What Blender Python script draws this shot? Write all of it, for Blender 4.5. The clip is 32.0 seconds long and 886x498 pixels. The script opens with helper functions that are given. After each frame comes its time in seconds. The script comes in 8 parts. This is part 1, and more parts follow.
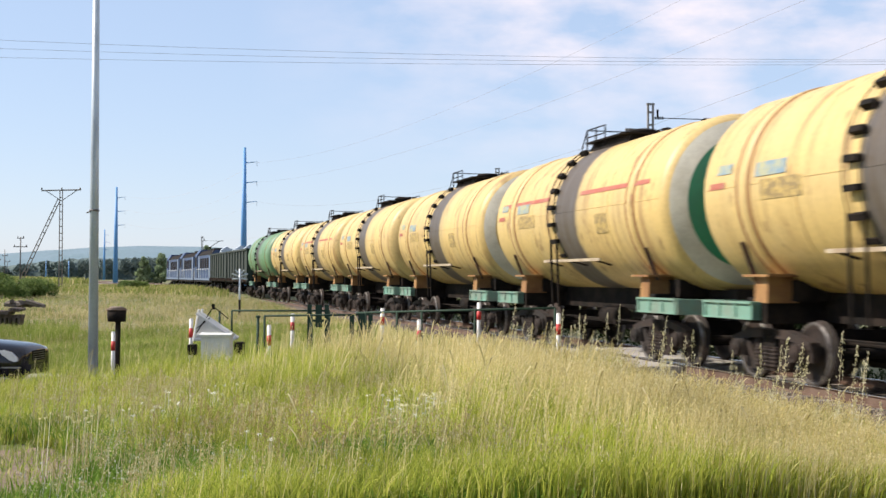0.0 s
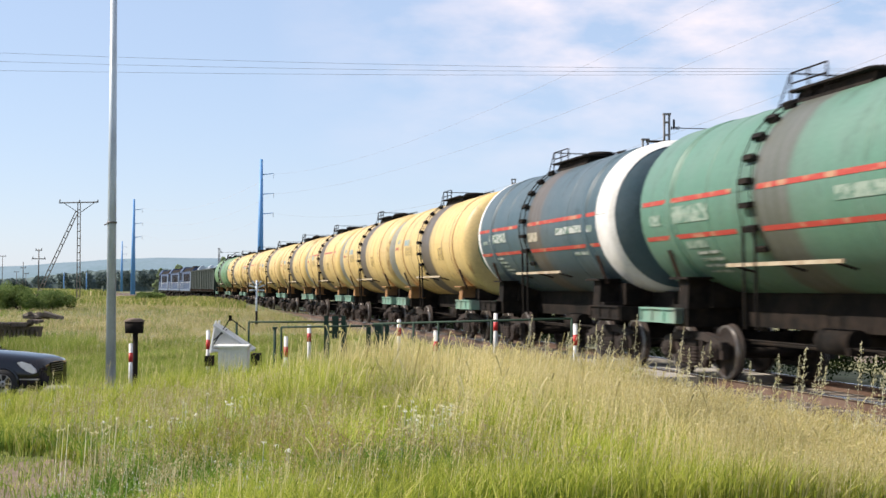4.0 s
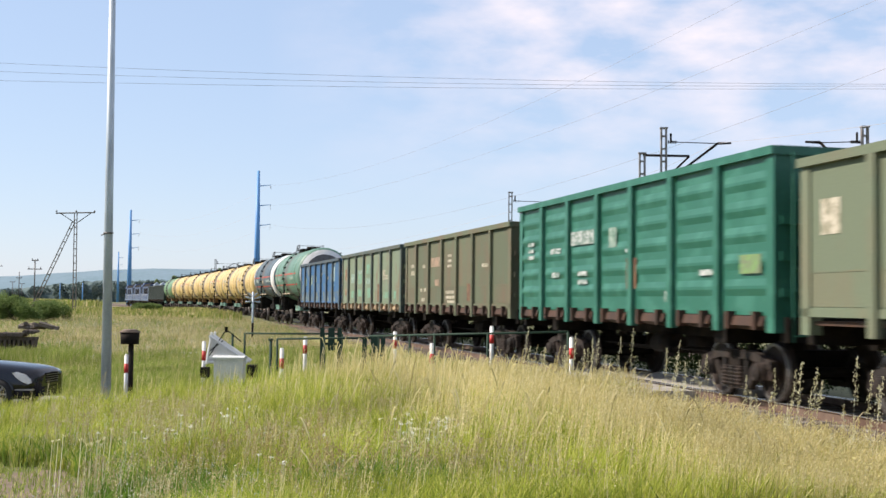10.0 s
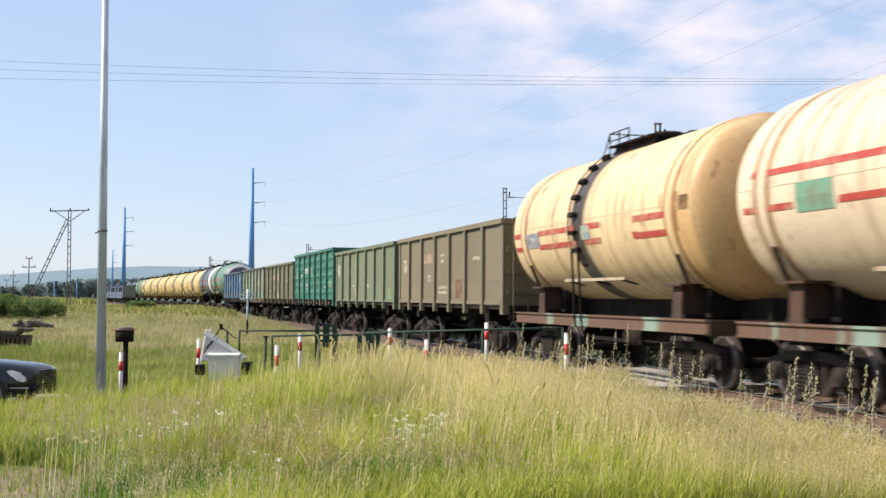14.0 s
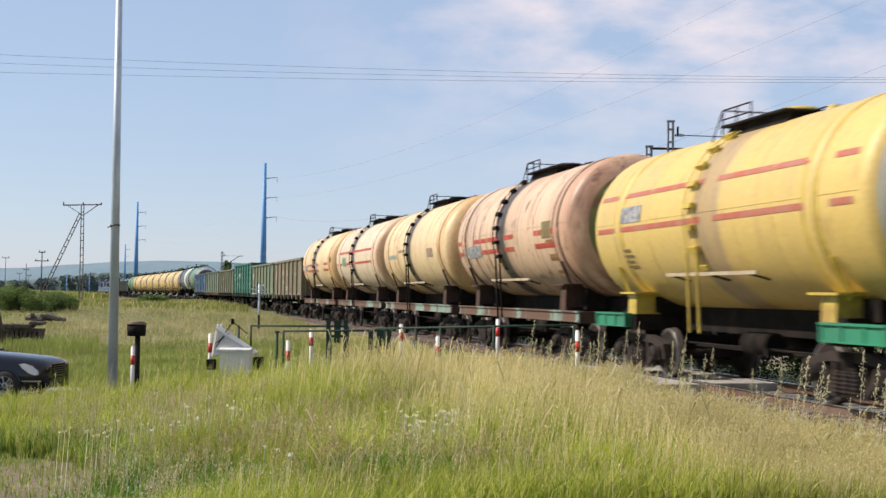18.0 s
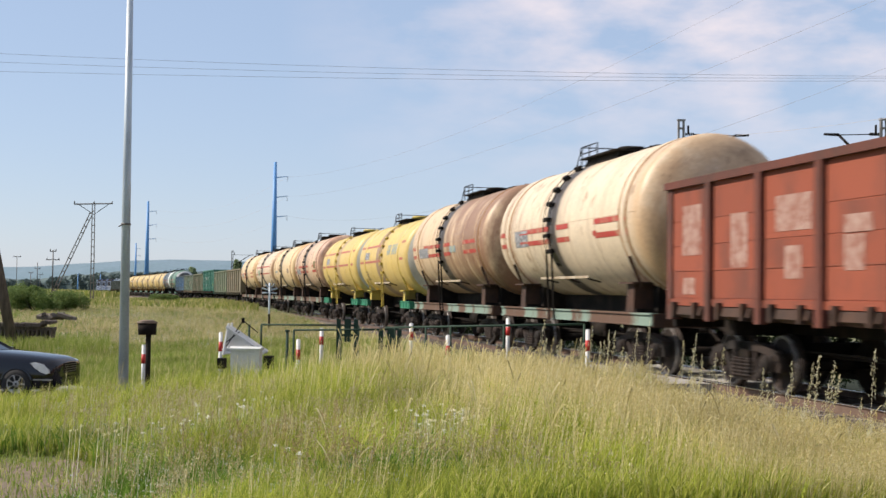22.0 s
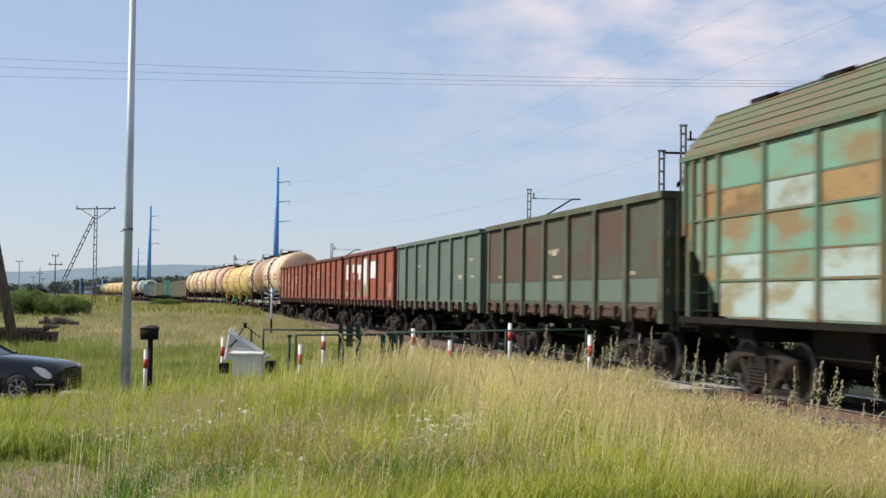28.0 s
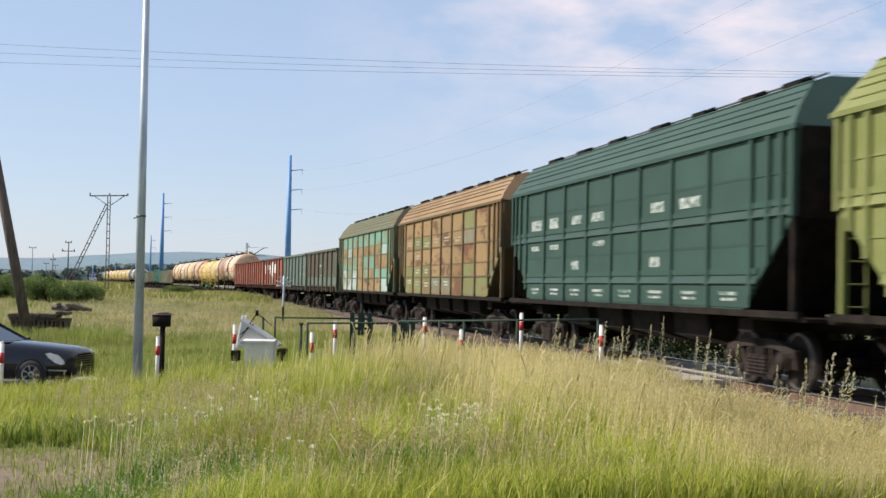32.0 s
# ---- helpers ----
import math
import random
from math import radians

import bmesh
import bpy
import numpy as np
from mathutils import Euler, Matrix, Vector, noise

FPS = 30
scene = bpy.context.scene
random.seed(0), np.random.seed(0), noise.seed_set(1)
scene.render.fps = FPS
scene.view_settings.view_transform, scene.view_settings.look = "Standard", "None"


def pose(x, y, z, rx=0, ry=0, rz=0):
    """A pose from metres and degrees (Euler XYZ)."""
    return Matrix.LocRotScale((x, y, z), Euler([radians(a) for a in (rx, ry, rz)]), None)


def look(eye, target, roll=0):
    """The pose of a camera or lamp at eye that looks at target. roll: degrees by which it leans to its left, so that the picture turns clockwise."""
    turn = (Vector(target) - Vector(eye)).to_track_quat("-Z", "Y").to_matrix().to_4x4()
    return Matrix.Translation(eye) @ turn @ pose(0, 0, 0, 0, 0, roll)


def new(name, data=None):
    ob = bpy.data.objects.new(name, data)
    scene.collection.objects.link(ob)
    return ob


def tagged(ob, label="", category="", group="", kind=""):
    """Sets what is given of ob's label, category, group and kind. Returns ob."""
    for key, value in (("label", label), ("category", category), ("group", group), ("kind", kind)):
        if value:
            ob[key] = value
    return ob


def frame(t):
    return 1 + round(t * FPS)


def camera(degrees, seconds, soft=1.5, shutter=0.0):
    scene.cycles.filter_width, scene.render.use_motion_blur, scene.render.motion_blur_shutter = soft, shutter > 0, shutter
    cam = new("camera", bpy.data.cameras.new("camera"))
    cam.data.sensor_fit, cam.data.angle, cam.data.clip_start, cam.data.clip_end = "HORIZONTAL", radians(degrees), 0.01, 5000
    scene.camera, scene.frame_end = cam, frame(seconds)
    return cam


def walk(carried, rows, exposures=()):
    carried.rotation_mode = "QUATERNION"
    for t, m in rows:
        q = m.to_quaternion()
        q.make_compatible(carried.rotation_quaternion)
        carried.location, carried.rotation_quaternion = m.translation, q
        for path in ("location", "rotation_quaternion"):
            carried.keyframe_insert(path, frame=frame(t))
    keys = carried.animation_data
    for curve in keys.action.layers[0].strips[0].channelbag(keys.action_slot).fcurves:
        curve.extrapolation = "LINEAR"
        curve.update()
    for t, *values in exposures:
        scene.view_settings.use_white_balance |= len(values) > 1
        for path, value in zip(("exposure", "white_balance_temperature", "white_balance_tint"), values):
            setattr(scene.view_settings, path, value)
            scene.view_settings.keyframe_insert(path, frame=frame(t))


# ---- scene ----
# z = 0 is the top of the rails, y runs away along the first sight line, x to its right.
EYE_Z = 1.563
cam = camera(39.56, 32.0, soft=1.5, shutter=0.5)


def gaze(t, yaw, pitch, roll):
    """Seconds and the pose of the hand-held camera, which only turns on the spot."""
    return t, pose(0, 0, EYE_Z, 90 + pitch, 0, yaw) @ pose(0, 0, 0, 0, 0, roll)


walk(cam, [gaze(*r) for r in (
    (0, -0.764, 1.361, 0.419), (0.5, -0.567, 1.331, 0.440), (1, -0.372, 1.293, 0.423), (1.5, -0.322, 1.405, 0.217),
    (2, -0.380, 1.480, 0.354), (2.5, -0.226, 1.565, 0.349), (3, -0.153, 1.783, 0.424), (3.5, -0.049, 1.813, 0.347),
    (5.5, -0.085, 2.133, 0.075), (6, -0.107, 2.190, 0.041), (6.5, -0.121, 2.273, -0.020), (7, -0.142, 2.312, 0.170),
    (7.5, -0.057, 2.414, 0.374), (8, 0.072, 2.506, 0.739), (8.5, 0.110, 2.570, 0.939), (9, -0.001, 2.557, 1.050),
    (9.5, -0.102, 2.480, 0.818), (10, -0.152, 2.445, 0.585), (10.5, -0.152, 2.444, 0.605), (11, -0.265, 2.493, 0.447),
    (11.5, -0.297, 2.448, 0.273), (12, -0.257, 2.346, 0.294), (12.5, -0.278, 2.288, 0.364), (13, -0.366, 2.315, 0.186),
    (13.5, -0.446, 2.346, 0.281), (14, -0.406, 2.283, 0.361), (14.5, -0.388, 2.205, 0.608), (16.5, -0.178, 1.925, 0.530),
    (17, 0.031, 1.862, 0.600), (17.5, 0.098, 1.967, 0.634), (18, 0.136, 2.107, 0.738), (18.5, 0.173, 2.103, 0.575),
    (19, 0.308, 2.096, 0.788), (19.5, 0.442, 2.100, 0.654), (20, 0.462, 2.138, 0.613), (20.5, 0.531, 2.153, 0.628),
    (21, 0.605, 2.138, 0.650), (21.5, 0.567, 2.088, 0.761), (22, 0.606, 2.056, 0.769), (22.5, 0.664, 2.125, 0.718),
    (23, 0.702, 2.181, 0.703), (23.5, 0.715, 2.256, 0.731), (24, 0.673, 2.361, 0.835), (24.5, 0.623, 2.381, 0.751),
    (25, 0.628, 2.214, 0.789), (25.5, 0.584, 2.141, 0.648), (27.5, 0.502, 2.342, 0.800), (28, 0.710, 2.292, 0.832),
    (28.5, 0.807, 2.252, 0.854), (29, 0.957, 2.260, 0.754), (29.5, 0.988, 2.239, 0.917), (30, 0.987, 2.194, 1.110),
    (30.5, 0.976, 2.138, 1.120), (31, 1.066, 1.989, 1.258), (31.5, 1.201, 1.831, 1.305), (32, 1.258, 1.775, 1.225),
)], [(0, 0.55, 6900, 15), (14.5, 0.55, 6900, 15), (17, 0.29, 6900, 15), (25, 0.30, 6900, 15), (28, 0.24, 6900, 15), (30, 0.24, 6900, 15), (32, 0.38, 6900, 15)])

# ---------------------------------------------------------------- light
SUN_DIR = Vector((-0.74, 0.02, 0.67)).normalized()
sun_elev = math.asin(SUN_DIR.z)
sun_az = math.atan2(SUN_DIR.x, SUN_DIR.y)
sun = new("sun", bpy.data.lights.new("sun", "SUN"))
sun.data.energy, sun.data.angle, sun.data.color = 5.0, radians(0.6), (1.0, 0.94, 0.84)
sun.matrix_world = look(SUN_DIR * 50, (0, 0, 0))


def build_world():
    w = bpy.data.worlds.new("sky_world")
    w.use_nodes = True
    scene.world = w
    nt = w.node_tree
    nt.nodes.clear()
    out = nt.nodes.new("ShaderNodeOutputWorld")
    bg = nt.nodes.new("ShaderNodeBackground")
    sky = nt.nodes.new("ShaderNodeTexSky")
    sky.sky_type, sky.sun_disc = "NISHITA", False
    sky.sun_elevation, sky.sun_rotation = sun_elev, sun_az
    sky.air_density, sky.dust_density, sky.ozone_density = 1.0, 0.35, 1.2
    co = nt.nodes.new("ShaderNodeTexCoord")
    mp = nt.nodes.new("ShaderNodeMapping")
    mp.inputs["Scale"].default_value = (1.0, 1.0, 2.6)
    mp.inputs["Location"].default_value = (0.35, 0.1, 0.2)
    n1 = nt.nodes.new("ShaderNodeTexNoise")
    n1.inputs["Scale"].default_value, n1.inputs["Detail"].default_value, n1.inputs["Roughness"].default_value = 11.0, 10, 0.55
    ramp = nt.nodes.new("ShaderNodeValToRGB")
    ramp.color_ramp.elements[0].position, ramp.color_ramp.elements[1].position = 0.38, 0.72
    # clouds gather on the side away from the sun
    sep = nt.nodes.new("ShaderNodeSeparateXYZ")
    side = nt.nodes.new("ShaderNodeMapRange")
    side.inputs["From Min"].default_value, side.inputs["From Max"].default_value = -0.14, 0.10
    side.inputs["To Min"].default_value, side.inputs["To Max"].default_value = 0.0, 0.85
    high = nt.nodes.new("ShaderNodeMapRange")
    high.inputs["From Min"].default_value, high.inputs["From Max"].default_value = 0.06, 0.2
    high.inputs["To Min"].default_value, high.inputs["To Max"].default_value = 0.0, 1.0
    mul = nt.nodes.new("ShaderNodeMath")
    mul.operation = "MULTIPLY"
    mul2 = nt.nodes.new("ShaderNodeMath")
    mul2.operation = "MULTIPLY"
    mix = nt.nodes.new("ShaderNodeMix")
    mix.data_type = "RGBA"
    mix.inputs["B"].default_value = (6.45, 6.1, 6.5, 1)
    lk = nt.links.new
    lk(co.outputs["Generated"], mp.inputs["Vector"])
    lk(mp.outputs["Vector"], n1.inputs["Vector"])
    lk(n1.outputs["Fac"], ramp.inputs["Fac"])
    lk(co.outputs["Generated"], sep.inputs["Vector"])
    lk(sep.outputs["X"], side.inputs["Value"])
    lk(sep.outputs["Z"], high.inputs["Value"])
    lk(ramp.outputs["Color"], mul.inputs[0])
    lk(side.outputs["Result"], mul.inputs[1])
    lk(mul.outputs["Value"], mul2.inputs[0])
    lk(high.outputs["Result"], mul2.inputs[1])
    lk(mul2.outputs["Value"], mix.inputs["Factor"])
    pale = nt.nodes.new("ShaderNodeMix")
    pale.data_type = "RGBA"
    pale.inputs["Factor"].default_value = 0.62
    pale.inputs["B"].default_value = (3.0, 4.15, 6.0, 1)
    lk(sky.outputs["Color"], pale.inputs["A"])
    lk(pale.outputs["Result"], mix.inputs["A"])
    lk(mix.outputs["Result"], bg.inputs["Color"])
    lk(bg.outputs["Background"], out.inputs["Surface"])
    bg.inputs["Strength"].default_value = 0.115


build_world()
scene.view_settings.exposure = 0.0


# ---------------------------------------------------------------- materials
TONE = 0.85     # all paints are mixed a little darker, to sit right under the strong sun


def mat(name, rgb, second=None, spread=0.5, scale=1.5, rough=0.7, metal=0.0, fine=0.12, bump=0.15, fine_scale=40, stretch=(1, 1, 1), edge=0.12, per_object=0.0, spec=0.5):
    """A surface with one colour that gives way to a second in blotches, a fine grain and some relief."""
    rgb, second = [TONE * c for c in rgb], [TONE * c for c in (second or [c * 0.7 for c in rgb])]
    m = bpy.data.materials.new(name)
    m.use_nodes = True
    nt, lk = m.node_tree, m.node_tree.links.new
    p = nt.nodes["Principled BSDF"]
    p.inputs["Roughness"].default_value, p.inputs["Metallic"].default_value = rough, metal
    p.inputs["Specular IOR Level"].default_value = spec
    co = nt.nodes.new("ShaderNodeTexCoord")
    mp = nt.nodes.new("ShaderNodeMapping")
    mp.inputs["Scale"].default_value = stretch
    info = nt.nodes.new("ShaderNodeObjectInfo")
    away = nt.nodes.new("ShaderNodeVectorMath")
    away.operation = "MULTIPLY_ADD"
    away.inputs[1].default_value = (31.0, 17.0, 23.0)
    lk(info.outputs["Random"], away.inputs[0])
    lk(co.outputs["Object"], away.inputs[2])
    lk(away.outputs["Vector"], mp.inputs["Vector"])
    big, small = nt.nodes.new("ShaderNodeTexNoise"), nt.nodes.new("ShaderNodeTexNoise")
    big.inputs["Scale"].default_value, big.inputs["Detail"].default_value, big.inputs["Roughness"].default_value = scale, 6, 0.62
    small.inputs["Scale"].default_value, small.inputs["Detail"].default_value = fine_scale, 4
    lk(mp.outputs["Vector"], big.inputs["Vector"])
    lk(co.outputs["Object"], small.inputs["Vector"])
    ramp = nt.nodes.new("ShaderNodeMapRange")
    mid = 0.68 - 0.36 * spread
    ramp.inputs["From Min"].default_value, ramp.inputs["From Max"].default_value = mid - edge, mid + edge
    lk(big.outputs["Fac"], ramp.inputs["Value"])
    mix = nt.nodes.new("ShaderNodeMix")
    mix.data_type = "RGBA"
    mix.inputs["A"].default_value = (*rgb, 1)
    mix.inputs["B"].default_value = (*second, 1)
    lk(ramp.outputs["Result"], mix.inputs["Factor"])
    hsv = nt.nodes.new("ShaderNodeHueSaturation")
    val = nt.nodes.new("ShaderNodeMapRange")
    val.inputs["From Min"].default_value, val.inputs["From Max"].default_value = 0.3, 0.7
    val.inputs["To Min"].default_value, val.inputs["To Max"].default_value = 1 - fine, 1 + fine
    lk(small.outputs["Fac"], val.inputs["Value"])
    last = val.outputs["Result"]
    if per_object:
        add = nt.nodes.new("ShaderNodeMath")
        add.operation = "MULTIPLY_ADD"
        add.inputs[1].default_value = per_object
        lk(info.outputs["Random"], add.inputs[0])
        lk(last, add.inputs[2])
        last = add.outputs["Value"]
    lk(last, hsv.inputs["Value"])
    lk(mix.outputs["Result"], hsv.inputs["Color"])
    lk(hsv.outputs["Color"], p.inputs["Base Color"])
    if bump:
        b = nt.nodes.new("ShaderNodeBump")
        b.inputs["Strength"].default_value, b.inputs["Distance"].default_value = bump, 0.02
        lk(small.outputs["Fac"], b.inputs["Height"])
        lk(b.outputs["Normal"], p.inputs["Normal"])
    return m


def tank_mat(name, rgb, streak, amount=0.6, spill=None, rough=0.5, band=None):
    """Weathered barrel paint: faded patches, runs of rust down the sides and, where asked, spills round parts of the length; band: rear end, front end and colour of the oily middle."""
    rgb, streak = tuple(TONE * c for c in rgb), tuple(TONE * c for c in streak)
    m = bpy.data.materials.new(name)
    m.use_nodes = True
    nt, lk = m.node_tree, m.node_tree.links.new
    p = nt.nodes["Principled BSDF"]
    p.inputs["Roughness"].default_value = rough
    co, info = nt.nodes.new("ShaderNodeTexCoord"), nt.nodes.new("ShaderNodeObjectInfo")
    away = nt.nodes.new("ShaderNodeVectorMath")
    away.operation = "MULTIPLY_ADD"
    away.inputs[1].default_value = (13.0, 29.0, 7.0)
    lk(info.outputs["Random"], away.inputs[0])
    lk(co.outputs["Object"], away.inputs[2])

    def noise(scale, stretch, detail=6):
        mp, n = nt.nodes.new("ShaderNodeMapping"), nt.nodes.new("ShaderNodeTexNoise")
        mp.inputs["Scale"].default_value = stretch
        n.inputs["Scale"].default_value, n.inputs["Detail"].default_value, n.inputs["Roughness"].default_value = scale, detail, 0.62
        lk(away.outputs["Vector"], mp.inputs["Vector"])
        lk(mp.outputs["Vector"], n.inputs["Vector"])
        return n.outputs["Fac"]

    def span(value, a, b, c=0.0, d=1.0):
        r = nt.nodes.new("ShaderNodeMapRange")
        r.interpolation_type = "SMOOTHSTEP"
        for k, q in (("From Min", a), ("From Max", b), ("To Min", c), ("To Max", d)):
            r.inputs[k].default_value = q
        lk(value, r.inputs["Value"])
        return r.outputs["Result"]

    def blend(fac, a, b):
        x = nt.nodes.new("ShaderNodeMix")
        x.data_type = "RGBA"
        lk(fac, x.inputs["Factor"])
        for k, q in (("A", a), ("B", b)):
            if isinstance(q, tuple):
                x.inputs[k].default_value = (*q, 1)
            else:
                lk(q, x.inputs[k])
        return x.outputs["Result"]

    def times(a, b):
        x = nt.nodes.new("ShaderNodeMath")
        x.operation = "MULTIPLY"
        lk(a, x.inputs[0])
        lk(b, x.inputs[1])
        return x.outputs["Value"]

    col = blend(span(noise(0.55, (1, 1, 1)), 0.4, 0.66), rgb, tuple(min(0.8, c * 0.86 + 0.03) for c in rgb))
    if spill:
        (y0, y1), dark = spill
        sep = nt.nodes.new("ShaderNodeSeparateXYZ")
        lk(co.outputs["Object"], sep.inputs["Vector"])
        inside = times(span(sep.outputs["Y"], y0 - 0.5, y0 + 0.3), span(sep.outputs["Y"], y1 - 0.2, y1 + 0.5, 1.0, 0.0))
        col = blend(times(inside, span(noise(0.9, (0.7, 1.6, 0.5)), 0.3, 0.55)), col, dark)
    runs = times(span(noise(1.0, (0.45, 3.6, 0.3), 8), 0.46, 0.70, 0.0, amount), span(noise(0.4, (1, 1, 1), 3), 0.36, 0.6, 0.25, 1.0))
    col = blend(runs, col, streak)
    specks = span(noise(2.4, (1, 1.2, 0.6), 9), 0.575, 0.67, 0.0, amount * 0.8)
    col = blend(specks, col, tuple(c * 0.8 for c in streak))
    if band:
        y0, y1, dark = band
        sep2 = nt.nodes.new("ShaderNodeSeparateXYZ")
        lk(co.outputs["Object"], sep2.inputs["Vector"])
        wob = nt.nodes.new("ShaderNodeMath")
        wob.operation = "MULTIPLY_ADD"
        wob.inputs[1].default_value = 0.34
        lk(noise(0.8, (1, 0.2, 1.6), 5), wob.inputs[0])
        lk(sep2.outputs["Y"], wob.inputs[2])
        y0, y1 = y0 + 0.17, y1 + 0.17
        inner = times(span(wob.outputs["Value"], y0 - 0.16, y0 + 0.1), span(wob.outputs["Value"], y1 - 0.03, y1 + 0.06, 1.0, 0.0))
        outer = times(span(wob.outputs["Value"], y0 - 0.95, y0, 0.0, 0.42), span(wob.outputs["Value"], y1 - 0.03, y1 + 0.06, 1.0, 0.0))
        dusty = tuple(0.55 * a + 0.45 * b for a, b in zip(dark, rgb))
        col = blend(outer, col, dusty)
        worn = blend(span(noise(1.6, (1, 3.0, 0.35), 8), 0.42, 0.68), tuple(TONE * c for c in dark), tuple(TONE * (0.6 * c + 0.07) for c in dark))
        col = blend(inner, col, worn)
    hsv = nt.nodes.new("ShaderNodeHueSaturation")
    lk(span(noise(14, (1, 1, 1), 4), 0.3, 0.7, 0.92, 1.08), hsv.inputs["Value"])
    lk(col, hsv.inputs["Color"])
    lk(hsv.outputs["Color"], p.inputs["Base Color"])
    return m


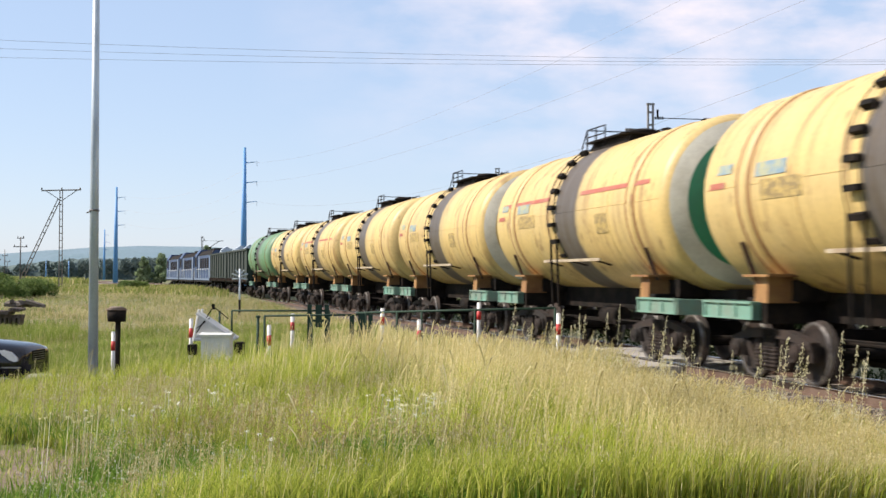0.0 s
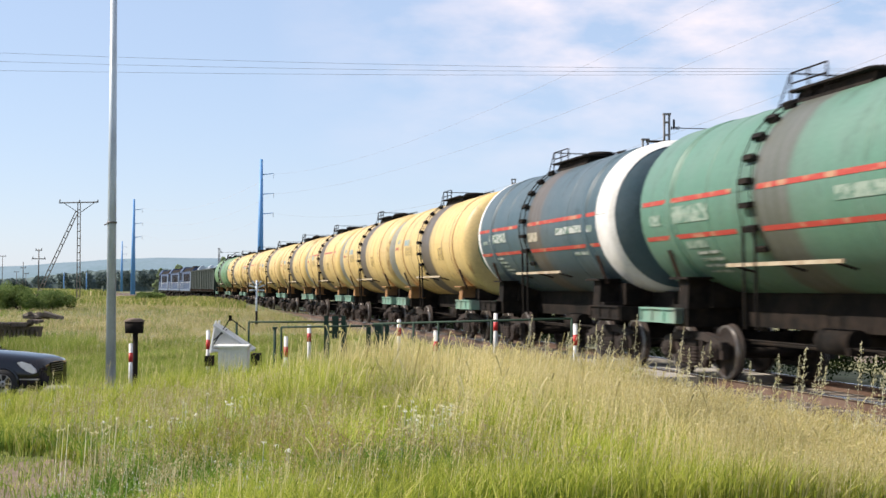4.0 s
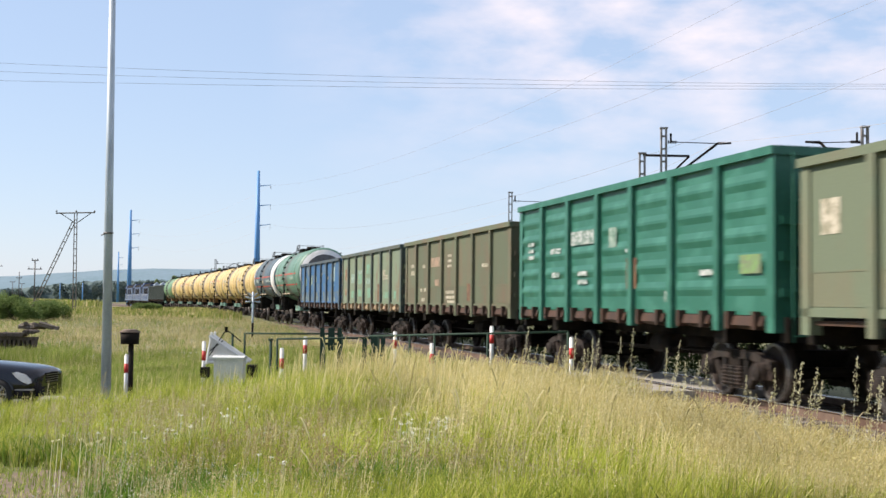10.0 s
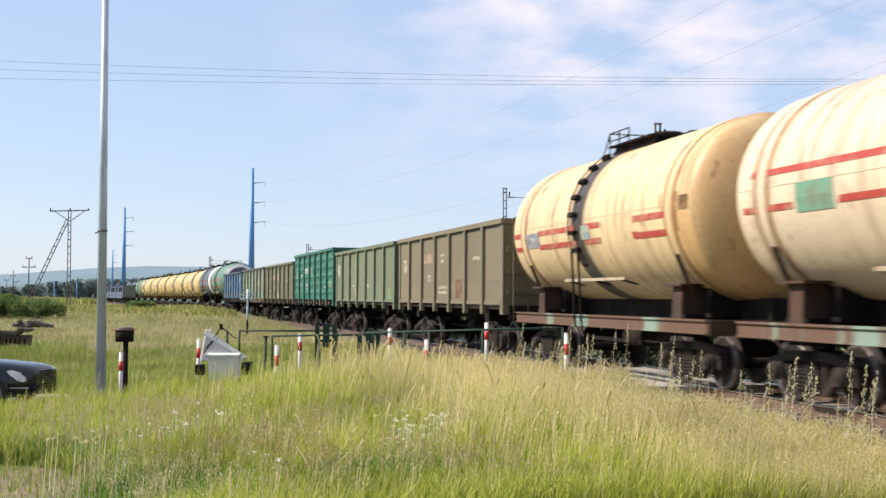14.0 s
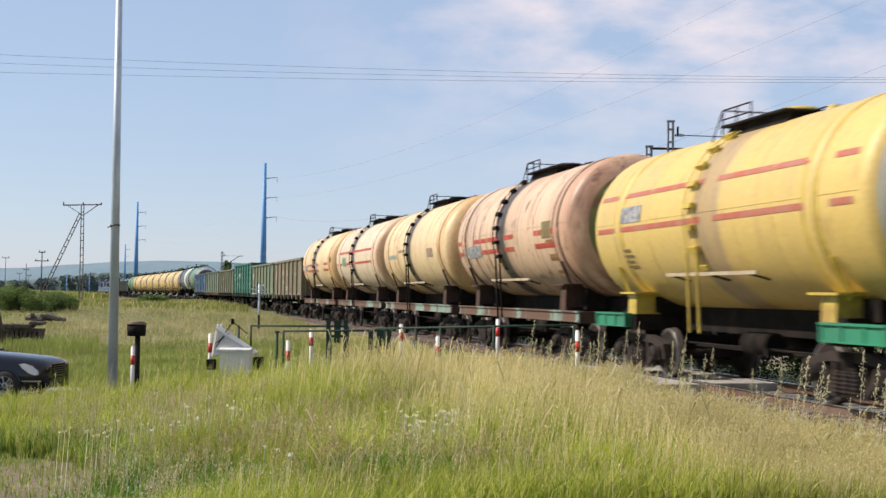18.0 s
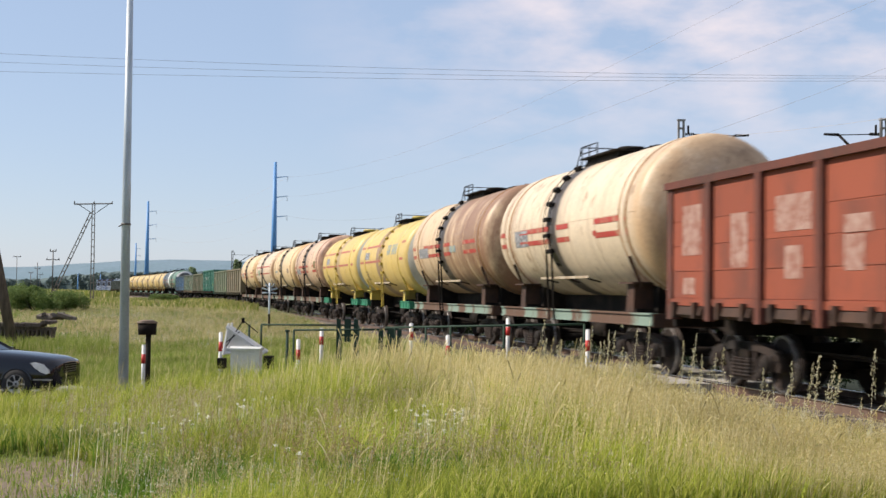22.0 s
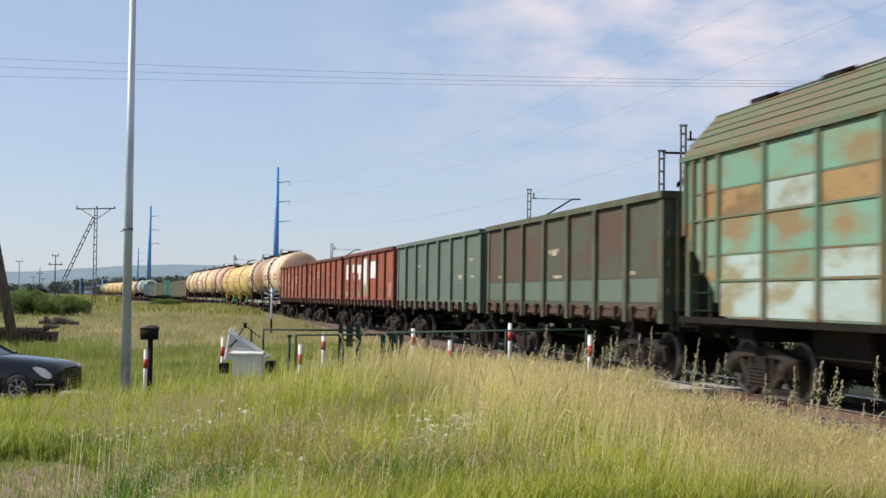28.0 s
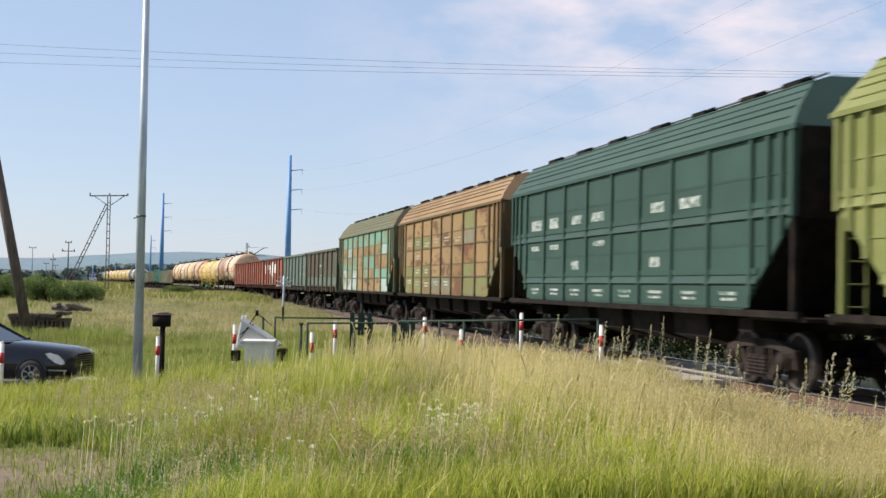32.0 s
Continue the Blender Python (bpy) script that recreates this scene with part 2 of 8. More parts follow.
RUST = (0.13, 0.06, 0.035)
M = {
    "yellow": tank_mat("yellow_tank_paint", (0.66, 0.485, 0.19), (0.30, 0.17, 0.07), 0.85, band=(-0.75, 0.55, (0.10, 0.08, 0.06))),
    "cream": tank_mat("cream_tank_paint", (0.76, 0.58, 0.33), (0.30, 0.14, 0.055), 0.9, spill=((-5.7, -4.5), (0.52, 0.33, 0.15)), band=(0.1, 0.85, (0.055, 0.042, 0.033))),
    "pink": tank_mat("pinkish_tank_paint", (0.68, 0.48, 0.32), (0.15, 0.065, 0.04), 1.0, spill=((-5.7, -4.2), (0.43, 0.25, 0.16)), band=(0.0, 0.85, (0.055, 0.042, 0.033))),
    "bright": tank_mat("bright_yellow_tank_paint", (0.65, 0.475, 0.15), (0.50, 0.32, 0.12), 0.55, rough=0.5, band=(-0.15, 0.95, (0.34, 0.22, 0.12))),
    "bright_faded": tank_mat("faded_yellow_tank_paint", (0.65, 0.475, 0.15), (0.50, 0.32, 0.12), 0.55, rough=0.5, band=(-0.75, 0.2, (0.44, 0.31, 0.15))),
    "brown": tank_mat("browned_cream_paint", (0.67, 0.50, 0.315), (0.26, 0.11, 0.05), 0.75, spill=((-5.7, 0.2), (0.24, 0.14, 0.085)), band=(0.05, 0.9, (0.055, 0.042, 0.033))),
    "white_tank": tank_mat("white_cream_tank_paint", (0.73, 0.60, 0.43), (0.28, 0.15, 0.07), 0.8, spill=((-5.7, -4.9), (0.5, 0.34, 0.2)), band=(0.1, 0.85, (0.055, 0.042, 0.033))),
    "green_tank": tank_mat("green_tank_paint", (0.1, 0.24, 0.11), (0.2, 0.28, 0.17), 0.5, band=(-0.7, 0.6, (0.055, 0.042, 0.033))),
    "slate": tank_mat("slate_blue_tank_paint", (0.05, 0.095, 0.118), (0.035, 0.055, 0.06), 0.7, band=(-0.6, 0.4, (0.10, 0.085, 0.07))),
    "seagreen": tank_mat("sea_green_tank_paint", (0.09, 0.21, 0.15), (0.065, 0.12, 0.085), 0.5, band=(-0.6, 0.5, (0.09, 0.10, 0.08))),
    "g_blue": mat("worn_blue_wagon_paint", (0.018, 0.10, 0.235), (0.11, 0.16, 0.18), 0.3, 1.0, rough=0.65, edge=0.06, stretch=(1, 0.8, 0.8), per_object=0.1),
    "g_green": mat("greyed_green_wagon_paint", (0.125, 0.158, 0.10), (0.145, 0.145, 0.09), 0.3, 0.8, rough=0.75, edge=0.1, stretch=(1, 1, 0.6), per_object=0.12),
    "g_olive": mat("olive_wagon_paint", (0.145, 0.128, 0.078), (0.17, 0.14, 0.09), 0.4, 0.8, rough=0.75, stretch=(1, 1, 0.6), per_object=0.18),
    "g_teal": mat("fresh_green_wagon_paint", (0.014, 0.125, 0.082), (0.03, 0.165, 0.115), 0.4, 1.6, rough=0.5, edge=0.05, bump=0.1),
    "g_red": mat("rust_red_wagon_paint", (0.25, 0.057, 0.026), (0.15, 0.042, 0.024), 0.38, 1.0, rough=0.75, edge=0.09, stretch=(1, 1, 0.5), per_object=0.2),
    "g_grey": mat("grey_green_wagon_paint", (0.075, 0.115, 0.095), (0.1, 0.125, 0.1), 0.45, 0.9, rough=0.75, stretch=(1, 1, 0.5), per_object=0.22),
    "g_dark": mat("dark_green_rusty_wagon_paint", (0.045, 0.06, 0.04), (0.075, 0.045, 0.028), 0.45, 0.8, rough=0.8, edge=0.05, per_object=0.22),
    "g_black": mat("dark_bottle_green_wagon_paint", (0.02, 0.035, 0.028), (0.028, 0.04, 0.034), 0.45, 0.8, rough=0.8),
    "h_mint": mat("patched_mint_hopper_paint", (0.15, 0.26, 0.18), (0.28, 0.16, 0.06), 0.42, 0.75, rough=0.7, edge=0.03, stretch=(1, 0.9, 1.2)),
    "h_orange": mat("rusty_ochre_hopper_paint", (0.29, 0.175, 0.07), (0.16, 0.16, 0.085), 0.33, 0.7, rough=0.8, edge=0.05, stretch=(1, 0.9, 1.2)),
    "h_green": mat("dark_green_hopper_paint", (0.0145, 0.05, 0.037), (0.02, 0.062, 0.045), 0.45, 0.8, rough=0.6, per_object=0.2),
    "h_lime": mat("lime_green_hopper_paint", (0.15, 0.175, 0.045), (0.19, 0.21, 0.07), 0.4, 0.8, rough=0.7, per_object=0.15),
    "loco_blue": mat("blue_locomotive_paint", (0.022, 0.055, 0.14), (0.03, 0.065, 0.15), 0.4, 0.9, rough=0.5),
    "white": mat("white_paint", (0.78, 0.78, 0.76), (0.62, 0.61, 0.58), 0.35, 2.0, rough=0.6),
    "red": mat("red_paint", (0.55, 0.03, 0.025), (0.4, 0.03, 0.03), 0.3, 3.0, rough=0.55),
    "pale_red": mat("faded_red_stripe_paint", (0.45, 0.105, 0.0675), (0.413, 0.188, 0.128), 0.4, 3.0, rough=0.6),
    "mint": mat("mint_green_paint", (0.15, 0.315, 0.247), (0.188, 0.225, 0.18), 0.4, 1.5, rough=0.65),
    "emerald": mat("emerald_green_paint", (0.015, 0.225, 0.12), (0.0225, 0.18, 0.105), 0.4, 1.5, rough=0.55),
    "rust": mat("rusty_steel", (0.085, 0.042, 0.026), (0.045, 0.027, 0.02), 0.5, 3.0, rough=0.85, metal=0.2),
    "black": mat("oily_black_steel_and_end_shade", (0.011, 0.010, 0.009), (0.028, 0.021, 0.017), 0.42, 3.0, rough=0.85, spec=0.12),
    "bogie": mat("dusty_brown_bogie_steel", (0.042, 0.027, 0.021), (0.018, 0.015, 0.013), 0.5, 2.5, rough=0.85, metal=0.2),
    "worn_rim": mat("worn_wheel_rim_steel", (0.26, 0.25, 0.24), (0.12, 0.1, 0.09), 0.45, 5.0, rough=0.4, metal=0.7),
    "steel": mat("bright_worn_steel", (0.42, 0.42, 0.42), (0.25, 0.24, 0.23), 0.4, 4.0, rough=0.35, metal=0.9),
    "stain_light": mat("brown_oil_stain", (0.165, 0.112, 0.0638), (0.225, 0.158, 0.075), 0.45, 2.0, rough=0.55),
    "strap": mat("rusty_yellow_strap", (0.36, 0.2, 0.07), (0.2, 0.085, 0.03), 0.5, 2.2, rough=0.75, edge=0.2),
    "ballast": mat("ballast_stone", (0.2, 0.165, 0.125), (0.115, 0.09, 0.068), 0.5, 9.0, rough=0.95, fine=0.35, bump=0.9, fine_scale=22),
    "concrete": mat("pale_concrete", (0.42, 0.4, 0.36), (0.3, 0.28, 0.25), 0.4, 2.0, rough=0.9),
    "asphalt": mat("old_grey_asphalt", (0.085, 0.085, 0.09), (0.06, 0.06, 0.062), 0.4, 1.2, rough=0.9, fine=0.25),
    "galv": mat("galvanised_steel", (0.48, 0.56, 0.62), (0.36, 0.42, 0.47), 0.45, 3.0, rough=0.45, metal=0.15, stretch=(1, 1, 0.3)),
    "pylon_blue": mat("blue_pylon_paint", (0.09, 0.29, 0.62), (0.11, 0.32, 0.62), 0.4, 0.5, rough=0.55),
    "fence": mat("dark_green_railing_paint", (0.008, 0.036, 0.018), (0.012, 0.045, 0.024), 0.4, 3.0, rough=0.8),
    "grey_steel": mat("weathered_grey_steel", (0.14, 0.14, 0.14), (0.1, 0.09, 0.08), 0.45, 3.0, rough=0.6, metal=0.4),
    "wood": mat("weathered_dark_wood", (0.15, 0.115, 0.095), (0.075, 0.058, 0.048), 0.5, 2.5, rough=0.9, stretch=(6, 6, 0.4)),
    "car": mat("dark_blue_black_car_paint", (0.006, 0.006, 0.010), (0.008, 0.008, 0.012), 0.4, 1.0, rough=0.07, fine=0.03, bump=0.0),
    "mint_panel": mat("faded_mint_panel", (0.13, 0.275, 0.2), (0.2, 0.15, 0.07), 0.36, 0.9, rough=0.75, edge=0.07, stretch=(1, 0.7, 1.4), per_object=0.2),
    "white_panel": mat("whitish_repainted_panel", (0.31, 0.41, 0.40), (0.21, 0.2, 0.115), 0.42, 1.0, rough=0.75, edge=0.07, stretch=(1, 0.7, 1.4), per_object=0.2),
    "ochre_panel": mat("rusted_ochre_panel", (0.245, 0.165, 0.068), (0.15, 0.095, 0.045), 0.36, 1.4, rough=0.85, edge=0.06, stretch=(1, 0.7, 1.5), per_object=0.25),
    "tan_panel": mat("tan_panel", (0.255, 0.17, 0.075), (0.12, 0.06, 0.028), 0.36, 1.3, rough=0.85, edge=0.04, stretch=(1, 0.55, 1.5), per_object=0.2),
    "moss_panel": mat("dull_moss_green_panel", (0.15, 0.165, 0.06), (0.17, 0.10, 0.045), 0.28, 1.2, rough=0.85, edge=0.05, stretch=(1, 0.6, 1.4), per_object=0.2),
    "umber_panel": mat("dark_rust_panel", (0.12, 0.055, 0.028), (0.22, 0.13, 0.05), 0.42, 1.2, rough=0.9, edge=0.05, stretch=(1, 0.6, 1.4), per_object=0.2),
    "sage_panel": mat("grey_sage_panel", (0.14, 0.17, 0.12), (0.18, 0.12, 0.06), 0.35, 1.5, rough=0.85, edge=0.06, per_object=0.25),
    "faded_marks": mat("smeared_faded_lettering", (0.42, 0.38, 0.30), (0.2, 0.19, 0.13), 0.5, 7.0, rough=0.7, edge=0.05, per_object=0.3),
    "pink_marks": mat("faded_pinkish_lettering", (0.36, 0.24, 0.17), (0.2, 0.16, 0.1), 0.45, 5.0, rough=0.7, edge=0.06),
    "lime_marks": mat("smeared_green_lettering", (0.16, 0.30, 0.10), (0.15, 0.19, 0.11), 0.5, 6.0, rough=0.7, edge=0.06),
    "rust_patch": mat("bare_rust_patch", (0.13, 0.06, 0.035), (0.19, 0.11, 0.06), 0.45, 4.0, rough=0.85, edge=0.06),
    "turquoise": mat("turquoise_repainted_patch", (0.14, 0.32, 0.22), (0.17, 0.22, 0.14), 0.4, 3.0, rough=0.7, edge=0.06),
    "sage_grey": mat("grey_green_worn_panel", (0.15, 0.19, 0.18), (0.05, 0.13, 0.22), 0.36, 0.9, rough=0.75, edge=0.08, per_object=0.2),
    "tan_hatch": mat("tan_dusty_hatch_paint", (0.26, 0.19, 0.11), (0.12, 0.065, 0.04), 0.45, 3.0, rough=0.85, edge=0.06, per_object=0.3),
    "loco_pale": mat("pale_blue_locomotive_paint", (0.16, 0.215, 0.30), (0.12, 0.17, 0.26), 0.4, 0.9, rough=0.5),
    "letter_white": mat("worn_white_lettering", (0.5, 0.52, 0.5), (0.08, 0.16, 0.12), 0.5, 10.0, rough=0.6, edge=0.05),
    "g_red_rib": mat("dark_rust_red_rib_paint", (0.13, 0.034, 0.02), (0.08, 0.03, 0.02), 0.4, 1.2, rough=0.8),
    "g_moss_rib": mat("moss_green_rib_paint", (0.085, 0.105, 0.06), (0.06, 0.055, 0.035), 0.4, 1.2, rough=0.8),
    "g_sage": mat("dark_sage_wagon_paint", (0.09, 0.11, 0.065), (0.12, 0.09, 0.055), 0.4, 0.9, rough=0.8, stretch=(1, 1, 0.6), per_object=0.2),
    "g_mix": mat("dark_green_paint_rusted_through", (0.06, 0.075, 0.048), (0.08, 0.048, 0.032), 0.55, 0.75, rough=0.85, edge=0.05, stretch=(1, 1, 1.4)),
    "g_blue_worn": mat("blue_paint_worn_to_grey", (0.03, 0.105, 0.22), (0.13, 0.16, 0.15), 0.45, 1.2, rough=0.7, edge=0.06),
    "tyre": mat("black_rubber", (0.02, 0.02, 0.02), None, 0.4, 5, rough=0.85),
}


# ---------------------------------------------------------------- mesh tools
def box(bm, x0, x1, y0, y1, z0, z1):
    v = [bm.verts.new((x, y, z)) for z in (z0, z1) for y in (y0, y1) for x in (x0, x1)]
    for f in ((0, 2, 3, 1), (4, 5, 7, 6), (0, 1, 5, 4), (2, 6, 7, 3), (0, 4, 6, 2), (1, 3, 7, 5)):
        bm.faces.new([v[i] for i in f])


def prism(bm, ring, axis, a, b):
    """A flat ring of (u, v) pairs drawn out along an axis from a to b."""
    def at(u, v, w):
        return {"x": (w, u, v), "y": (u, w, v), "z": (u, v, w)}[axis]
    p = [bm.verts.new(at(u, v, a)) for u, v in ring]
    q = [bm.verts.new(at(u, v, b)) for u, v in ring]
    n = len(ring)
    for i in range(n):
        bm.faces.new((p[i], p[(i + 1) % n], q[(i + 1) % n], q[i]))
    bm.faces.new(p[::-1])
    bm.faces.new(q)


def rod(bm, a, b, r0, r1=None, n=8, caps=True):
    """A round bar from a to b."""
    a, b = Vector(a), Vector(b)
    r1 = r0 if r1 is None else r1
    d = (b - a).normalized()
    u = d.orthogonal().normalized()
    w = d.cross(u)
    rings = []
    for c, r in ((a, r0), (b, r1)):
        rings.append([bm.verts.new(c + (u * math.cos(t) + w * math.sin(t)) * r) for t in (2 * math.pi * i / n for i in range(n))])
    for i in range(n):
        f = bm.faces.new((rings[0][i], rings[0][(i + 1) % n], rings[1][(i + 1) % n], rings[1][i]))
        f.smooth = n > 6
    if caps:
        bm.faces.new(rings[0][::-1])
        bm.faces.new(rings[1])


def lathe(bm, profile, n, centre_z=0.0, smooth=True):
    """A profile of (y, radius) pairs turned about a line along y."""
    rings = []
    for y, r in profile:
        if r < 1e-4:
            rings.append([bm.verts.new((0, y, centre_z))])
        else:
            rings.append([bm.verts.new((r * math.sin(2 * math.pi * i / n), y, centre_z + r * math.cos(2 * math.pi * i / n))) for i in range(n)])
    for a, b in zip(rings, rings[1:]):
        for i in range(n):
            j = (i + 1) % n
            vs = [a[i % len(a)], a[j % len(a)], b[j % len(b)], b[i % len(b)]]
            vs = list(dict.fromkeys(vs))
            if len(vs) > 2:
                bm.faces.new(vs).smooth = smooth


STORE = {}


def mesh_of(key, material, build):
    """A mesh made once for each key and material and shared after that."""
    full = (key, material.name)
    if full not in STORE:
        if (key, None) not in STORE:
            bm = bmesh.new()
            build(bm)
            bmesh.ops.recalc_face_normals(bm, faces=bm.faces[:])
            me = bpy.data.meshes.new(key)
            bm.to_mesh(me)
            bm.free()
            STORE[(key, None)] = me
            me.materials.append(material)
            STORE[full] = me
        else:
            me = STORE[(key, None)].copy()
            me.materials.clear()
            me.materials.append(material)
            STORE[full] = me
    return STORE[full]


def piece(name, key, build, material, parent=None, label="", m=None):
    """One mesh object on a shared mesh, under a thing or a part."""
    ob = new(name, mesh_of(key, material, build))
    if parent is not None:
        ob.parent = parent
    if m is not None:
        ob.matrix_basis = m
    if label:
        tagged(ob, label)
    return ob


SERIAL = [0]


def part(name, build, material, parent=None, label="", m=None):
    """One mesh object of its own."""
    SERIAL[0] += 1
    return piece(name, f"{name}_{SERIAL[0]}", build, material, parent, label, m)


def thing(name, label, category, group="", m=None):
    ob = new(name)
    ob.empty_display_size = 0.3
    if m is not None:
        ob.matrix_basis = m
    return tagged(ob, label, category, group)


# ---------------------------------------------------------------- the line of the track
KNOTS = (-60, 60, 140, 220, 300, 400, 520)
BENDS = (0.1066, 0.1066, 0.0905, 0.0689, 0.0882, -0.0427, 0.0401)
S_MIN, S_MAX = -420, 760
S_AT = np.arange(S_MIN, S_MAX + 1.0, 1.0)


def lay_line():
    kap = np.interp(S_AT, KNOTS, BENDS) / 200
    phi = np.cumsum(kap)
    i0 = -S_MIN
    phi = phi - phi[i0] + 0.21606
    dx, dy = -np.sin(phi), np.cos(phi)
    x = np.concatenate([[0], np.cumsum((dx[1:] + dx[:-1]) / 2)])
    y = np.concatenate([[0], np.cumsum((dy[1:] + dy[:-1]) / 2)])
    return x - x[i0] + 10.777, y - y[i0], phi


LINE_X, LINE_Y, LINE_PHI = lay_line()


def on_line(s, side=0.0):
    """The place at s metres along the track, side metres to its left, and the heading there."""
    x, y, p = (float(np.interp(s, S_AT, a)) for a in (LINE_X, LINE_Y, LINE_PHI))
    return x - math.cos(p) * side, y - math.sin(p) * side, p


def train_at(t):
    """How far along the track the joint before the blue wagon has come."""
    u = (t - 16) / 16
    return 137.995 + 172.555 * u + 9.6695 * u ** 2 + 1.2115 * u ** 3 - 0.2019 * u ** 4 - 0.2107 * u ** 5


# ---------------------------------------------------------------- wagons
# In a wagon's space y points forward, x to its right and z = 0 is the rail's top.
WHEEL_R = 0.475


M["dull_white"] = mat("dull_white_ring_paint", (0.62, 0.61, 0.52), (0.5, 0.48, 0.4), 0.45, 2, rough=0.6)


def wheel_mesh(bm):
    prof = [(-0.065, 0.0), (-0.065, 0.12), (-0.045, 0.14), (-0.04, 0.36), (-0.065, 0.39), (-0.065, WHEEL_R), (0.05, WHEEL_R - 0.006), (0.05, WHEEL_R + 0.028), (0.075, WHEEL_R + 0.026), (0.075, 0.39), (0.0, 0.36), (0.0, 0.14), (0.09, 0.12), (0.09, 0.0)]
    lathe(bm, prof, 24)
    bmesh.ops.rotate(bm, verts=bm.verts[:], cent=(0, 0, 0), matrix=Matrix.Rotation(radians(-90), 3, "Z"))


def side_frame_mesh(bm):
    """A cast frame: bowed top chord, columns, raking legs down to the spring seat and the axle boxes."""
    chord = [(-1.22, 0.66), (-0.95, 0.73), (-0.5, 0.81), (0.5, 0.81), (0.95, 0.73), (1.22, 0.66), (1.22, 0.52), (0.95, 0.6), (0.5, 0.67), (-0.5, 0.67), (-0.95, 0.6), (-1.22, 0.52)]
    prism(bm, chord, "x", -0.08, 0.08)
    box(bm, -0.09, 0.09, -0.48, 0.48, 0.17, 0.26)
    for e in (-1, 1):
        prism(bm, [(e * 0.66, 0.62), (e * 0.80, 0.60), (e * 0.50, 0.18), (e * 0.40, 0.24)], "x", -0.07, 0.07)
        box(bm, -0.07, 0.07, *sorted((e * 0.35, e * 0.43)), 0.25, 0.68)
        box(bm, -0.12, 0.08, e * 0.925 - 0.17, e * 0.925 + 0.17, 0.36, 0.62)
        rod(bm, (-0.21, e * 0.925, 0.475), (-0.1, e * 0.925, 0.475), 0.125, 0.14, 14)
        rod(bm, (-0.235, e * 0.925, 0.475), (-0.2, e * 0.925, 0.475), 0.06, 0.07, 8)
        box(bm, -0.06, 0.06, *sorted((e * 1.14, e * 1.24)), 0.36, 0.6)


def spring_mesh(bm):
    prof = [(-0.16, 0.0)] + [(-0.16 + 0.02 * k, 0.1 if k % 3 else 0.07) for k in range(17)] + [(0.16, 0.0)]
    lathe(bm, prof, 10)
    bmesh.ops.rotate(bm, verts=bm.verts[:], cent=(0, 0, 0), matrix=Matrix.Rotation(radians(90), 3, "X"))


def bolster_mesh(bm):
    box(bm, -1.1, 1.1, -0.2, 0.2, 0.50, 0.80)
    rod(bm, (0, 0, 0.8), (0, 0, 0.95), 0.2, 0.2, 12)
    for x in (-0.76, 0.76):
        box(bm, x - 0.06, x + 0.06, -0.1, 0.1, 0.8, 0.9)


def brake_mesh(bm):
    for y in (-0.36, 0.36):
        box(bm, -0.85, 0.85, y - 0.04, y + 0.04, 0.34, 0.44)
    for x in (-0.76, 0.76):
        for y in (-0.4, 0.4):
            box(bm, x - 0.05, x + 0.05, y - 0.05, y + 0.05, 0.28, 0.58)


def add_bogie(wagon, y):
    b = piece("bogie", "bogie_bolster", bolster_mesh, M["black"], wagon, m=pose(0, y, 0))
    for x in (-1.02, 1.02):
        turn = 0 if x < 0 else 180
        piece("side_frame", "bogie_side_frame", side_frame_mesh, M["bogie"], b, "dusty brown cast side frame", m=pose(x, 0, 0, 0, 0, turn))
        for y_s in (-0.24, 0.0, 0.24):
            piece("spring", "bogie_spring", spring_mesh, M["bogie"], b, m=pose(x * 1.08, y_s, 0.38))
    for ya in (-0.925, 0.925):
        piece("axle", "bogie_axle", lambda bm: rod(bm, (-1.05, 0, 0), (1.05, 0, 0), 0.08, 0.08, 10), M["black"], b, m=pose(0, ya, WHEEL_R))
        for x in (-0.8, 0.8):
            piece("wheel_rim", "bogie_wheel_rim", lambda bm: lathe(bm, [(-0.004, 0.425), (-0.008, 0.435), (-0.008, 0.468), (0.0, 0.478), (0.05, 0.478)], 28), M["worn_rim"], b, "bright worn wheel rim", m=pose(x, ya, WHEEL_R, 0, 0, -90 if x < 0 else 90) @ pose(0, -0.065, 0))
            piece("wheel", "bogie_wheel", wheel_mesh, M["bogie"], b, "dark steel wheel with a worn rim", m=pose(x, ya, WHEEL_R, 0, 0, 0 if x < 0 else 180))
    piece("brake_gear", "bogie_brake", brake_mesh, M["black"], b)
    return b


def coupler_mesh(bm):
    box(bm, -0.11, 0.11, -0.75, 0.0, 0.93, 1.17)
    prism(bm, [(-0.2, -0.02), (0.16, -0.02), (0.22, 0.16), (0.05, 0.12), (-0.02, 0.26), (-0.2, 0.26)], "z", 0.9, 1.2)
    rod(bm, (0.3, -0.5, 1.0), (0.3, 0.1, 0.7), 0.03, 0.03, 6)


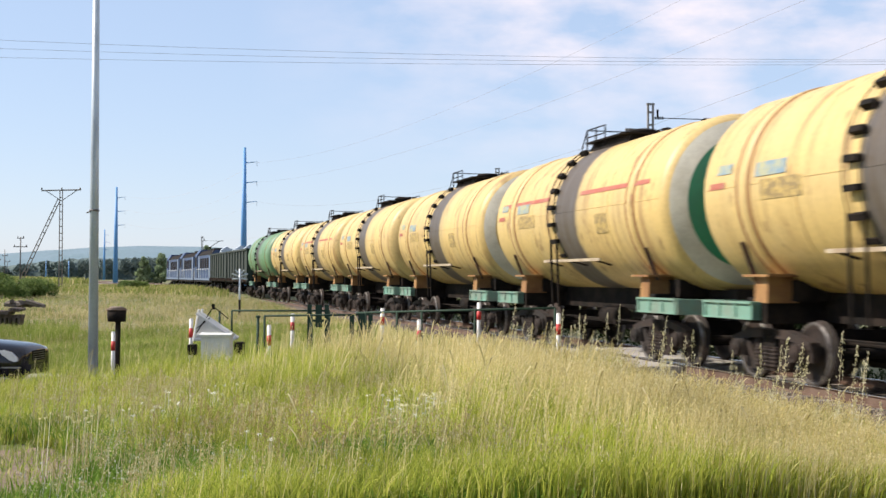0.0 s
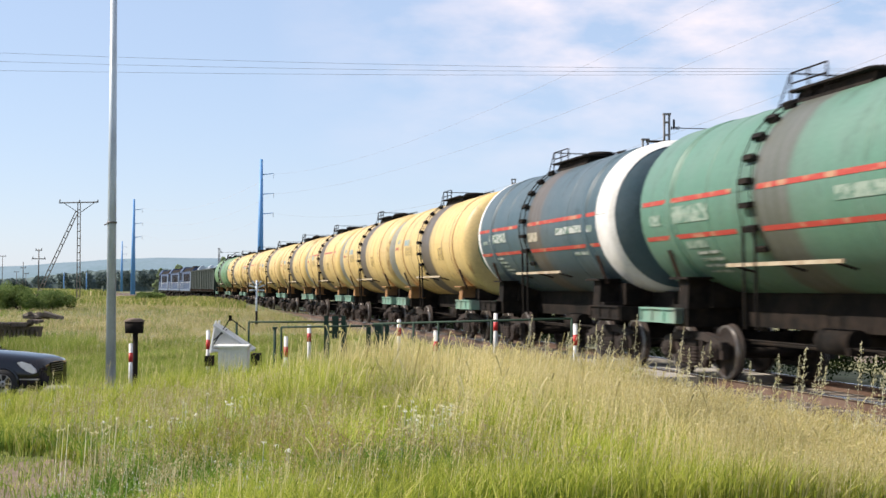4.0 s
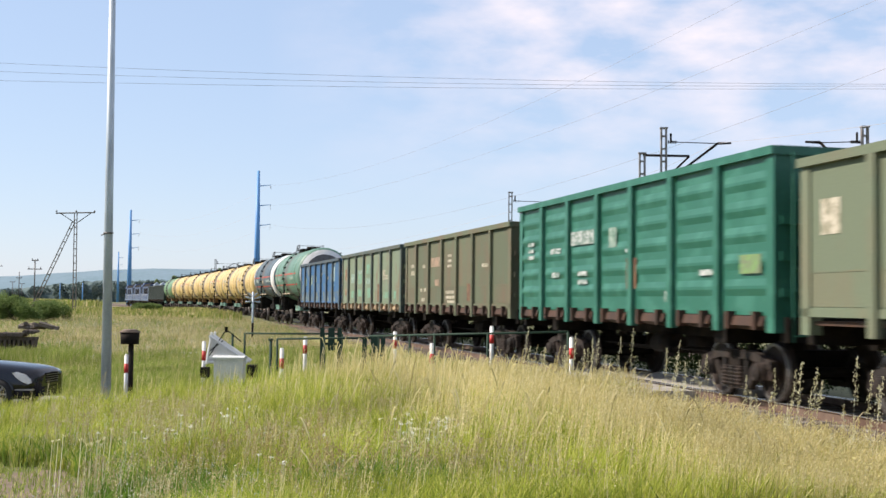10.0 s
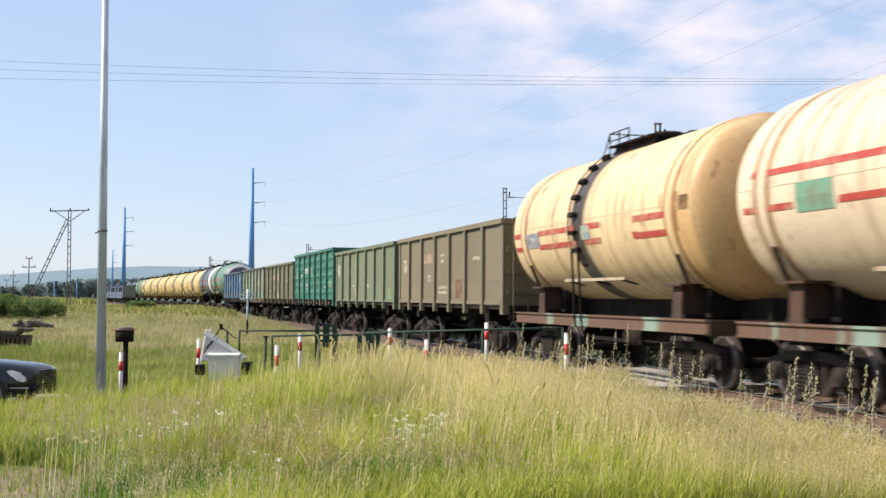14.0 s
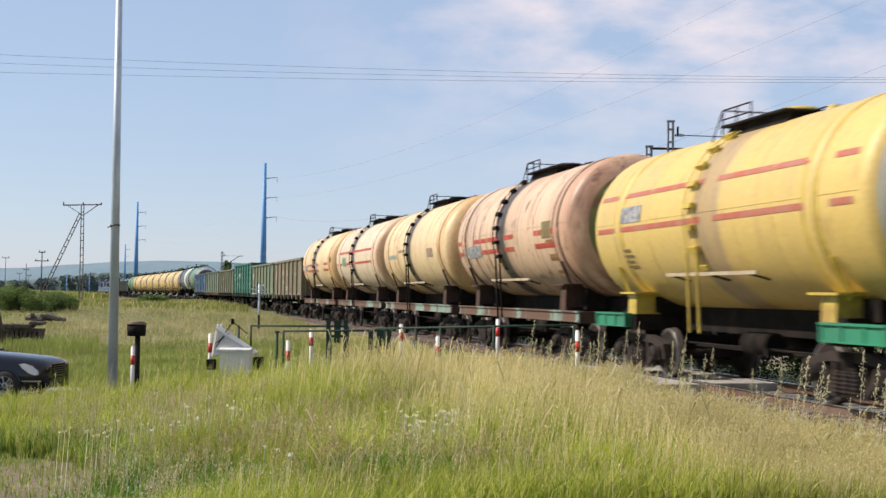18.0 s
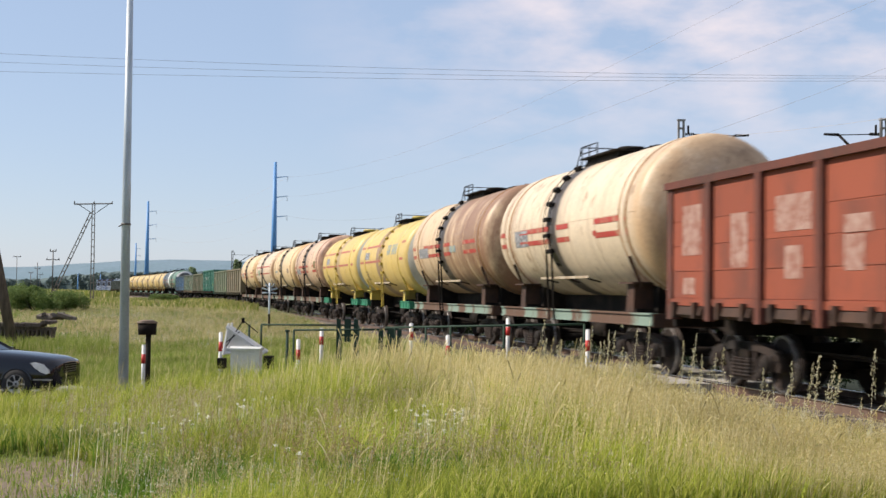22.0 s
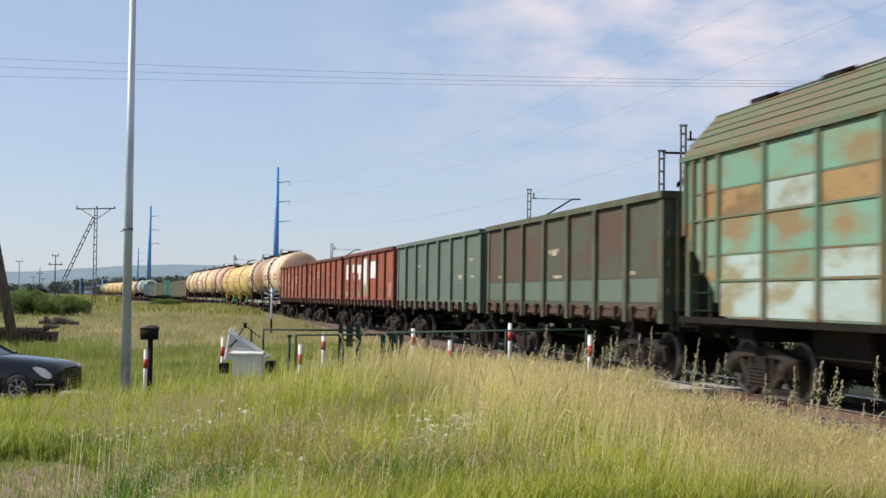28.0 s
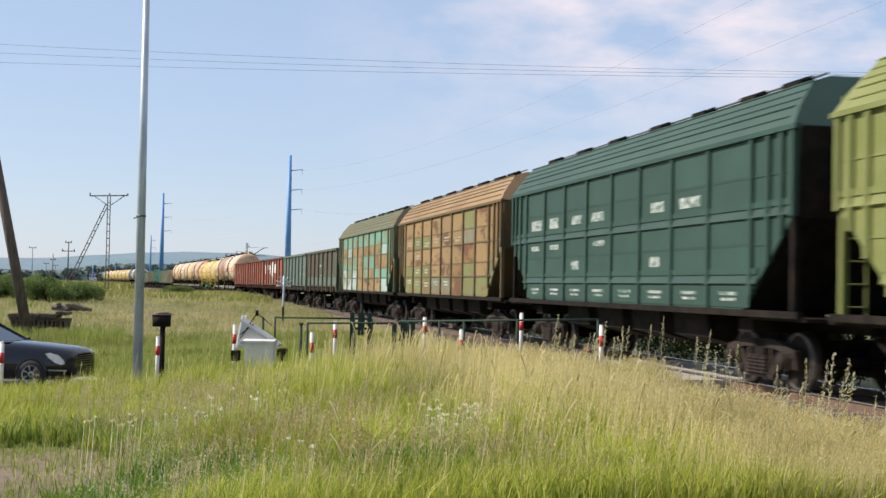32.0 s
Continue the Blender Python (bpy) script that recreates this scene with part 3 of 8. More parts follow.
def add_running_gear(wagon, half, pivots, tank=True):
    for y in pivots:
        add_bogie(wagon, y)
    for d in (1, -1):
        piece("coupler", f"coupler_{half:.2f}", lambda bm: coupler_mesh(bm), M["black"], wagon, m=pose(0, d * (half - 0.12), 0, 0, 0, 0 if d > 0 else 180))
    piece("brake_cylinder", "brake_cylinder", lambda bm: rod(bm, (-0.45, -0.6, 0.78), (-0.45, 0.35, 0.78), 0.2, 0.2, 14), M["black"], wagon)
    piece("air_tank", "air_tank", lambda bm: rod(bm, (0.55, -0.5, 0.8), (0.55, 0.8, 0.8), 0.22, 0.22, 14), M["black"], wagon)

    def rigging(bm):
        rod(bm, (-0.6, -3.2, 0.7), (-0.6, 3.2, 0.7), 0.02, 0.02, 6)
        rod(bm, (-0.2, -3.4, 0.62), (-0.2, 3.4, 0.62), 0.025, 0.025, 6)
        box(bm, -0.7, 0.7, -0.75, -0.65, 0.6, 0.72)
    piece("brake_rigging", "brake_rigging", rigging, M["black"], wagon)


def bars(parent, rows, material):
    """Rows of lettering too small to read, as plain bars on a side: (side, x, y, z, width, height)."""
    def build(bm):
        for side, x, y, z, w, h in rows:
            x0, x1 = sorted((side * x, side * (x + 0.006)))
            box(bm, x0, x1, y - w / 2, y + w / 2, z - h / 2, z + h / 2)
    return part("lettering", build, material, parent, "row of painted marks")


def gondola(name, label, paint, top=3.67, groups="open freight wagons", panels=7, corrugated=False, rib_paint=None, hatch=None, marks=(), bays=None, load=False, rows=2):
    """An open four-axle wagon with ribbed steel sides."""
    L, inset, w = 13.92, 0.40, 1.57
    hl = L / 2 - inset
    low, sill = 1.14, 1.40
    g = thing(name, label, "freight wagon", groups)
    key = f"gon{top:.2f}{panels}{corrugated}"
    rib_paint = rib_paint or paint

    piece("centre_sill", key + "frame", lambda bm: box(bm, -0.3, 0.3, -hl, hl, 0.95, 1.28), M["black"], g)
    for y in (-4.33, 4.33):
        piece("bolster_beam", "gon_bolster", lambda bm: box(bm, -1.35, 1.35, -0.2, 0.2, 0.92, 1.3), M["black"], g, m=pose(0, y, 0))
    for d in (-1, 1):
        piece("end_beam", "gon_end_beam", lambda bm: box(bm, -1.4, 1.4, -0.1, 0.1, 1.0, 1.38), M["black"], g, m=pose(0, d * hl, 0))
    piece("floor", key + "floor", lambda bm: box(bm, -w + 0.1, w - 0.1, -hl + 0.06, hl - 0.06, 1.28, 1.34), M["rust"], g)
    step = 2 * hl / panels
    levels = (sill + 0.13, sill + 0.62, sill + 1.07, sill + 1.52, top - 0.15) if rows == 4 else (sill + 0.13, sill + 0.63, top - 0.15)

    def wall(bm):
        box(bm, -0.03, 0.03, -hl, hl, sill, top - 0.1)
    for d in (-1, 1):
        sheet_wall = piece("side_wall", key + "wall", wall, paint, g, m=pose(d * (w - 0.07), 0, 0, 0, 0, 0 if d < 0 else 180))
        for i in range(panels if corrugated else 0):
            for k in range(5):
                z = sill + 0.3 + k * (top - sill - 0.5) / 5
                piece("pressed_rib", "gon_pressed_rib", lambda bm: prism(bm, [(-0.03, 0.0), (-0.066, 0.11), (-0.066, 0.16), (-0.03, 0.27)], "y", -step / 2 + 0.2, step / 2 - 0.2), paint, sheet_wall, m=pose(0, -hl + (i + 0.5) * step, z))
        if not corrugated:
            piece("seam_strip", key + "seam", lambda bm: box(bm, -0.012, 0.0, -hl + 0.05, hl - 0.05, sill + 0.62, sill + 0.645), paint, g, m=pose(d * (w - 0.07) + d * 0.032, 0, 0, 0, 0, 0 if d < 0 else 180))
            piece("sill_strip", key + "sillstrip", lambda bm: box(bm, -0.04, 0.0, -hl + 0.02, hl - 0.02, sill, sill + 0.12), paint, g, m=pose(d * (w - 0.07) + d * 0.03, 0, 0, 0, 0, 0 if d < 0 else 180))
        piece("top_rail", key + "toprail", lambda bm: box(bm, -0.105, 0.05, -hl - 0.03, hl + 0.03, top - 0.13, top), rib_paint, g, m=pose(d * (w - 0.05), 0, 0, 0, 0, 0 if d < 0 else 180))

        def rib(bm):
            prism(bm, [(-0.11, -0.02), (-0.095, -0.135), (0.095, -0.135), (0.11, -0.02)][::-1], "z", low, top - 0.13)

        for i in range(1, panels):
            y = -hl + i * step
            piece("rib", key + "rib", rib, rib_paint, g, m=pose(d * (w - 0.08), y, 0, 0, 0, -90 if d < 0 else 90))
        for e in (-1, 1):
            piece("corner_post", key + "post", lambda bm: box(bm, -0.1, 0.1, -0.12, 0.12, low, top - 0.13), rib_paint, g, m=pose(d * (w - 0.1), e * (hl - 0.12), 0))
        for i in range(panels):
            y = -hl + (i + 0.5) * step

            def lug(bm):
                prism(bm, [(0.0, 1.40), (-0.10, 1.38), (-0.14, 1.24), (-0.05, 1.2), (0.25, 1.16), (0.25, 1.24)], "y", -0.62, 0.62)
                for q in (-0.45, 0.45):
                    box(bm, -0.2, -0.02, q - 0.05, q + 0.05, 1.18, 1.46)
            if hatch is not False:
                piece("bottom_hatch", "gon_hatch", lug, hatch or M["rust"], g, "rusty bottom hatch with its locks", m=pose(d * (w - 0.1), y, 0, 0, 0, 0 if d < 0 else 180))
        if not corrugated:
            pick = random.Random(len(name) + int(top * 100) + len(marks))
            for i in range(panels):
                y = -hl + (i + 0.5) * step
                for row, (z0, z1) in enumerate(zip(levels, levels[1:])):
                    z0, z1 = z0 + 0.012, z1 - 0.012
                    kinds = bays[min(row, len(bays) - 1)] if bays else [paint]
                    piece("bay_panel", f"gon_bay{z0:.2f}{z1:.2f}", lambda bm, z0=z0, z1=z1: box(bm, 0.0, 0.008, -step / 2 + 0.09, step / 2 - 0.09, z0, z1), kinds[pick.randrange(len(kinds))], g, m=pose(d * (w - 0.04) - (0 if d > 0 else 0.008), y, 0))
    for e in (-1, 1):
        def endwall(bm):
            box(bm, -w + 0.06, w - 0.06, -0.03, 0.03, 1.3, top - 0.1)
            for z in (1.75, 2.3, 2.85):
                box(bm, -w + 0.1, w - 0.1, 0.0, 0.1, z - 0.07, z + 0.07)
            box(bm, -w + 0.05, w - 0.05, -0.05, 0.09, top - 0.14, top)
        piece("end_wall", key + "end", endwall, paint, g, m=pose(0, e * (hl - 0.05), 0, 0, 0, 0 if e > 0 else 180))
    def ladder(bm):
        for x in (-0.2, 0.2):
            rod(bm, (x, 0, 1.0), (x, 0, top - 0.1), 0.018, 0.018, 6)
        for k in range(7):
            rod(bm, (-0.2, 0, 1.1 + k * 0.34), (0.2, 0, 1.1 + k * 0.34), 0.014, 0.014, 6)
    piece("ladder", key + "ladder", ladder, rib_paint, g, m=pose(-1.1, -hl - 0.1, 0))
    for k, (y, z, bw, bh, mm) in enumerate(marks):
        bars(g, [(-1, w - (0.006 if corrugated else 0.031), y, z, bw, bh)], M[mm])
    if load:
        r = random.Random(6)
        for k in range(14):
            y, x, h, half = -5.9 + 0.9 * k, r.uniform(-0.8, 0.8), r.uniform(0.25, 0.75), r.uniform(0.35, 0.6)
            piece("scrap_block", f"gon_scrap{k}", lambda bm, h=h, half=half: prism(bm, [(-0.6, 1.4), (-0.5, top - 0.1 + h * 0.6), (0, top + h), (0.4, top + h * 0.5), (0.6, 1.4)], "y", -half, half), M["galv"], g, "pale grey block of scrap in the wagon", m=pose(x, y, 0))
    add_running_gear(g, L / 2, (-4.33, 4.33))
    return g


def tank_wagon(name, label, paint, group="tank wagons", sill="plates", plate=None, cap=None, ring=None, stripes=(), strap="strap", marks=(), foot=None, ladder_mat="black", strap_y=3.75, R=1.63, zc=2.98, foot_y=3.75, front_ring=None, rear_ring=None, patch=None, lad_y=0.0):
    """A four-axle tank wagon: barrel, straps, stained middle, top walkway, ladder and frame."""
    L, hb = 12.02, 5.05
    size = f"{R:.2f}_{zc:.2f}_"
    g = thing(name, label, "tank wagon", group)
    dome = [(hb + 0.50 * math.sqrt(max(0.0, 1 - (r / R) ** 2)), r) for r in (R, R * 0.99, R * 0.965, R * 0.92, R * 0.85, R * 0.74, R * 0.56, R * 0.3, 0.0)]

    def barrel(bm):
        prof = [(-y, r) for y, r in dome[::-1]] + [(-2.5, R), (0, R), (2.5, R)] + dome
        lathe(bm, prof, 48, zc)
    piece("barrel", size + "tank_barrel", barrel, paint, g)
    for y in (-2.6, 2.2):
        piece("weld_seam", size + f"tank_seam{y}", lambda bm, y=y: lathe(bm, [(y - 0.02, R - 0.01), (y - 0.015, R + 0.008), (y + 0.015, R + 0.008), (y + 0.02, R - 0.01)], 48, zc), paint, g)
    for y in (-strap_y, strap_y):
        piece("strap", size + f"tank_strap{y}", lambda bm, y=y: lathe(bm, [(y - 0.13, R - 0.01), (y - 0.12, R + 0.02), (y + 0.12, R + 0.02), (y + 0.13, R - 0.01)], 48, zc), paint, g, "rusty hold-down strap round the barrel")
        for e in (-0.18, 0.18):
            piece("strap_edge", size + f"tank_strap_edge{y + e:.2f}", lambda bm, y=y + e: lathe(bm, [(y - 0.055, R - 0.01), (y - 0.05, R + 0.008), (y + 0.05, R + 0.008), (y + 0.055, R - 0.01)], 48, zc), M[strap], g, "line of rust beside the strap")
    for side in (-1, 1):
        piece("long_seam", size + f"tank_long_seam{side}", lambda bm, side=side: box(bm, side * R - 0.004, side * R + 0.006, -hb, hb, zc + 0.04, zc + 0.052), paint, g, "thin weld seam along the barrel")
    if cap:
        piece("end_cap", size + "tank_cap", lambda bm: lathe(bm, [(-y - 0.008, r) for y, r in dome[5:]], 48, zc), M[cap], g, "painted disc on the rear end")
    if ring:
        piece("end_ring", size + "tank_ring", lambda bm: lathe(bm, [(-y - 0.006, r) for y, r in dome[3:6]], 48, zc), M[ring], g, "painted ring on the rear end")
    if front_ring:
        piece("front_ring", size + "tank_front_ring", lambda bm: lathe(bm, [(hb - 0.16, R - 0.01), (hb - 0.15, R + 0.007)] + [(y + 0.009, r + 0.004) for y, r in dome[:3]], 48, zc), M[front_ring], g, "painted ring round the front end")
    if rear_ring:
        piece("rear_ring", size + "tank_rear_ring", lambda bm: lathe(bm, [(-hb + 0.58, R - 0.01), (-hb + 0.57, R + 0.007)] + [(-y - 0.009, r + 0.004) for y, r in dome[:4]], 48, zc), M[rear_ring], g, "painted ring round the rear end")
    if patch:
        piece("end_patch", size + "tank_end_patch", lambda bm: box(bm, -1.05, 0.1, -hb - 0.44, -hb - 0.30, zc - 0.62, zc - 0.2), M[patch], g, "square of green paint on the rear end")
    for (a, y0, y1, half, mm) in stripes:
        def stripe(bm, a=a, y0=y0, y1=y1, half=half):
            for side in (-1,):
                pts = [(side * (R + 0.006) * math.cos(radians(q)), zc + (R + 0.006) * math.sin(radians(q))) for q in (a - half, a - half / 3, a + half / 3, a + half)]
                va = [bm.verts.new((x, y0, z)) for x, z in pts]
                vb = [bm.verts.new((x, y1, z)) for x, z in pts]
                for i in range(3):
                    bm.faces.new((va[i], va[i + 1], vb[i + 1], vb[i]))
        piece("stripe", size + f"stripe{a}{y0}{y1}{half}", stripe, M[mm], g, "painted stripe along the barrel")
    for (y, a, wd, h, mm) in marks:
        def mark(bm, y=y, a=a, wd=wd, h=h):
            for side in (-1,):
                q0, q1 = a - math.degrees(h / 2 / R), a + math.degrees(h / 2 / R)
                pts = [(side * (R + 0.009) * math.cos(radians(q)), zc + (R + 0.009) * math.sin(radians(q))) for q in (q0, (q0 + q1) / 2, q1)]
                va = [bm.verts.new((x, y - wd / 2, z)) for x, z in pts]
                vb = [bm.verts.new((x, y + wd / 2, z)) for x, z in pts]
                for i in range(2):
                    bm.faces.new((va[i], va[i + 1], vb[i + 1], vb[i]))
        piece("lettering", size + f"mark{y}{a}{wd}{h}", mark, M[mm], g, "painted plate or marks on the barrel")

    # hatch and walkway on the top
    piece("hatch", size + "tank_hatch", lambda bm: [rod(bm, (0, -0.55, zc + R - 0.05), (0, -0.55, zc + R + 0.14), 0.34, 0.34, 20), rod(bm, (0, -0.55, zc + R + 0.14), (0, -0.55, zc + R + 0.22), 0.38, 0.3, 20), rod(bm, (0.3, -1.15, zc + R - 0.05), (0.3, -1.15, zc + R + 0.2), 0.1, 0.1, 10)], M["bright_plain"] if foot == "bright_plain" else M["black"], g)

    way = piece("walkway", size + "tank_walkway", lambda bm: prism(bm, [(-0.7, zc + R - 0.2), (-0.6, zc + R + 0.02), (0.6, zc + R + 0.02), (0.7, zc + R - 0.2)], "y", -1.35, 0.88), M["black"], g)
    for k in range(12):
        piece("plank", size + "tank_plank", lambda bm: box(bm, -0.78, 0.78, -0.085, 0.085, zc + R + 0.024, zc + R + 0.06), M["black"], way, m=pose(0, -1.4 + k * 0.2, 0))

    def rails(bm):
        z0, z1 = zc + R - 0.1, zc + R + 0.34
        for x in (-0.75, 0.75):
            for y in (-0.25, 0.3, 0.85):
                rod(bm, (x, y, z0), (x, y, z1), 0.016, 0.016, 6)
            for z in (z1, z1 - 0.17):
                rod(bm, (x, -0.25, z), (x, 0.85, z), 0.014, 0.014, 6)
            rod(bm, (x, 0.85, z1), (x * 1.05, 1.2, z0 - 0.1), 0.014, 0.014, 6)
        rod(bm, (-0.75, 0.85, z1), (0.75, 0.85, z1), 0.014, 0.014, 6)
    piece("railing", size + "tank_railing", rails, M["black"], g)
    for side in (-1, 1):
        def ladder(bm, side=side):
            for y in (0.45, 0.85):
                prev = None
                for q in range(62, -21, -8):
                    rr = R + 0.07
                    p = (side * rr * math.cos(radians(q)), y, zc + rr * math.sin(radians(q)))
                    if prev:
                        rod(bm, prev, p, 0.012, 0.012, 5)
                    prev = p
                rod(bm, prev, (side * 1.55, y, 0.95), 0.026, 0.026, 6)
        lad = piece("ladder", size + f"tank_ladder{side}", ladder, M[ladder_mat], g, "steel ladder up the side", m=pose(0, lad_y, 0))
        for q in range(58, -40, -13):
            rr = R + 0.05 if q > -22 else 1.6
            p = (side * rr * math.cos(radians(q)), 0.65, zc + rr * math.sin(radians(q)))
            piece("rung", f"tank_rung", lambda bm: box(bm, -0.06, 0.06, -0.17, 0.17, -0.045, 0.045), M["bright_plain"] if foot == "bright_plain" else M["black"], lad, m=Matrix.Translation(p) @ Matrix.Rotation(radians(-q if side > 0 else q), 4, "Y"))
        piece("grab_bar", f"tank_bar{side}", lambda bm, side=side: box(bm, side * 1.56 - 0.02, side * 1.56 + 0.02, -2.05, 1.45, 1.94, 2.0), M["step_bar"], g, "pale step bar along the side")

        piece("bar_bracket", f"tank_bracket{side}", lambda bm, side=side: [rod(bm, (side * 1.2, y, 1.86), (side * 1.55, y, 1.95), 0.02, 0.02, 6) for y in (-1.8, -0.4, 1.2)], M["black"], g, "small brackets of the step bar")
        top = zc - R + 0.31
        for y in (-foot_y, foot_y):
            piece("saddle_foot", size + f"tank_foot{side}", lambda bm, side=side: [prism(bm, [(side * 0.8, 1.22), (side * 1.32, 1.22), (side * 1.30, top - 0.04), (side * 0.82, top - 0.04)], "y", -0.2, 0.2), box(bm, *sorted((side * 0.8, side * 1.42)), -0.4, 0.4, top - 0.04, top)], M[foot or "strap"], g, "saddle foot under the barrel", m=pose(0, y, 0))
            piece("strap_bolt", size + f"tank_bolt{side}", lambda bm, side=side: [rod(bm, (side * (R * 0.86 + 0.05), q, zc - R * 0.5), (side * 1.2, q, top - 0.1), 0.022, 0.022, 6) for q in (-0.05, 0.05)], M["bright_plain"] if foot == "bright_plain" else M["rust"], g, "tightening bolts of the strap", m=pose(0, y + (0.35 if y > 0 else -0.35), 0))

    piece("centre_sill", size + "tank_sill_mid", lambda bm: box(bm, -0.3, 0.3, -5.5, 5.5, 0.92, zc - R + 0.05), M["black"], g)
    for y in (-3.9, 3.9):
        piece("bolster_beam", "tank_bolster", lambda bm: box(bm, -1.3, 1.3, -0.3, 0.3, 0.9, 1.3), M["black"], g, m=pose(0, y, 0))
        piece("cradle", size + "tank_cradle", lambda bm: box(bm, -0.9, 0.9, -0.5, 0.5, 1.25, zc - R + 0.22), M["black"], g, m=pose(0, y, 0))
    for y in (-5.4, 5.4):
        piece("end_beam", "tank_end_beam", lambda bm: box(bm, -1.45, 1.45, -0.1, 0.1, 0.95, 1.22), M[plate or "mint"] if sill == "plates" else M["rust"], g, m=pose(0, y, 0))
    for side in (-1, 1):
        if sill == "plates":
            for y in (-4.6, 4.6):
                piece("sill_plate", f"tank_plate{side}", lambda bm, side=side: [box(bm, side * 1.40 - 0.05, side * 1.40 + 0.05, -0.85, 0.85, 0.97, 1.2), box(bm, side * 1.40 - 0.09, side * 1.40 + 0.09, -0.85, 0.85, 1.2, 1.235), box(bm, side * 1.40 - 0.08, side * 1.40 + 0.08, -0.85, 0.85, 0.955, 0.98)] + [box(bm, side * 1.40 - 0.075, side * 1.40 + 0.075, q - 0.03, q + 0.03, 0.97, 1.2) for q in (-0.82, -0.28, 0.28, 0.82)], M[plate or "mint"], g, "pale green end sill plate", m=pose(0, y, 0))
        else:
            piece("side_sill", f"tank_sill{side}", lambda bm, side=side: [box(bm, side * 1.42 - 0.05, side * 1.42 + 0.05, -5.45, 5.45, 1.0, 1.19), box(bm, side * 1.42 - 0.09, side * 1.42 + 0.09, -5.45, 5.45, 1.19, 1.225), box(bm, side * 1.42 - 0.08, side * 1.42 + 0.08, -5.45, 5.45, 0.975, 1.005)], M[plate or "patched_sill"], g, "long side sill in patched rusty paint")
    add_running_gear(g, L / 2, (-3.9, 3.9))
    return g


PANELS = {"M": "mint_panel", "O": "ochre_panel", "W": "white_panel", "T": "tan_panel", "S": "sage_panel", "G": "moss_panel", "U": "umber_panel"}


def hopper(name, label, paint, roof=None, rib=None, marks=(), belt=None, rows=None, belts=True, end=None):
    """A covered hopper wagon with a sloped roof, ribbed sides and raked ends; end: a dark paint that puts shade on the
    ends.
    """
    L, w, hl = 17.55, 1.6, 8.3
    sill, eave, top = 1.30, 4.16, 5.03
    g = thing(name, label, "hopper wagon", "covered hopper wagons")
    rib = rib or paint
    rake = 1.9

    def side_ring():
        return [(-hl + rake, sill), (hl - rake, sill), (hl - 0.25, 2.75), (hl - 0.1, eave), (-hl + 0.1, eave), (-hl + 0.25, 2.75)]

    def wall(bm):
        prism(bm, side_ring(), "x", -0.03, 0.03)
    for d in (-1, 1):
        side = piece("side_wall", "hop_wall", wall, paint, g, m=pose(d * (w - 0.08), 0, 0))
        for y in [-8.1, -7.75, -7.3] + [-6.7 + 1.675 * i for i in range(9)] + [7.3, 7.75, 8.1]:
            z0 = sill if abs(y) < hl - rake else sill + (abs(y) - hl + rake) / (rake - 0.25) * (2.75 - sill) * 0.98
            z0 = min(z0, 2.8)
            piece("rib", f"hop_rib{z0:.2f}", lambda bm, z0=z0: box(bm, -0.05, 0.05, -0.06, 0.06, z0, eave), rib, g, m=pose(d * (w - 0.04), y, 0))
        for z in (1.93, 3.0):
            hz = hl - 0.3 if z > 2.7 else hl - rake * (2.75 - z) / (2.75 - sill) - 0.3
            piece("belt_rail", f"hop_belt{z}{belts}", lambda bm, z=z, hz=hz, q=0.05 if belts else 0.02: box(bm, -0.02, 0.02, -hz, hz, z - q, z + q), belt or rib, g, m=pose(d * (w - 0.035), 0, 0))
            if belts:
                piece("ledge", f"hop_ledge{z}{d}", lambda bm, z=z, hz=hz, d=d: prism(bm, [(0, z - 0.05), (d * 0.045, z - 0.2), (0, z - 0.23)], "y", -hz, hz), paint, g, m=pose(d * (w - 0.04), 0, 0))
        piece("side_sill", "hop_sill", lambda bm: box(bm, -0.06, 0.06, -hl, hl, sill - 0.11, sill), M["black"], g, m=pose(d * (w - 0.06), 0, 0))
        piece("eave_rail", "hop_eave", lambda bm: box(bm, -0.06, 0.06, -hl + 0.05, hl - 0.05, eave - 0.06, eave + 0.02), rib, g, m=pose(d * (w - 0.03), 0, 0))

    levels = (1.31, 1.92, 2.36, 3.0, 3.47, 4.09)
    for d in (-1, 1):
        for i in range(8):
            y = -5.8625 + 1.675 * i
            for k in range(5):
                z0, z1 = levels[k] + 0.02, levels[k + 1] - 0.02
                choice = M[PANELS[rows[4 - k][7 - i]]] if rows else paint
                piece("side_panel", f"hop_panel{k}", lambda bm, z0=z0, z1=z1: box(bm, 0.0, 0.012, -0.77, 0.77, z0, z1), choice, g, m=pose(d * (w - 0.05) - (0 if d > 0 else 0.012), y, 0))

    def roof_(bm):
        ring = [(-w - 0.02, eave), (-w + 0.18, eave + 0.34), (-w + 0.5, top - 0.12), (-0.75, top), (0.75, top), (w - 0.5, top - 0.12), (w - 0.18, eave + 0.34), (w + 0.02, eave)]
        a = [bm.verts.new((x, -hl + 0.1 + (z - eave) * 0.5, z)) for x, z in ring]
        b = [bm.verts.new((x, hl - 0.1 - (z - eave) * 0.5, z)) for x, z in ring]
        for i in range(len(ring) - 1):
            bm.faces.new((a[i], a[i + 1], b[i + 1], b[i]))
        bm.faces.new(a)
        bm.faces.new(b[::-1])
    piece("roof", "hop_roof", roof_, roof or paint, g)
    laps = ((-w + 0.075, eave + 0.17), (-w + 0.17, eave + 0.34), (-w + 0.275, eave + 0.47), (-w + 0.385, eave + 0.61), (-w + 0.49, top - 0.12))
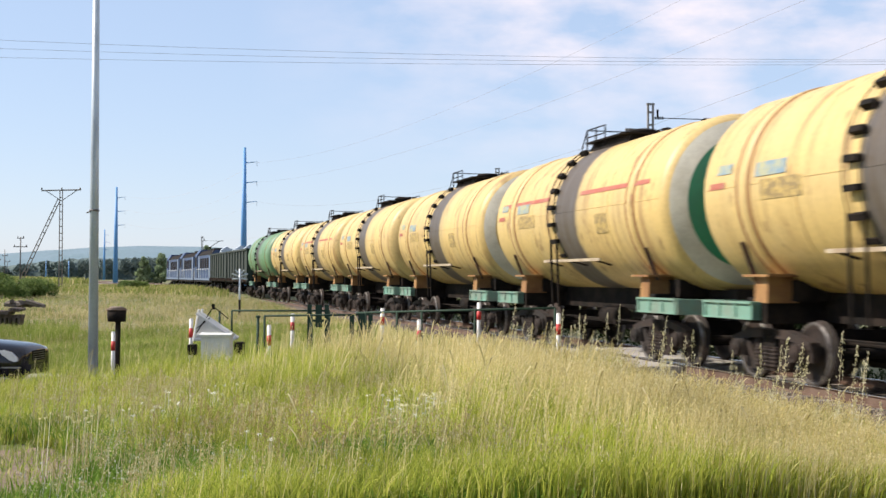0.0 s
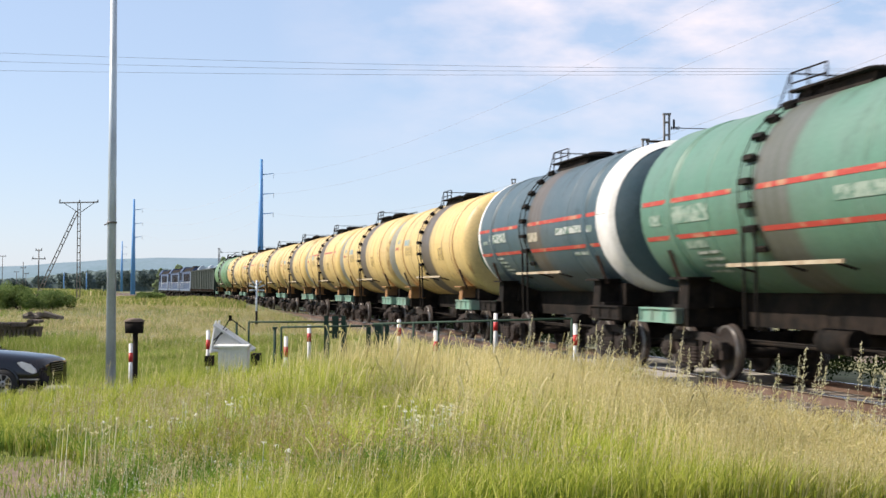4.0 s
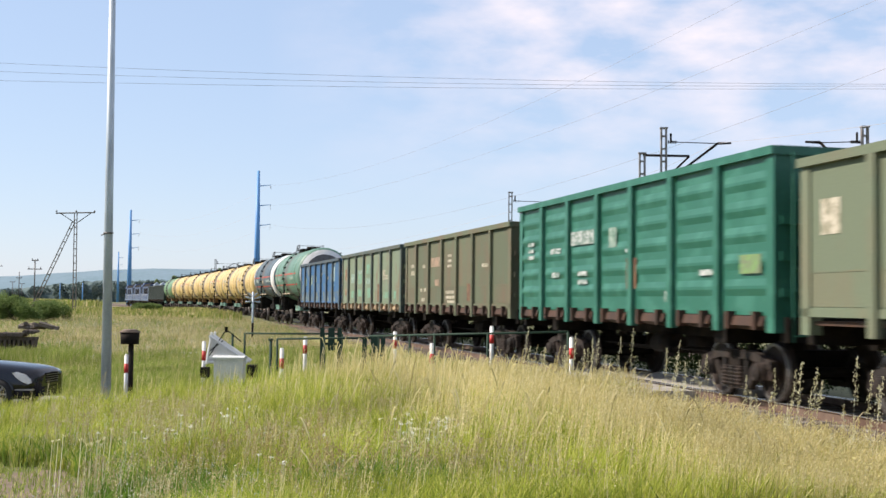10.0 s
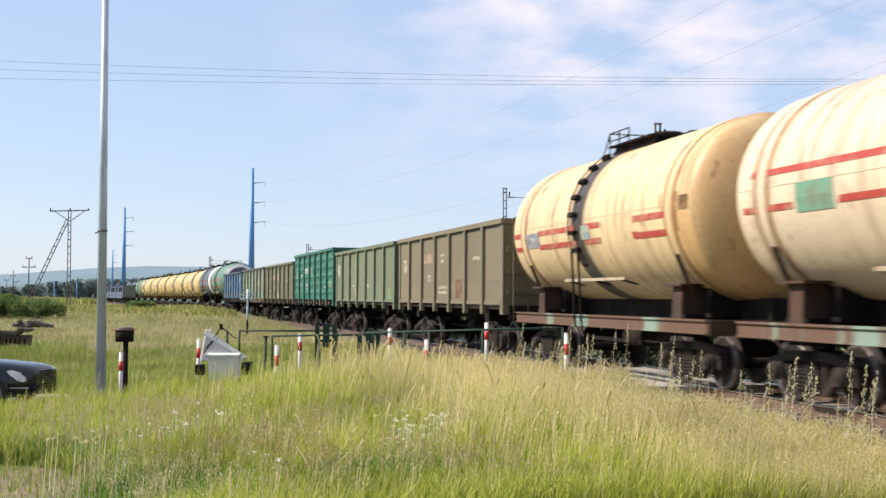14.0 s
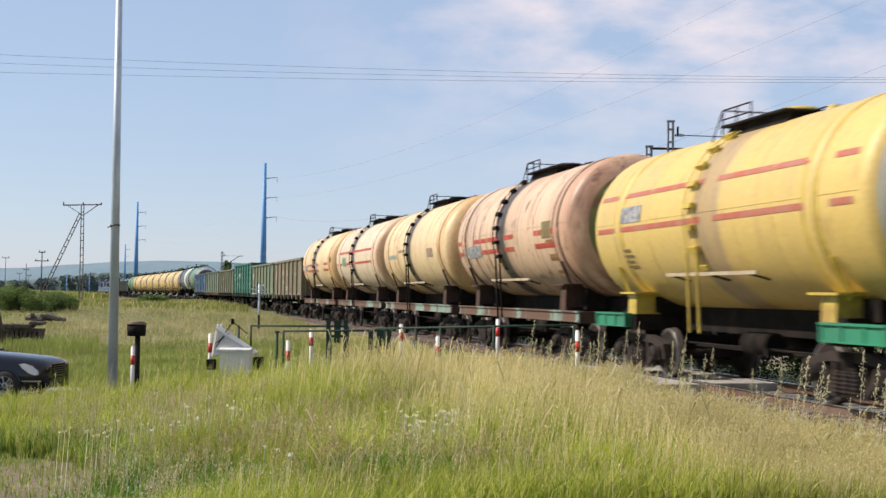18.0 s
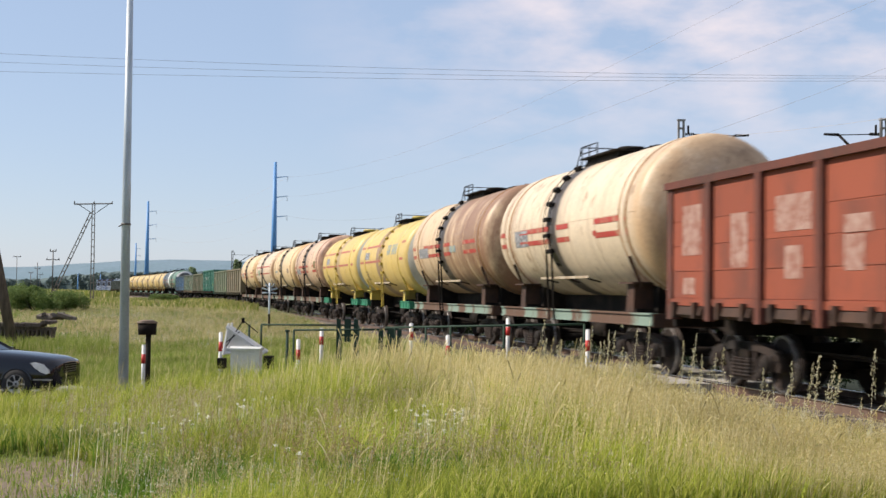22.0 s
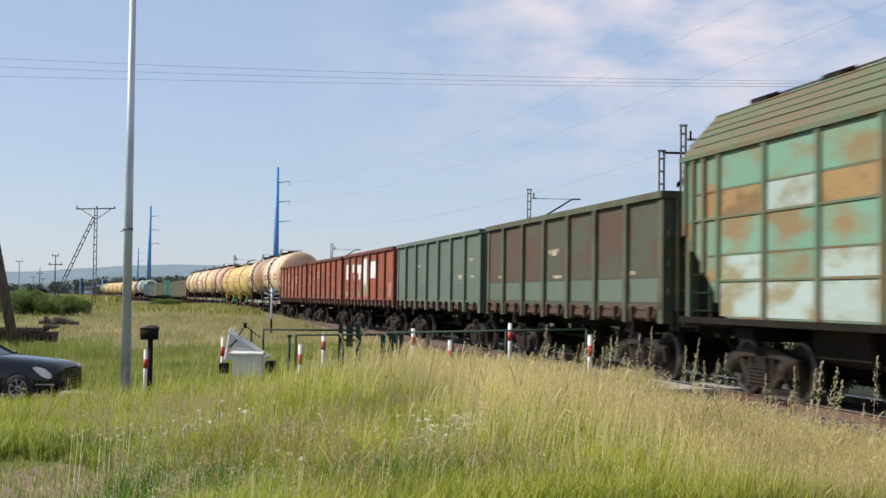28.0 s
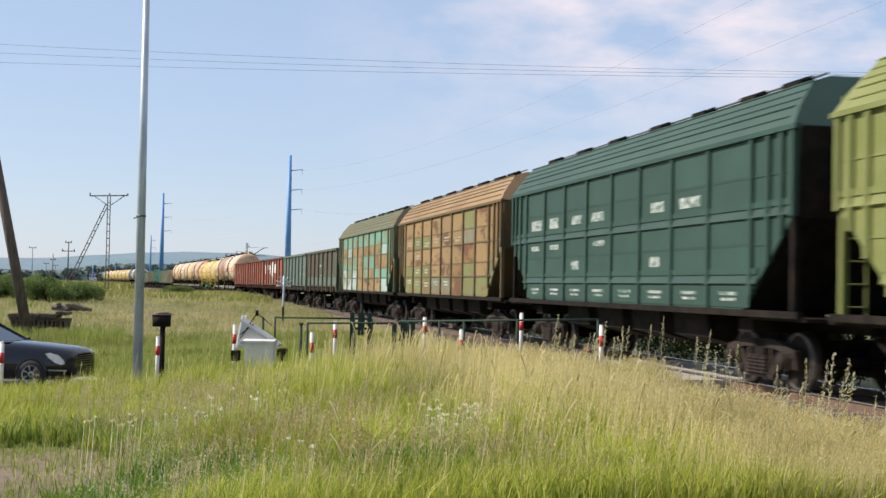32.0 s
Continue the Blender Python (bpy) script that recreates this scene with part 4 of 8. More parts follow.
    for x, z in laps + tuple((-x, z) for x, z in laps):
        piece("roof_bead", f"hop_bead{x:.2f}{z:.2f}", lambda bm, x=x, z=z: rod(bm, (x, -hl + 0.45, z), (x, hl - 0.45, z), 0.018, 0.018, 6), rib, g)
    for d in (-1, 1):
        for z in (2.36, 3.47):
            piece("seam_strip", f"hop_seam{z}", lambda bm, z=z: box(bm, -0.01, 0.01, -hl + (1.0 if z < 2.7 else 0.3), hl - (1.0 if z < 2.7 else 0.3), z - 0.015, z + 0.015), rib, g, m=pose(d * (w - 0.045), 0, 0))
    for y in (-6.9, -5.3, -3.2, -1.0, 1.6, 4.0, 6.4):
        piece("roof_hatch", "hop_hatch", lambda bm: [box(bm, -0.2, 0.2, -0.3, 0.3, top - 0.12, top + 0.02), rod(bm, (0, -0.3, top + 0.02), (0, 0.3, top + 0.02), 0.07, 0.07, 8)], M["black"], g, m=pose(-0.8, y, 0))
    piece("roof_rail", "hop_roofrail", lambda bm: [rod(bm, (-0.62, -7.4, top + 0.1), (-0.62, 7.4, top + 0.1), 0.02, 0.02, 6), rod(bm, (0.62, -7.4, top + 0.1), (0.62, 7.4, top + 0.1), 0.02, 0.02, 6)], M["grey_steel"], g)
    for e in (-1, 1):
        def endp(bm):
            # raked lower plate and upright upper plate
            prism(bm, [(hl - rake, sill), (hl - 0.25, 2.75), (hl - 0.1, eave), (hl - 0.16, eave), (hl - 0.31, 2.77), (hl - rake - 0.07, sill)], "x", -w + 0.1, w - 0.1)
        # shade between wagons is painted on: ends take darker rib paint or black
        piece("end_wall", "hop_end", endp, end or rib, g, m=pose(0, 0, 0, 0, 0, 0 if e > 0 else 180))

        def lad(bm):
            for x in (-1.38, -0.98):
                rod(bm, (x, hl + 0.02, sill - 0.1), (x, hl + 0.02, eave + 0.3), 0.02, 0.02, 6)
            for k in range(9):
                rod(bm, (-1.38, hl + 0.02, 1.4 + k * 0.33), (-0.98, hl + 0.02, 1.4 + k * 0.33), 0.014, 0.014, 6)
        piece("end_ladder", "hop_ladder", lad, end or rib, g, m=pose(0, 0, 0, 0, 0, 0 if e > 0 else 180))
        for x in (-1.5, 1.5):
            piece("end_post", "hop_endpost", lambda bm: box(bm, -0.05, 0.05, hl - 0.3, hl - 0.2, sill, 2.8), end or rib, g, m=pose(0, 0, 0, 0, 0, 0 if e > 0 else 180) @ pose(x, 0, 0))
        piece("end_platform", "hop_plat", lambda bm: box(bm, -1.5, 1.5, hl - rake, hl + 0.1, sill - 0.16, sill - 0.1), M["black"], g, m=pose(0, 0, 0, 0, 0, 0 if e > 0 else 180))

    for y in (-3.4, -1.1, 1.1, 3.4):
        for d in (-1, 1):
            piece("discharge_chute", f"hop_chute{d}", lambda bm, d=d: prism(bm, [(d * 1.2, sill), (d * 1.15, 0.75), (d * 0.6, 0.6), (d * 0.2, sill)], "y", -0.8, 0.8), M["black"], g, m=pose(0, y, 0))
    piece("centre_sill", "hop_mid_sill", lambda bm: box(bm, -0.3, 0.3, -hl, hl, 0.95, 1.2), M["black"], g)
    for y in (-6.1, 6.1):
        piece("bolster_beam", "hop_bolster", lambda bm: box(bm, -1.35, 1.35, -0.25, 0.25, 0.92, 1.15), M["black"], g, m=pose(0, y, 0))
    for (y, z, bw, bh, mm) in marks:
        bars(g, [(-1, w - 0.037, y, z, bw, bh)], M[mm])
    add_running_gear(g, L / 2, (-6.1, 6.1))
    return g


def locomotive(name, label, group="diesel locomotives"):
    g = thing(name, label, "locomotive", group)
    hl, w = 8.0, 1.45
    piece("underframe", "loco_frame", lambda bm: [box(bm, -1.4, 1.4, -hl, hl, 1.0, 1.4), box(bm, -1.0, 1.0, -1.9, 1.9, 0.4, 1.0)], M["black"], g)
    piece("engine_hood", "loco_hood", lambda bm: prism(bm, [(-1.35, 1.4), (-1.35, 3.7), (-0.95, 4.15), (0.95, 4.15), (1.35, 3.7), (1.35, 1.4)], "y", -hl + 0.4, 4.4), M["loco_blue"], g)

    def cab(bm):
        prism(bm, [(-w, 1.4), (-w, 3.75), (-1.0, 4.4), (1.0, 4.4), (w, 3.75), (w, 1.4)], "y", 4.4, 7.0)
        prism(bm, [(-1.2, 1.4), (-1.2, 2.7), (-0.9, 2.9), (0.9, 2.9), (1.2, 2.7), (1.2, 1.4)], "y", 7.0, hl)
    piece("cab", "loco_cab", cab, M["loco_blue"], g)
    for d in (-1, 1):
        piece("cab_window", "loco_win", lambda bm: box(bm, -0.02, 0.02, -0.9, 0.9, 2.6, 3.6), M["black"], g, m=pose(d * w, 5.7, 0))
        for y in (3.3, -6.9):
            piece("body_panel", "loco_panel", lambda bm: box(bm, -0.02, 0.02, -0.65, 0.65, 1.45, 3.68), M["loco_pale"], g, "pale blue body panel", m=pose(d * 1.37, y, 0))
        for k in range(4):
            piece("grille", "loco_grille", lambda bm: box(bm, -0.03, 0.03, -0.7, 0.7, 2.4, 3.4), M["black"], g, m=pose(d * 1.36, -4.9 + k * 2.1, 0))
        piece("pale_stripe", "loco_stripe", lambda bm: box(bm, -0.02, 0.02, -hl, hl, 1.2, 1.4), M["loco_pale"], g, m=pose(d * 1.41, 0, 0))
        piece("handrail", "loco_rail", lambda bm: [rod(bm, (0, -hl + 0.3, 2.3), (0, 4.2, 2.3), 0.02, 0.02, 6)] + [rod(bm, (0, y, 1.4), (0, y, 2.3), 0.015, 0.015, 6) for y in (-7.5, -5, -2.5, 0, 2.5, 4.2)], M["white"], g, m=pose(d * 1.55, 0, 0))
    piece("rear_panel", "loco_rear", lambda bm: [box(bm, -1.3, 1.3, -hl + 0.34, -hl + 0.4, 1.5, 2.5), box(bm, -1.3, -1.05, -hl + 0.34, -hl + 0.4, 2.5, 3.6), box(bm, 1.05, 1.3, -hl + 0.34, -hl + 0.4, 2.5, 3.6), box(bm, -0.14, 0.14, -hl + 0.34, -hl + 0.4, 2.5, 3.6)], M["loco_pale"], g, "pale rear panel round two dark windows")
    for d in (-1, 1):
        piece("rear_window", "loco_rear_window", lambda bm: box(bm, -0.42, 0.42, -0.02, 0.02, 2.55, 3.5), M["black"], g, m=pose(d * 0.6, -hl + 0.37, 0))
        piece("rear_rail", "loco_rear_rail", lambda bm: [rod(bm, (0, -hl - 0.1, 1.3), (0, -hl - 0.1, 2.4), 0.03, 0.03, 6), rod(bm, (0, -hl - 0.1, 2.4), (0, -hl + 0.4, 2.4), 0.03, 0.03, 6)], M["white"], g, m=pose(d * 1.3, 0, 0))
    piece("roof_skin", "loco_roof", lambda bm: prism(bm, [(-1.36, 3.69), (-0.96, 4.16), (0.96, 4.16), (1.36, 3.69), (0.95, 4.19), (-0.95, 4.19)], "y", -hl + 0.42, 4.38), M["black"], g, "sooty dark roof")
    piece("exhaust", "loco_exhaust", lambda bm: box(bm, -0.4, 0.4, -1.5, 0.5, 4.1, 4.45), M["black"], g)
    piece("roof_fan", "loco_fan", lambda bm: rod(bm, (0, -4, 4.1), (0, -4, 4.3), 0.7, 0.7, 16), M["black"], g)
    add_running_gear(g, hl + 0.5, (-5.2, 5.2))
    return g


M["g_pale"] = mat("pale_sage_wagon_paint", (0.15, 0.195, 0.13), (0.17, 0.105, 0.06), 0.22, 1.1, rough=0.75, edge=0.06, stretch=(1, 1, 0.5), per_object=0.12)
M["blue_rib"] = mat("dull_blue_grey_rib_paint", (0.04, 0.075, 0.105), (0.08, 0.085, 0.08), 0.4, 1.5, rough=0.75)
M["pink_block"] = mat("faded_pinkish_white_block", (0.40, 0.26, 0.21), (0.25, 0.085, 0.055), 0.42, 6.0, rough=0.75, edge=0.12)
M["grime"] = mat("greyish_brown_grime", (0.15, 0.085, 0.055), (0.2, 0.06, 0.033), 0.45, 2.2, rough=0.85, edge=0.1)
M["bright_plain"] = mat("bright_yellow_fitting_paint", (0.58, 0.44, 0.07), (0.36, 0.24, 0.06), 0.36, 2.5, rough=0.5)
M["step_bar"] = mat("pale_dusty_step_bar_paint", (0.45, 0.38, 0.27), (0.3, 0.22, 0.14), 0.4, 3.0, rough=0.7)
M["patched_sill"] = mat("patched_sill_paint", (0.12, 0.065, 0.04), (0.20, 0.28, 0.23), 0.36, 0.8, rough=0.8, edge=0.02, stretch=(0.1, 1, 0.1))
M["roof_tan"] = mat("tan_roof_paint", (0.30, 0.2, 0.1), (0.22, 0.13, 0.06), 0.45, 1.2, rough=0.8, stretch=(1, 0.3, 1))
M["rib_ochre"] = mat("dark_ochre_rib_and_shaded_end_paint", (0.14, 0.085, 0.035), (0.1, 0.09, 0.04), 0.45, 1.2, rough=0.8)
M["roof_mint"] = mat("weathered_mint_roof_paint", (0.13, 0.105, 0.06), (0.10, 0.13, 0.07), 0.5, 0.9, rough=0.8, stretch=(1, 0.4, 1))
M["h_mint_rib"] = mat("mint_rib_and_shaded_end_paint", (0.09, 0.16, 0.10), (0.16, 0.10, 0.045), 0.4, 0.9, rough=0.8)
M["g_rib"] = mat("dark_grey_green_rib_paint", (0.06, 0.085, 0.075), (0.1, 0.1, 0.075), 0.4, 1.5, rough=0.75)
M["grey_plate"] = mat("grey_lettered_plate", (0.16, 0.17, 0.18), (0.4, 0.4, 0.4), 0.45, 9, rough=0.6, edge=0.03)
M["dusty_marks"] = mat("smudged_dark_lettering", (0.27, 0.2, 0.09), (0.55, 0.4, 0.14), 0.5, 11.0, rough=0.6, edge=0.05)
M["pale_marks"] = mat("pale_green_worn_lettering", (0.28, 0.36, 0.3), (0.1, 0.2, 0.15), 0.45, 8.0, rough=0.65, edge=0.05)
M["faint_blue"] = mat("faded_blue_marks", (0.2, 0.3, 0.36), (0.45, 0.42, 0.2), 0.4, 6, rough=0.6)

M["stripe_red"] = mat("worn_red_stripe_paint", (0.42, 0.05, 0.035), (0.45, 0.25, 0.15), 0.3, 3.0, rough=0.6, edge=0.06)
Y_STR = ((14, -4.6, -1.0, 1.6, "pale_red"), (14, 1.0, 4.6, 1.6, "pale_red"))


def lines(R, zc, heights, spans, wide=0.1, mm="stripe_red"):
    """Painted stripes along a barrel at given heights, each in several lengths."""
    half = math.degrees(wide / 2 / R)
    return tuple((math.degrees(math.asin((z - zc) / R)), y0, y1, half, mm) for z in heights for y0, y1 in spans)


BROKEN = ((4.1, 5.0), (0.6, 3.15), (-0.85, 0.05), (-4.5, -2.6))
RED_LOW = lines(1.66, 3.2, (3.09, 2.77), BROKEN, 0.12)
RED_MID = lines(1.66, 3.2, (3.16, 2.86), BROKEN, 0.12)
RED_HIGH = lines(1.66, 3.2, (3.46,), ((-4.6, 4.64),)) + lines(1.66, 3.2, (2.93,), ((3.4, 4.9), (-4.6, 2.2)))
RED_LONG = lines(1.63, 2.98, (3.57, 2.90), ((-0.1, 4.9), (-3.7, -0.6), (-4.9, -4.3)), 0.1, "pale_red")
RED_FRAME = lines(1.63, 2.98, (3.57, 2.90), ((-0.1, 4.9), (-4.9, -4.2)), 0.1, "pale_red")
YL = "dusty yellow tank wagon with rusty straps and green sill plates"
TALL = {"R": 1.66, "zc": 3.2, "foot_y": 3.9}
CL = "cream tank wagon with red stripes and a rusty side sill"


def hopper_letters():
    """Rows of small worn lettering, a few in each bay."""
    r = random.Random(40)
    out = []
    for i in range(8):
        y = -5.86 + 1.675 * i
        out += [(y, 1.46, 0.55, 0.05, "letter_white"), (y, 1.56, 0.7, 0.06, "letter_white")]
        if i not in (0, 3):
            out.append((y + r.uniform(-0.1, 0.1), 3.22, r.uniform(0.5, 1.0), 0.2 if i < 6 else 0.26, "letter_white"))
        if i in (4, 6, 7):
            out.append((y, 2.62, 0.7, 0.12, "letter_white"))
        if i in (2, 5):
            out.append((y, 2.15, 0.5, 0.2, "letter_white"))
    return tuple(out)


def ochre_letters():
    """Rows of faded small lettering in the front bays."""
    out = []
    for i, zs in ((7, (3.3, 1.8)), (6, (3.3, 2.75, 2.2, 1.75)), (5, (3.2, 2.2, 1.7)), (4, (3.3, 1.75)), (3, (3.3, 1.75)), (2, (3.25,))):
        for z in zs:
            out += [(-5.86 + 1.675 * i + 0.05 * k, z - 0.1 * k, 0.75 - 0.12 * k, 0.055, "faded_marks") for k in range(2)]
    return tuple(out)


def marks_row(seed, zs, n, mm="white"):
    r = random.Random(seed)
    return tuple((r.uniform(-5.6, 5.6), r.choice(zs) + r.uniform(-0.1, 0.1), r.uniform(0.4, 0.9), r.choice((0.07, 0.1, 0.16)), mm) for _ in range(n))


def make_train():
    """The wagons from the locomotives back, each with its length over the couplers."""
    t = []
    for _ in range(3):
        t.append((locomotive("locomotive", "blue diesel freight locomotive with a pale stripe, leading the train"), 17.0))
    for k in range(2):
        t.append((gondola("gondola_wagon", "dark bottle-green open freight wagon with ribbed steel sides", M["g_black"], load=k == 0), 13.92))
    t.append((tank_wagon("tank_wagon", "green tank wagon with a dark stained middle", M["green_tank"]), 12.02))
    caps = (None, None, None, None, "emerald", "emerald", "emerald")
    for k in range(7):
        t.append((tank_wagon("tank_wagon", YL, M["yellow"], cap=caps[k], ring="dull_white" if k in (3, 4, 5) else None, stripes=Y_STR if k in (1, 4) else (), marks=((4.4, 12, 0.5, 0.16, "faint_blue"), (2.9, 9, 0.9, 0.22, "faint_blue"), (2.6, -2, 1.2, 0.3, "dusty_marks"), (-2.2, -10, 0.6, 0.4, "dusty_marks"), (-3.75, 5, 0.3, 0.1, "pale_red"), (4.6, 3, 0.5, 0.1, "pale_red"))), 12.02))
    two = lines(1.61, 3.1, (3.17, 2.52), ((1.25, 4.95), (-4.45, 0.35)), 0.085, "stripe_red")
    small = tuple((3.3 - 0.12 * k, -26 - 4.2 * k, 0.55 + 0.1 * (k % 2), 0.06, "letter_white") for k in range(5))
    t.append((tank_wagon("tank_wagon", "slate blue tank wagon with red stripes and a white ring", M["slate"], R=1.61, zc=3.1, front_ring="white", rear_ring="white", stripes=two, strap="slate", foot="black", marks=((-2.65, -7, 1.75, 0.16, "letter_white"), (-4.0, -8, 0.4, 0.14, "letter_white"), (3.15, -6, 1.6, 0.24, "letter_white"), (4.4, -9, 0.4, 0.1, "letter_white"), (0.0, -9, 0.75, 0.22, "faded_marks"), (-3.2, -27, 1.0, 0.08, "letter_white")) + small, plate="black"), 12.02))
    t.append((tank_wagon("tank_wagon", "sea green tank wagon with red stripes and a white end", M["seagreen"], R=1.61, zc=3.1, cap="grey_steel", ring="white", stripes=two, strap="seagreen", foot="black", marks=((-2.6, -7, 1.4, 0.2, "pale_marks"), (3.0, -7, 1.7, 0.3, "pale_marks"), (4.4, -9, 0.5, 0.2, "pale_marks"), (2.9, -27, 0.8, 0.14, "pale_marks")) + tuple((2.6, -33 - 5 * k, 0.9, 0.06, "letter_white") for k in range(4)), plate="mint"), 12.02))
    front = len(t)
    t.append((gondola("gondola_wagon", "open freight wagon in blue paint worn down to grey", M["g_blue"], top=3.61, rib_paint=M["blue_rib"], rows=4, bays=([M["g_blue_worn"]], [M["g_blue"]], [M["g_blue"]], [M["g_blue"], M["g_blue"], M["g_blue_worn"]]), marks=((-4.6, 2.85, 0.95, 0.7, "white_panel"), (-4.6, 2.35, 0.5, 0.2, "white_panel"), (-4.6, 1.62, 1.3, 0.22, "sage_grey"), (-2.8, 2.7, 0.7, 0.16, "faded_marks"), (-2.8, 1.6, 1.2, 0.2, "sage_grey"), (-0.9, 2.9, 0.5, 0.14, "faded_marks"), (0.95, 2.7, 0.6, 0.3, "pale_marks"), (0.9, 1.62, 1.2, 0.24, "sage_grey"), (2.8, 2.6, 0.8, 0.4, "pale_marks"), (4.7, 2.6, 0.7, 0.45, "pale_marks"), (4.7, 1.62, 1.2, 0.24, "sage_grey"))), 13.92))
    t.append((gondola("gondola_wagon", "pale sage green open freight wagon with rusty bottom hatches", M["g_pale"], hatch=M["tan_hatch"], rib_paint=M["g_rib"], marks=((5.6, 2.75, 0.5, 0.5, "tan_hatch"), (5.6, 1.95, 0.5, 0.3, "tan_hatch"), (3.75, 2.55, 0.9, 0.4, "pale_marks"), (3.75, 1.85, 0.6, 0.3, "turquoise"), (2.0, 2.8, 1.0, 0.16, "pale_marks"), (1.95, 2.5, 0.9, 0.4, "turquoise"), (1.9, 1.9, 0.9, 0.3, "turquoise"), (0.1, 2.9, 0.8, 0.4, "turquoise"), (0.1, 2.4, 0.9, 0.25, "pale_marks"), (-0.2, 1.9, 0.9, 0.4, "turquoise"), (-3.3, 2.6, 0.5, 0.4, "faded_marks"), (-3.6, 2.5, 0.9, 0.16, "faded_marks"), (-3.7, 1.8, 0.9, 0.25, "turquoise"), (-2.2, 1.8, 0.5, 0.9, "rust_patch"), (-5.4, 1.8, 0.3, 0.3, "turquoise"))), 13.92))
    t.append((gondola("gondola_wagon", "dark sage green open freight wagon with faded markings", M["g_sage"], marks=((5.5, 2.8, 0.5, 0.12, "faded_marks"), (5.4, 2.55, 0.55, 0.14, "faded_marks"), (3.7, 2.75, 0.4, 0.1, "faded_marks"), (4.1, 1.95, 0.3, 0.1, "faded_marks"), (3.5, 1.95, 0.3, 0.12, "faded_marks"), (3.8, 1.62, 0.5, 0.12, "faded_marks"), (1.9, 2.85, 1.45, 0.3, "pink_marks"), (1.8, 2.18, 0.5, 0.2, "pink_marks"), (0.1, 3.0, 0.4, 0.08, "faded_marks"), (0.1, 2.84, 0.5, 0.08, "faded_marks"), (0.1, 2.68, 0.5, 0.08, "faded_marks"), (-0.1, 1.86, 1.35, 0.1, "faded_marks"), (-0.1, 1.7, 1.2, 0.09, "faded_marks"), (-0.1, 1.56, 0.9, 0.08, "faded_marks"), (-2.4, 1.85, 0.7, 0.5, "rust_patch"), (-4.0, 2.6, 0.6, 0.1, "faded_marks"))), 13.92))
    t.append((gondola("gondola_wagon", "tall fresh green open freight wagon with corrugated panels", M["g_teal"], top=3.97, corrugated=True, marks=((5.6, 2.98, 0.45, 0.09, "letter_white"), (5.6, 2.82, 0.4, 0.09, "letter_white"), (5.6, 2.66, 0.45, 0.09, "letter_white"), (3.7, 2.75, 0.7, 0.12, "letter_white"), (3.7, 2.2, 0.5, 0.12, "letter_white"), (1.9, 2.98, 1.45, 0.3, "letter_white"), (1.9, 2.2, 0.6, 0.1, "letter_white"), (1.9, 2.02, 0.6, 0.1, "letter_white"), (0.1, 2.9, 0.4, 0.4, "pale_marks"), (-0.9, 2.15, 0.5, 0.6, "rust_patch"), (-0.8, 2.6, 0.4, 0.07, "letter_white"), (-2.7, 1.7, 0.4, 0.2, "letter_white"), (-4.3, 2.1, 0.7, 0.1, "letter_white"), (-5.8, 2.2, 0.7, 0.3, "lime_marks"))), 13.92))
    t.append((gondola("gondola_wagon", "greyed green open freight wagon with faded markings", M["g_green"], hatch=False, marks=marks_row(5, (2.0, 2.9), 6, "faded_marks") + ((3.0, 2.75, 0.9, 0.4, "pink_marks"), (1.5, 2.7, 0.5, 1.0, "lime_marks"), (1.2, 1.75, 1.0, 0.35, "pink_marks"), (-0.6, 1.75, 0.5, 0.5, "rust_patch"), (-5.6, 1.7, 0.6, 0.4, "lime_marks"), (5.8, 2.8, 0.5, 0.5, "faded_marks"))), 13.92))
    t.append((gondola("gondola_wagon", "olive-grey open freight wagon with ribbed sides", M["g_olive"], hatch=False, marks=((5.55, 2.85, 0.5, 0.12, "faded_marks"), (5.5, 2.6, 0.5, 0.3, "faded_marks"), (-0.0, 1.9, 1.3, 0.09, "faded_marks"), (0.0, 1.74, 1.2, 0.08, "faded_marks"), (1.9, 2.2, 0.45, 0.22, "faded_marks"), (1.9, 2.85, 1.4, 0.3, "pink_marks"), (0.1, 2.9, 0.45, 0.09, "faded_marks"), (0.1, 2.72, 0.45, 0.09, "faded_marks"), (-1.9, 1.85, 0.7, 0.55, "rust_patch"), (-3.9, 2.7, 0.7, 0.1, "faded_marks"))), 13.92))
    red = (RED_LOW, RED_HIGH, (), RED_LOW)
    faint = ((3.3, -8, 1.4, 0.14, "faint_blue"), (1.6, -2, 1.2, 0.1, "pink_marks"), (-3.0, -8, 0.9, 0.3, "pink_marks"))
    plates = (((3.6, -9, 1.0, 0.36, "grey_plate"), (0.0, -8, 0.5, 0.3, "faint_blue"), (-2.7, -14, 0.3, 0.12, "stripe_red"), (-4.4, -3, 0.5, 0.7, "strap"), (-4.9, 2, 0.35, 0.25, "umber_panel")), ((2.8, -6, 1.0, 0.42, "turquoise"),), faint, ((3.3, -14, 1.6, 0.34, "grey_plate"), (-3.6, -2, 0.7, 0.4, "moss_panel"), (-3.9, -26, 0.8, 0.9, "strap")))
    for k, p in enumerate(("cream", "white_tank", "cream", "pink")):
        t.append((tank_wagon("tank_wagon", "plain cream tank wagon with faint marks and a rusty side sill" if k == 2 else CL, M[p], sill="long", stripes=red[k], strap="rust" if k == 3 else "strap", foot="rust", strap_y=4.3, cap="moss_panel" if k == 3 else None, marks=plates[k], **TALL), 12.02))
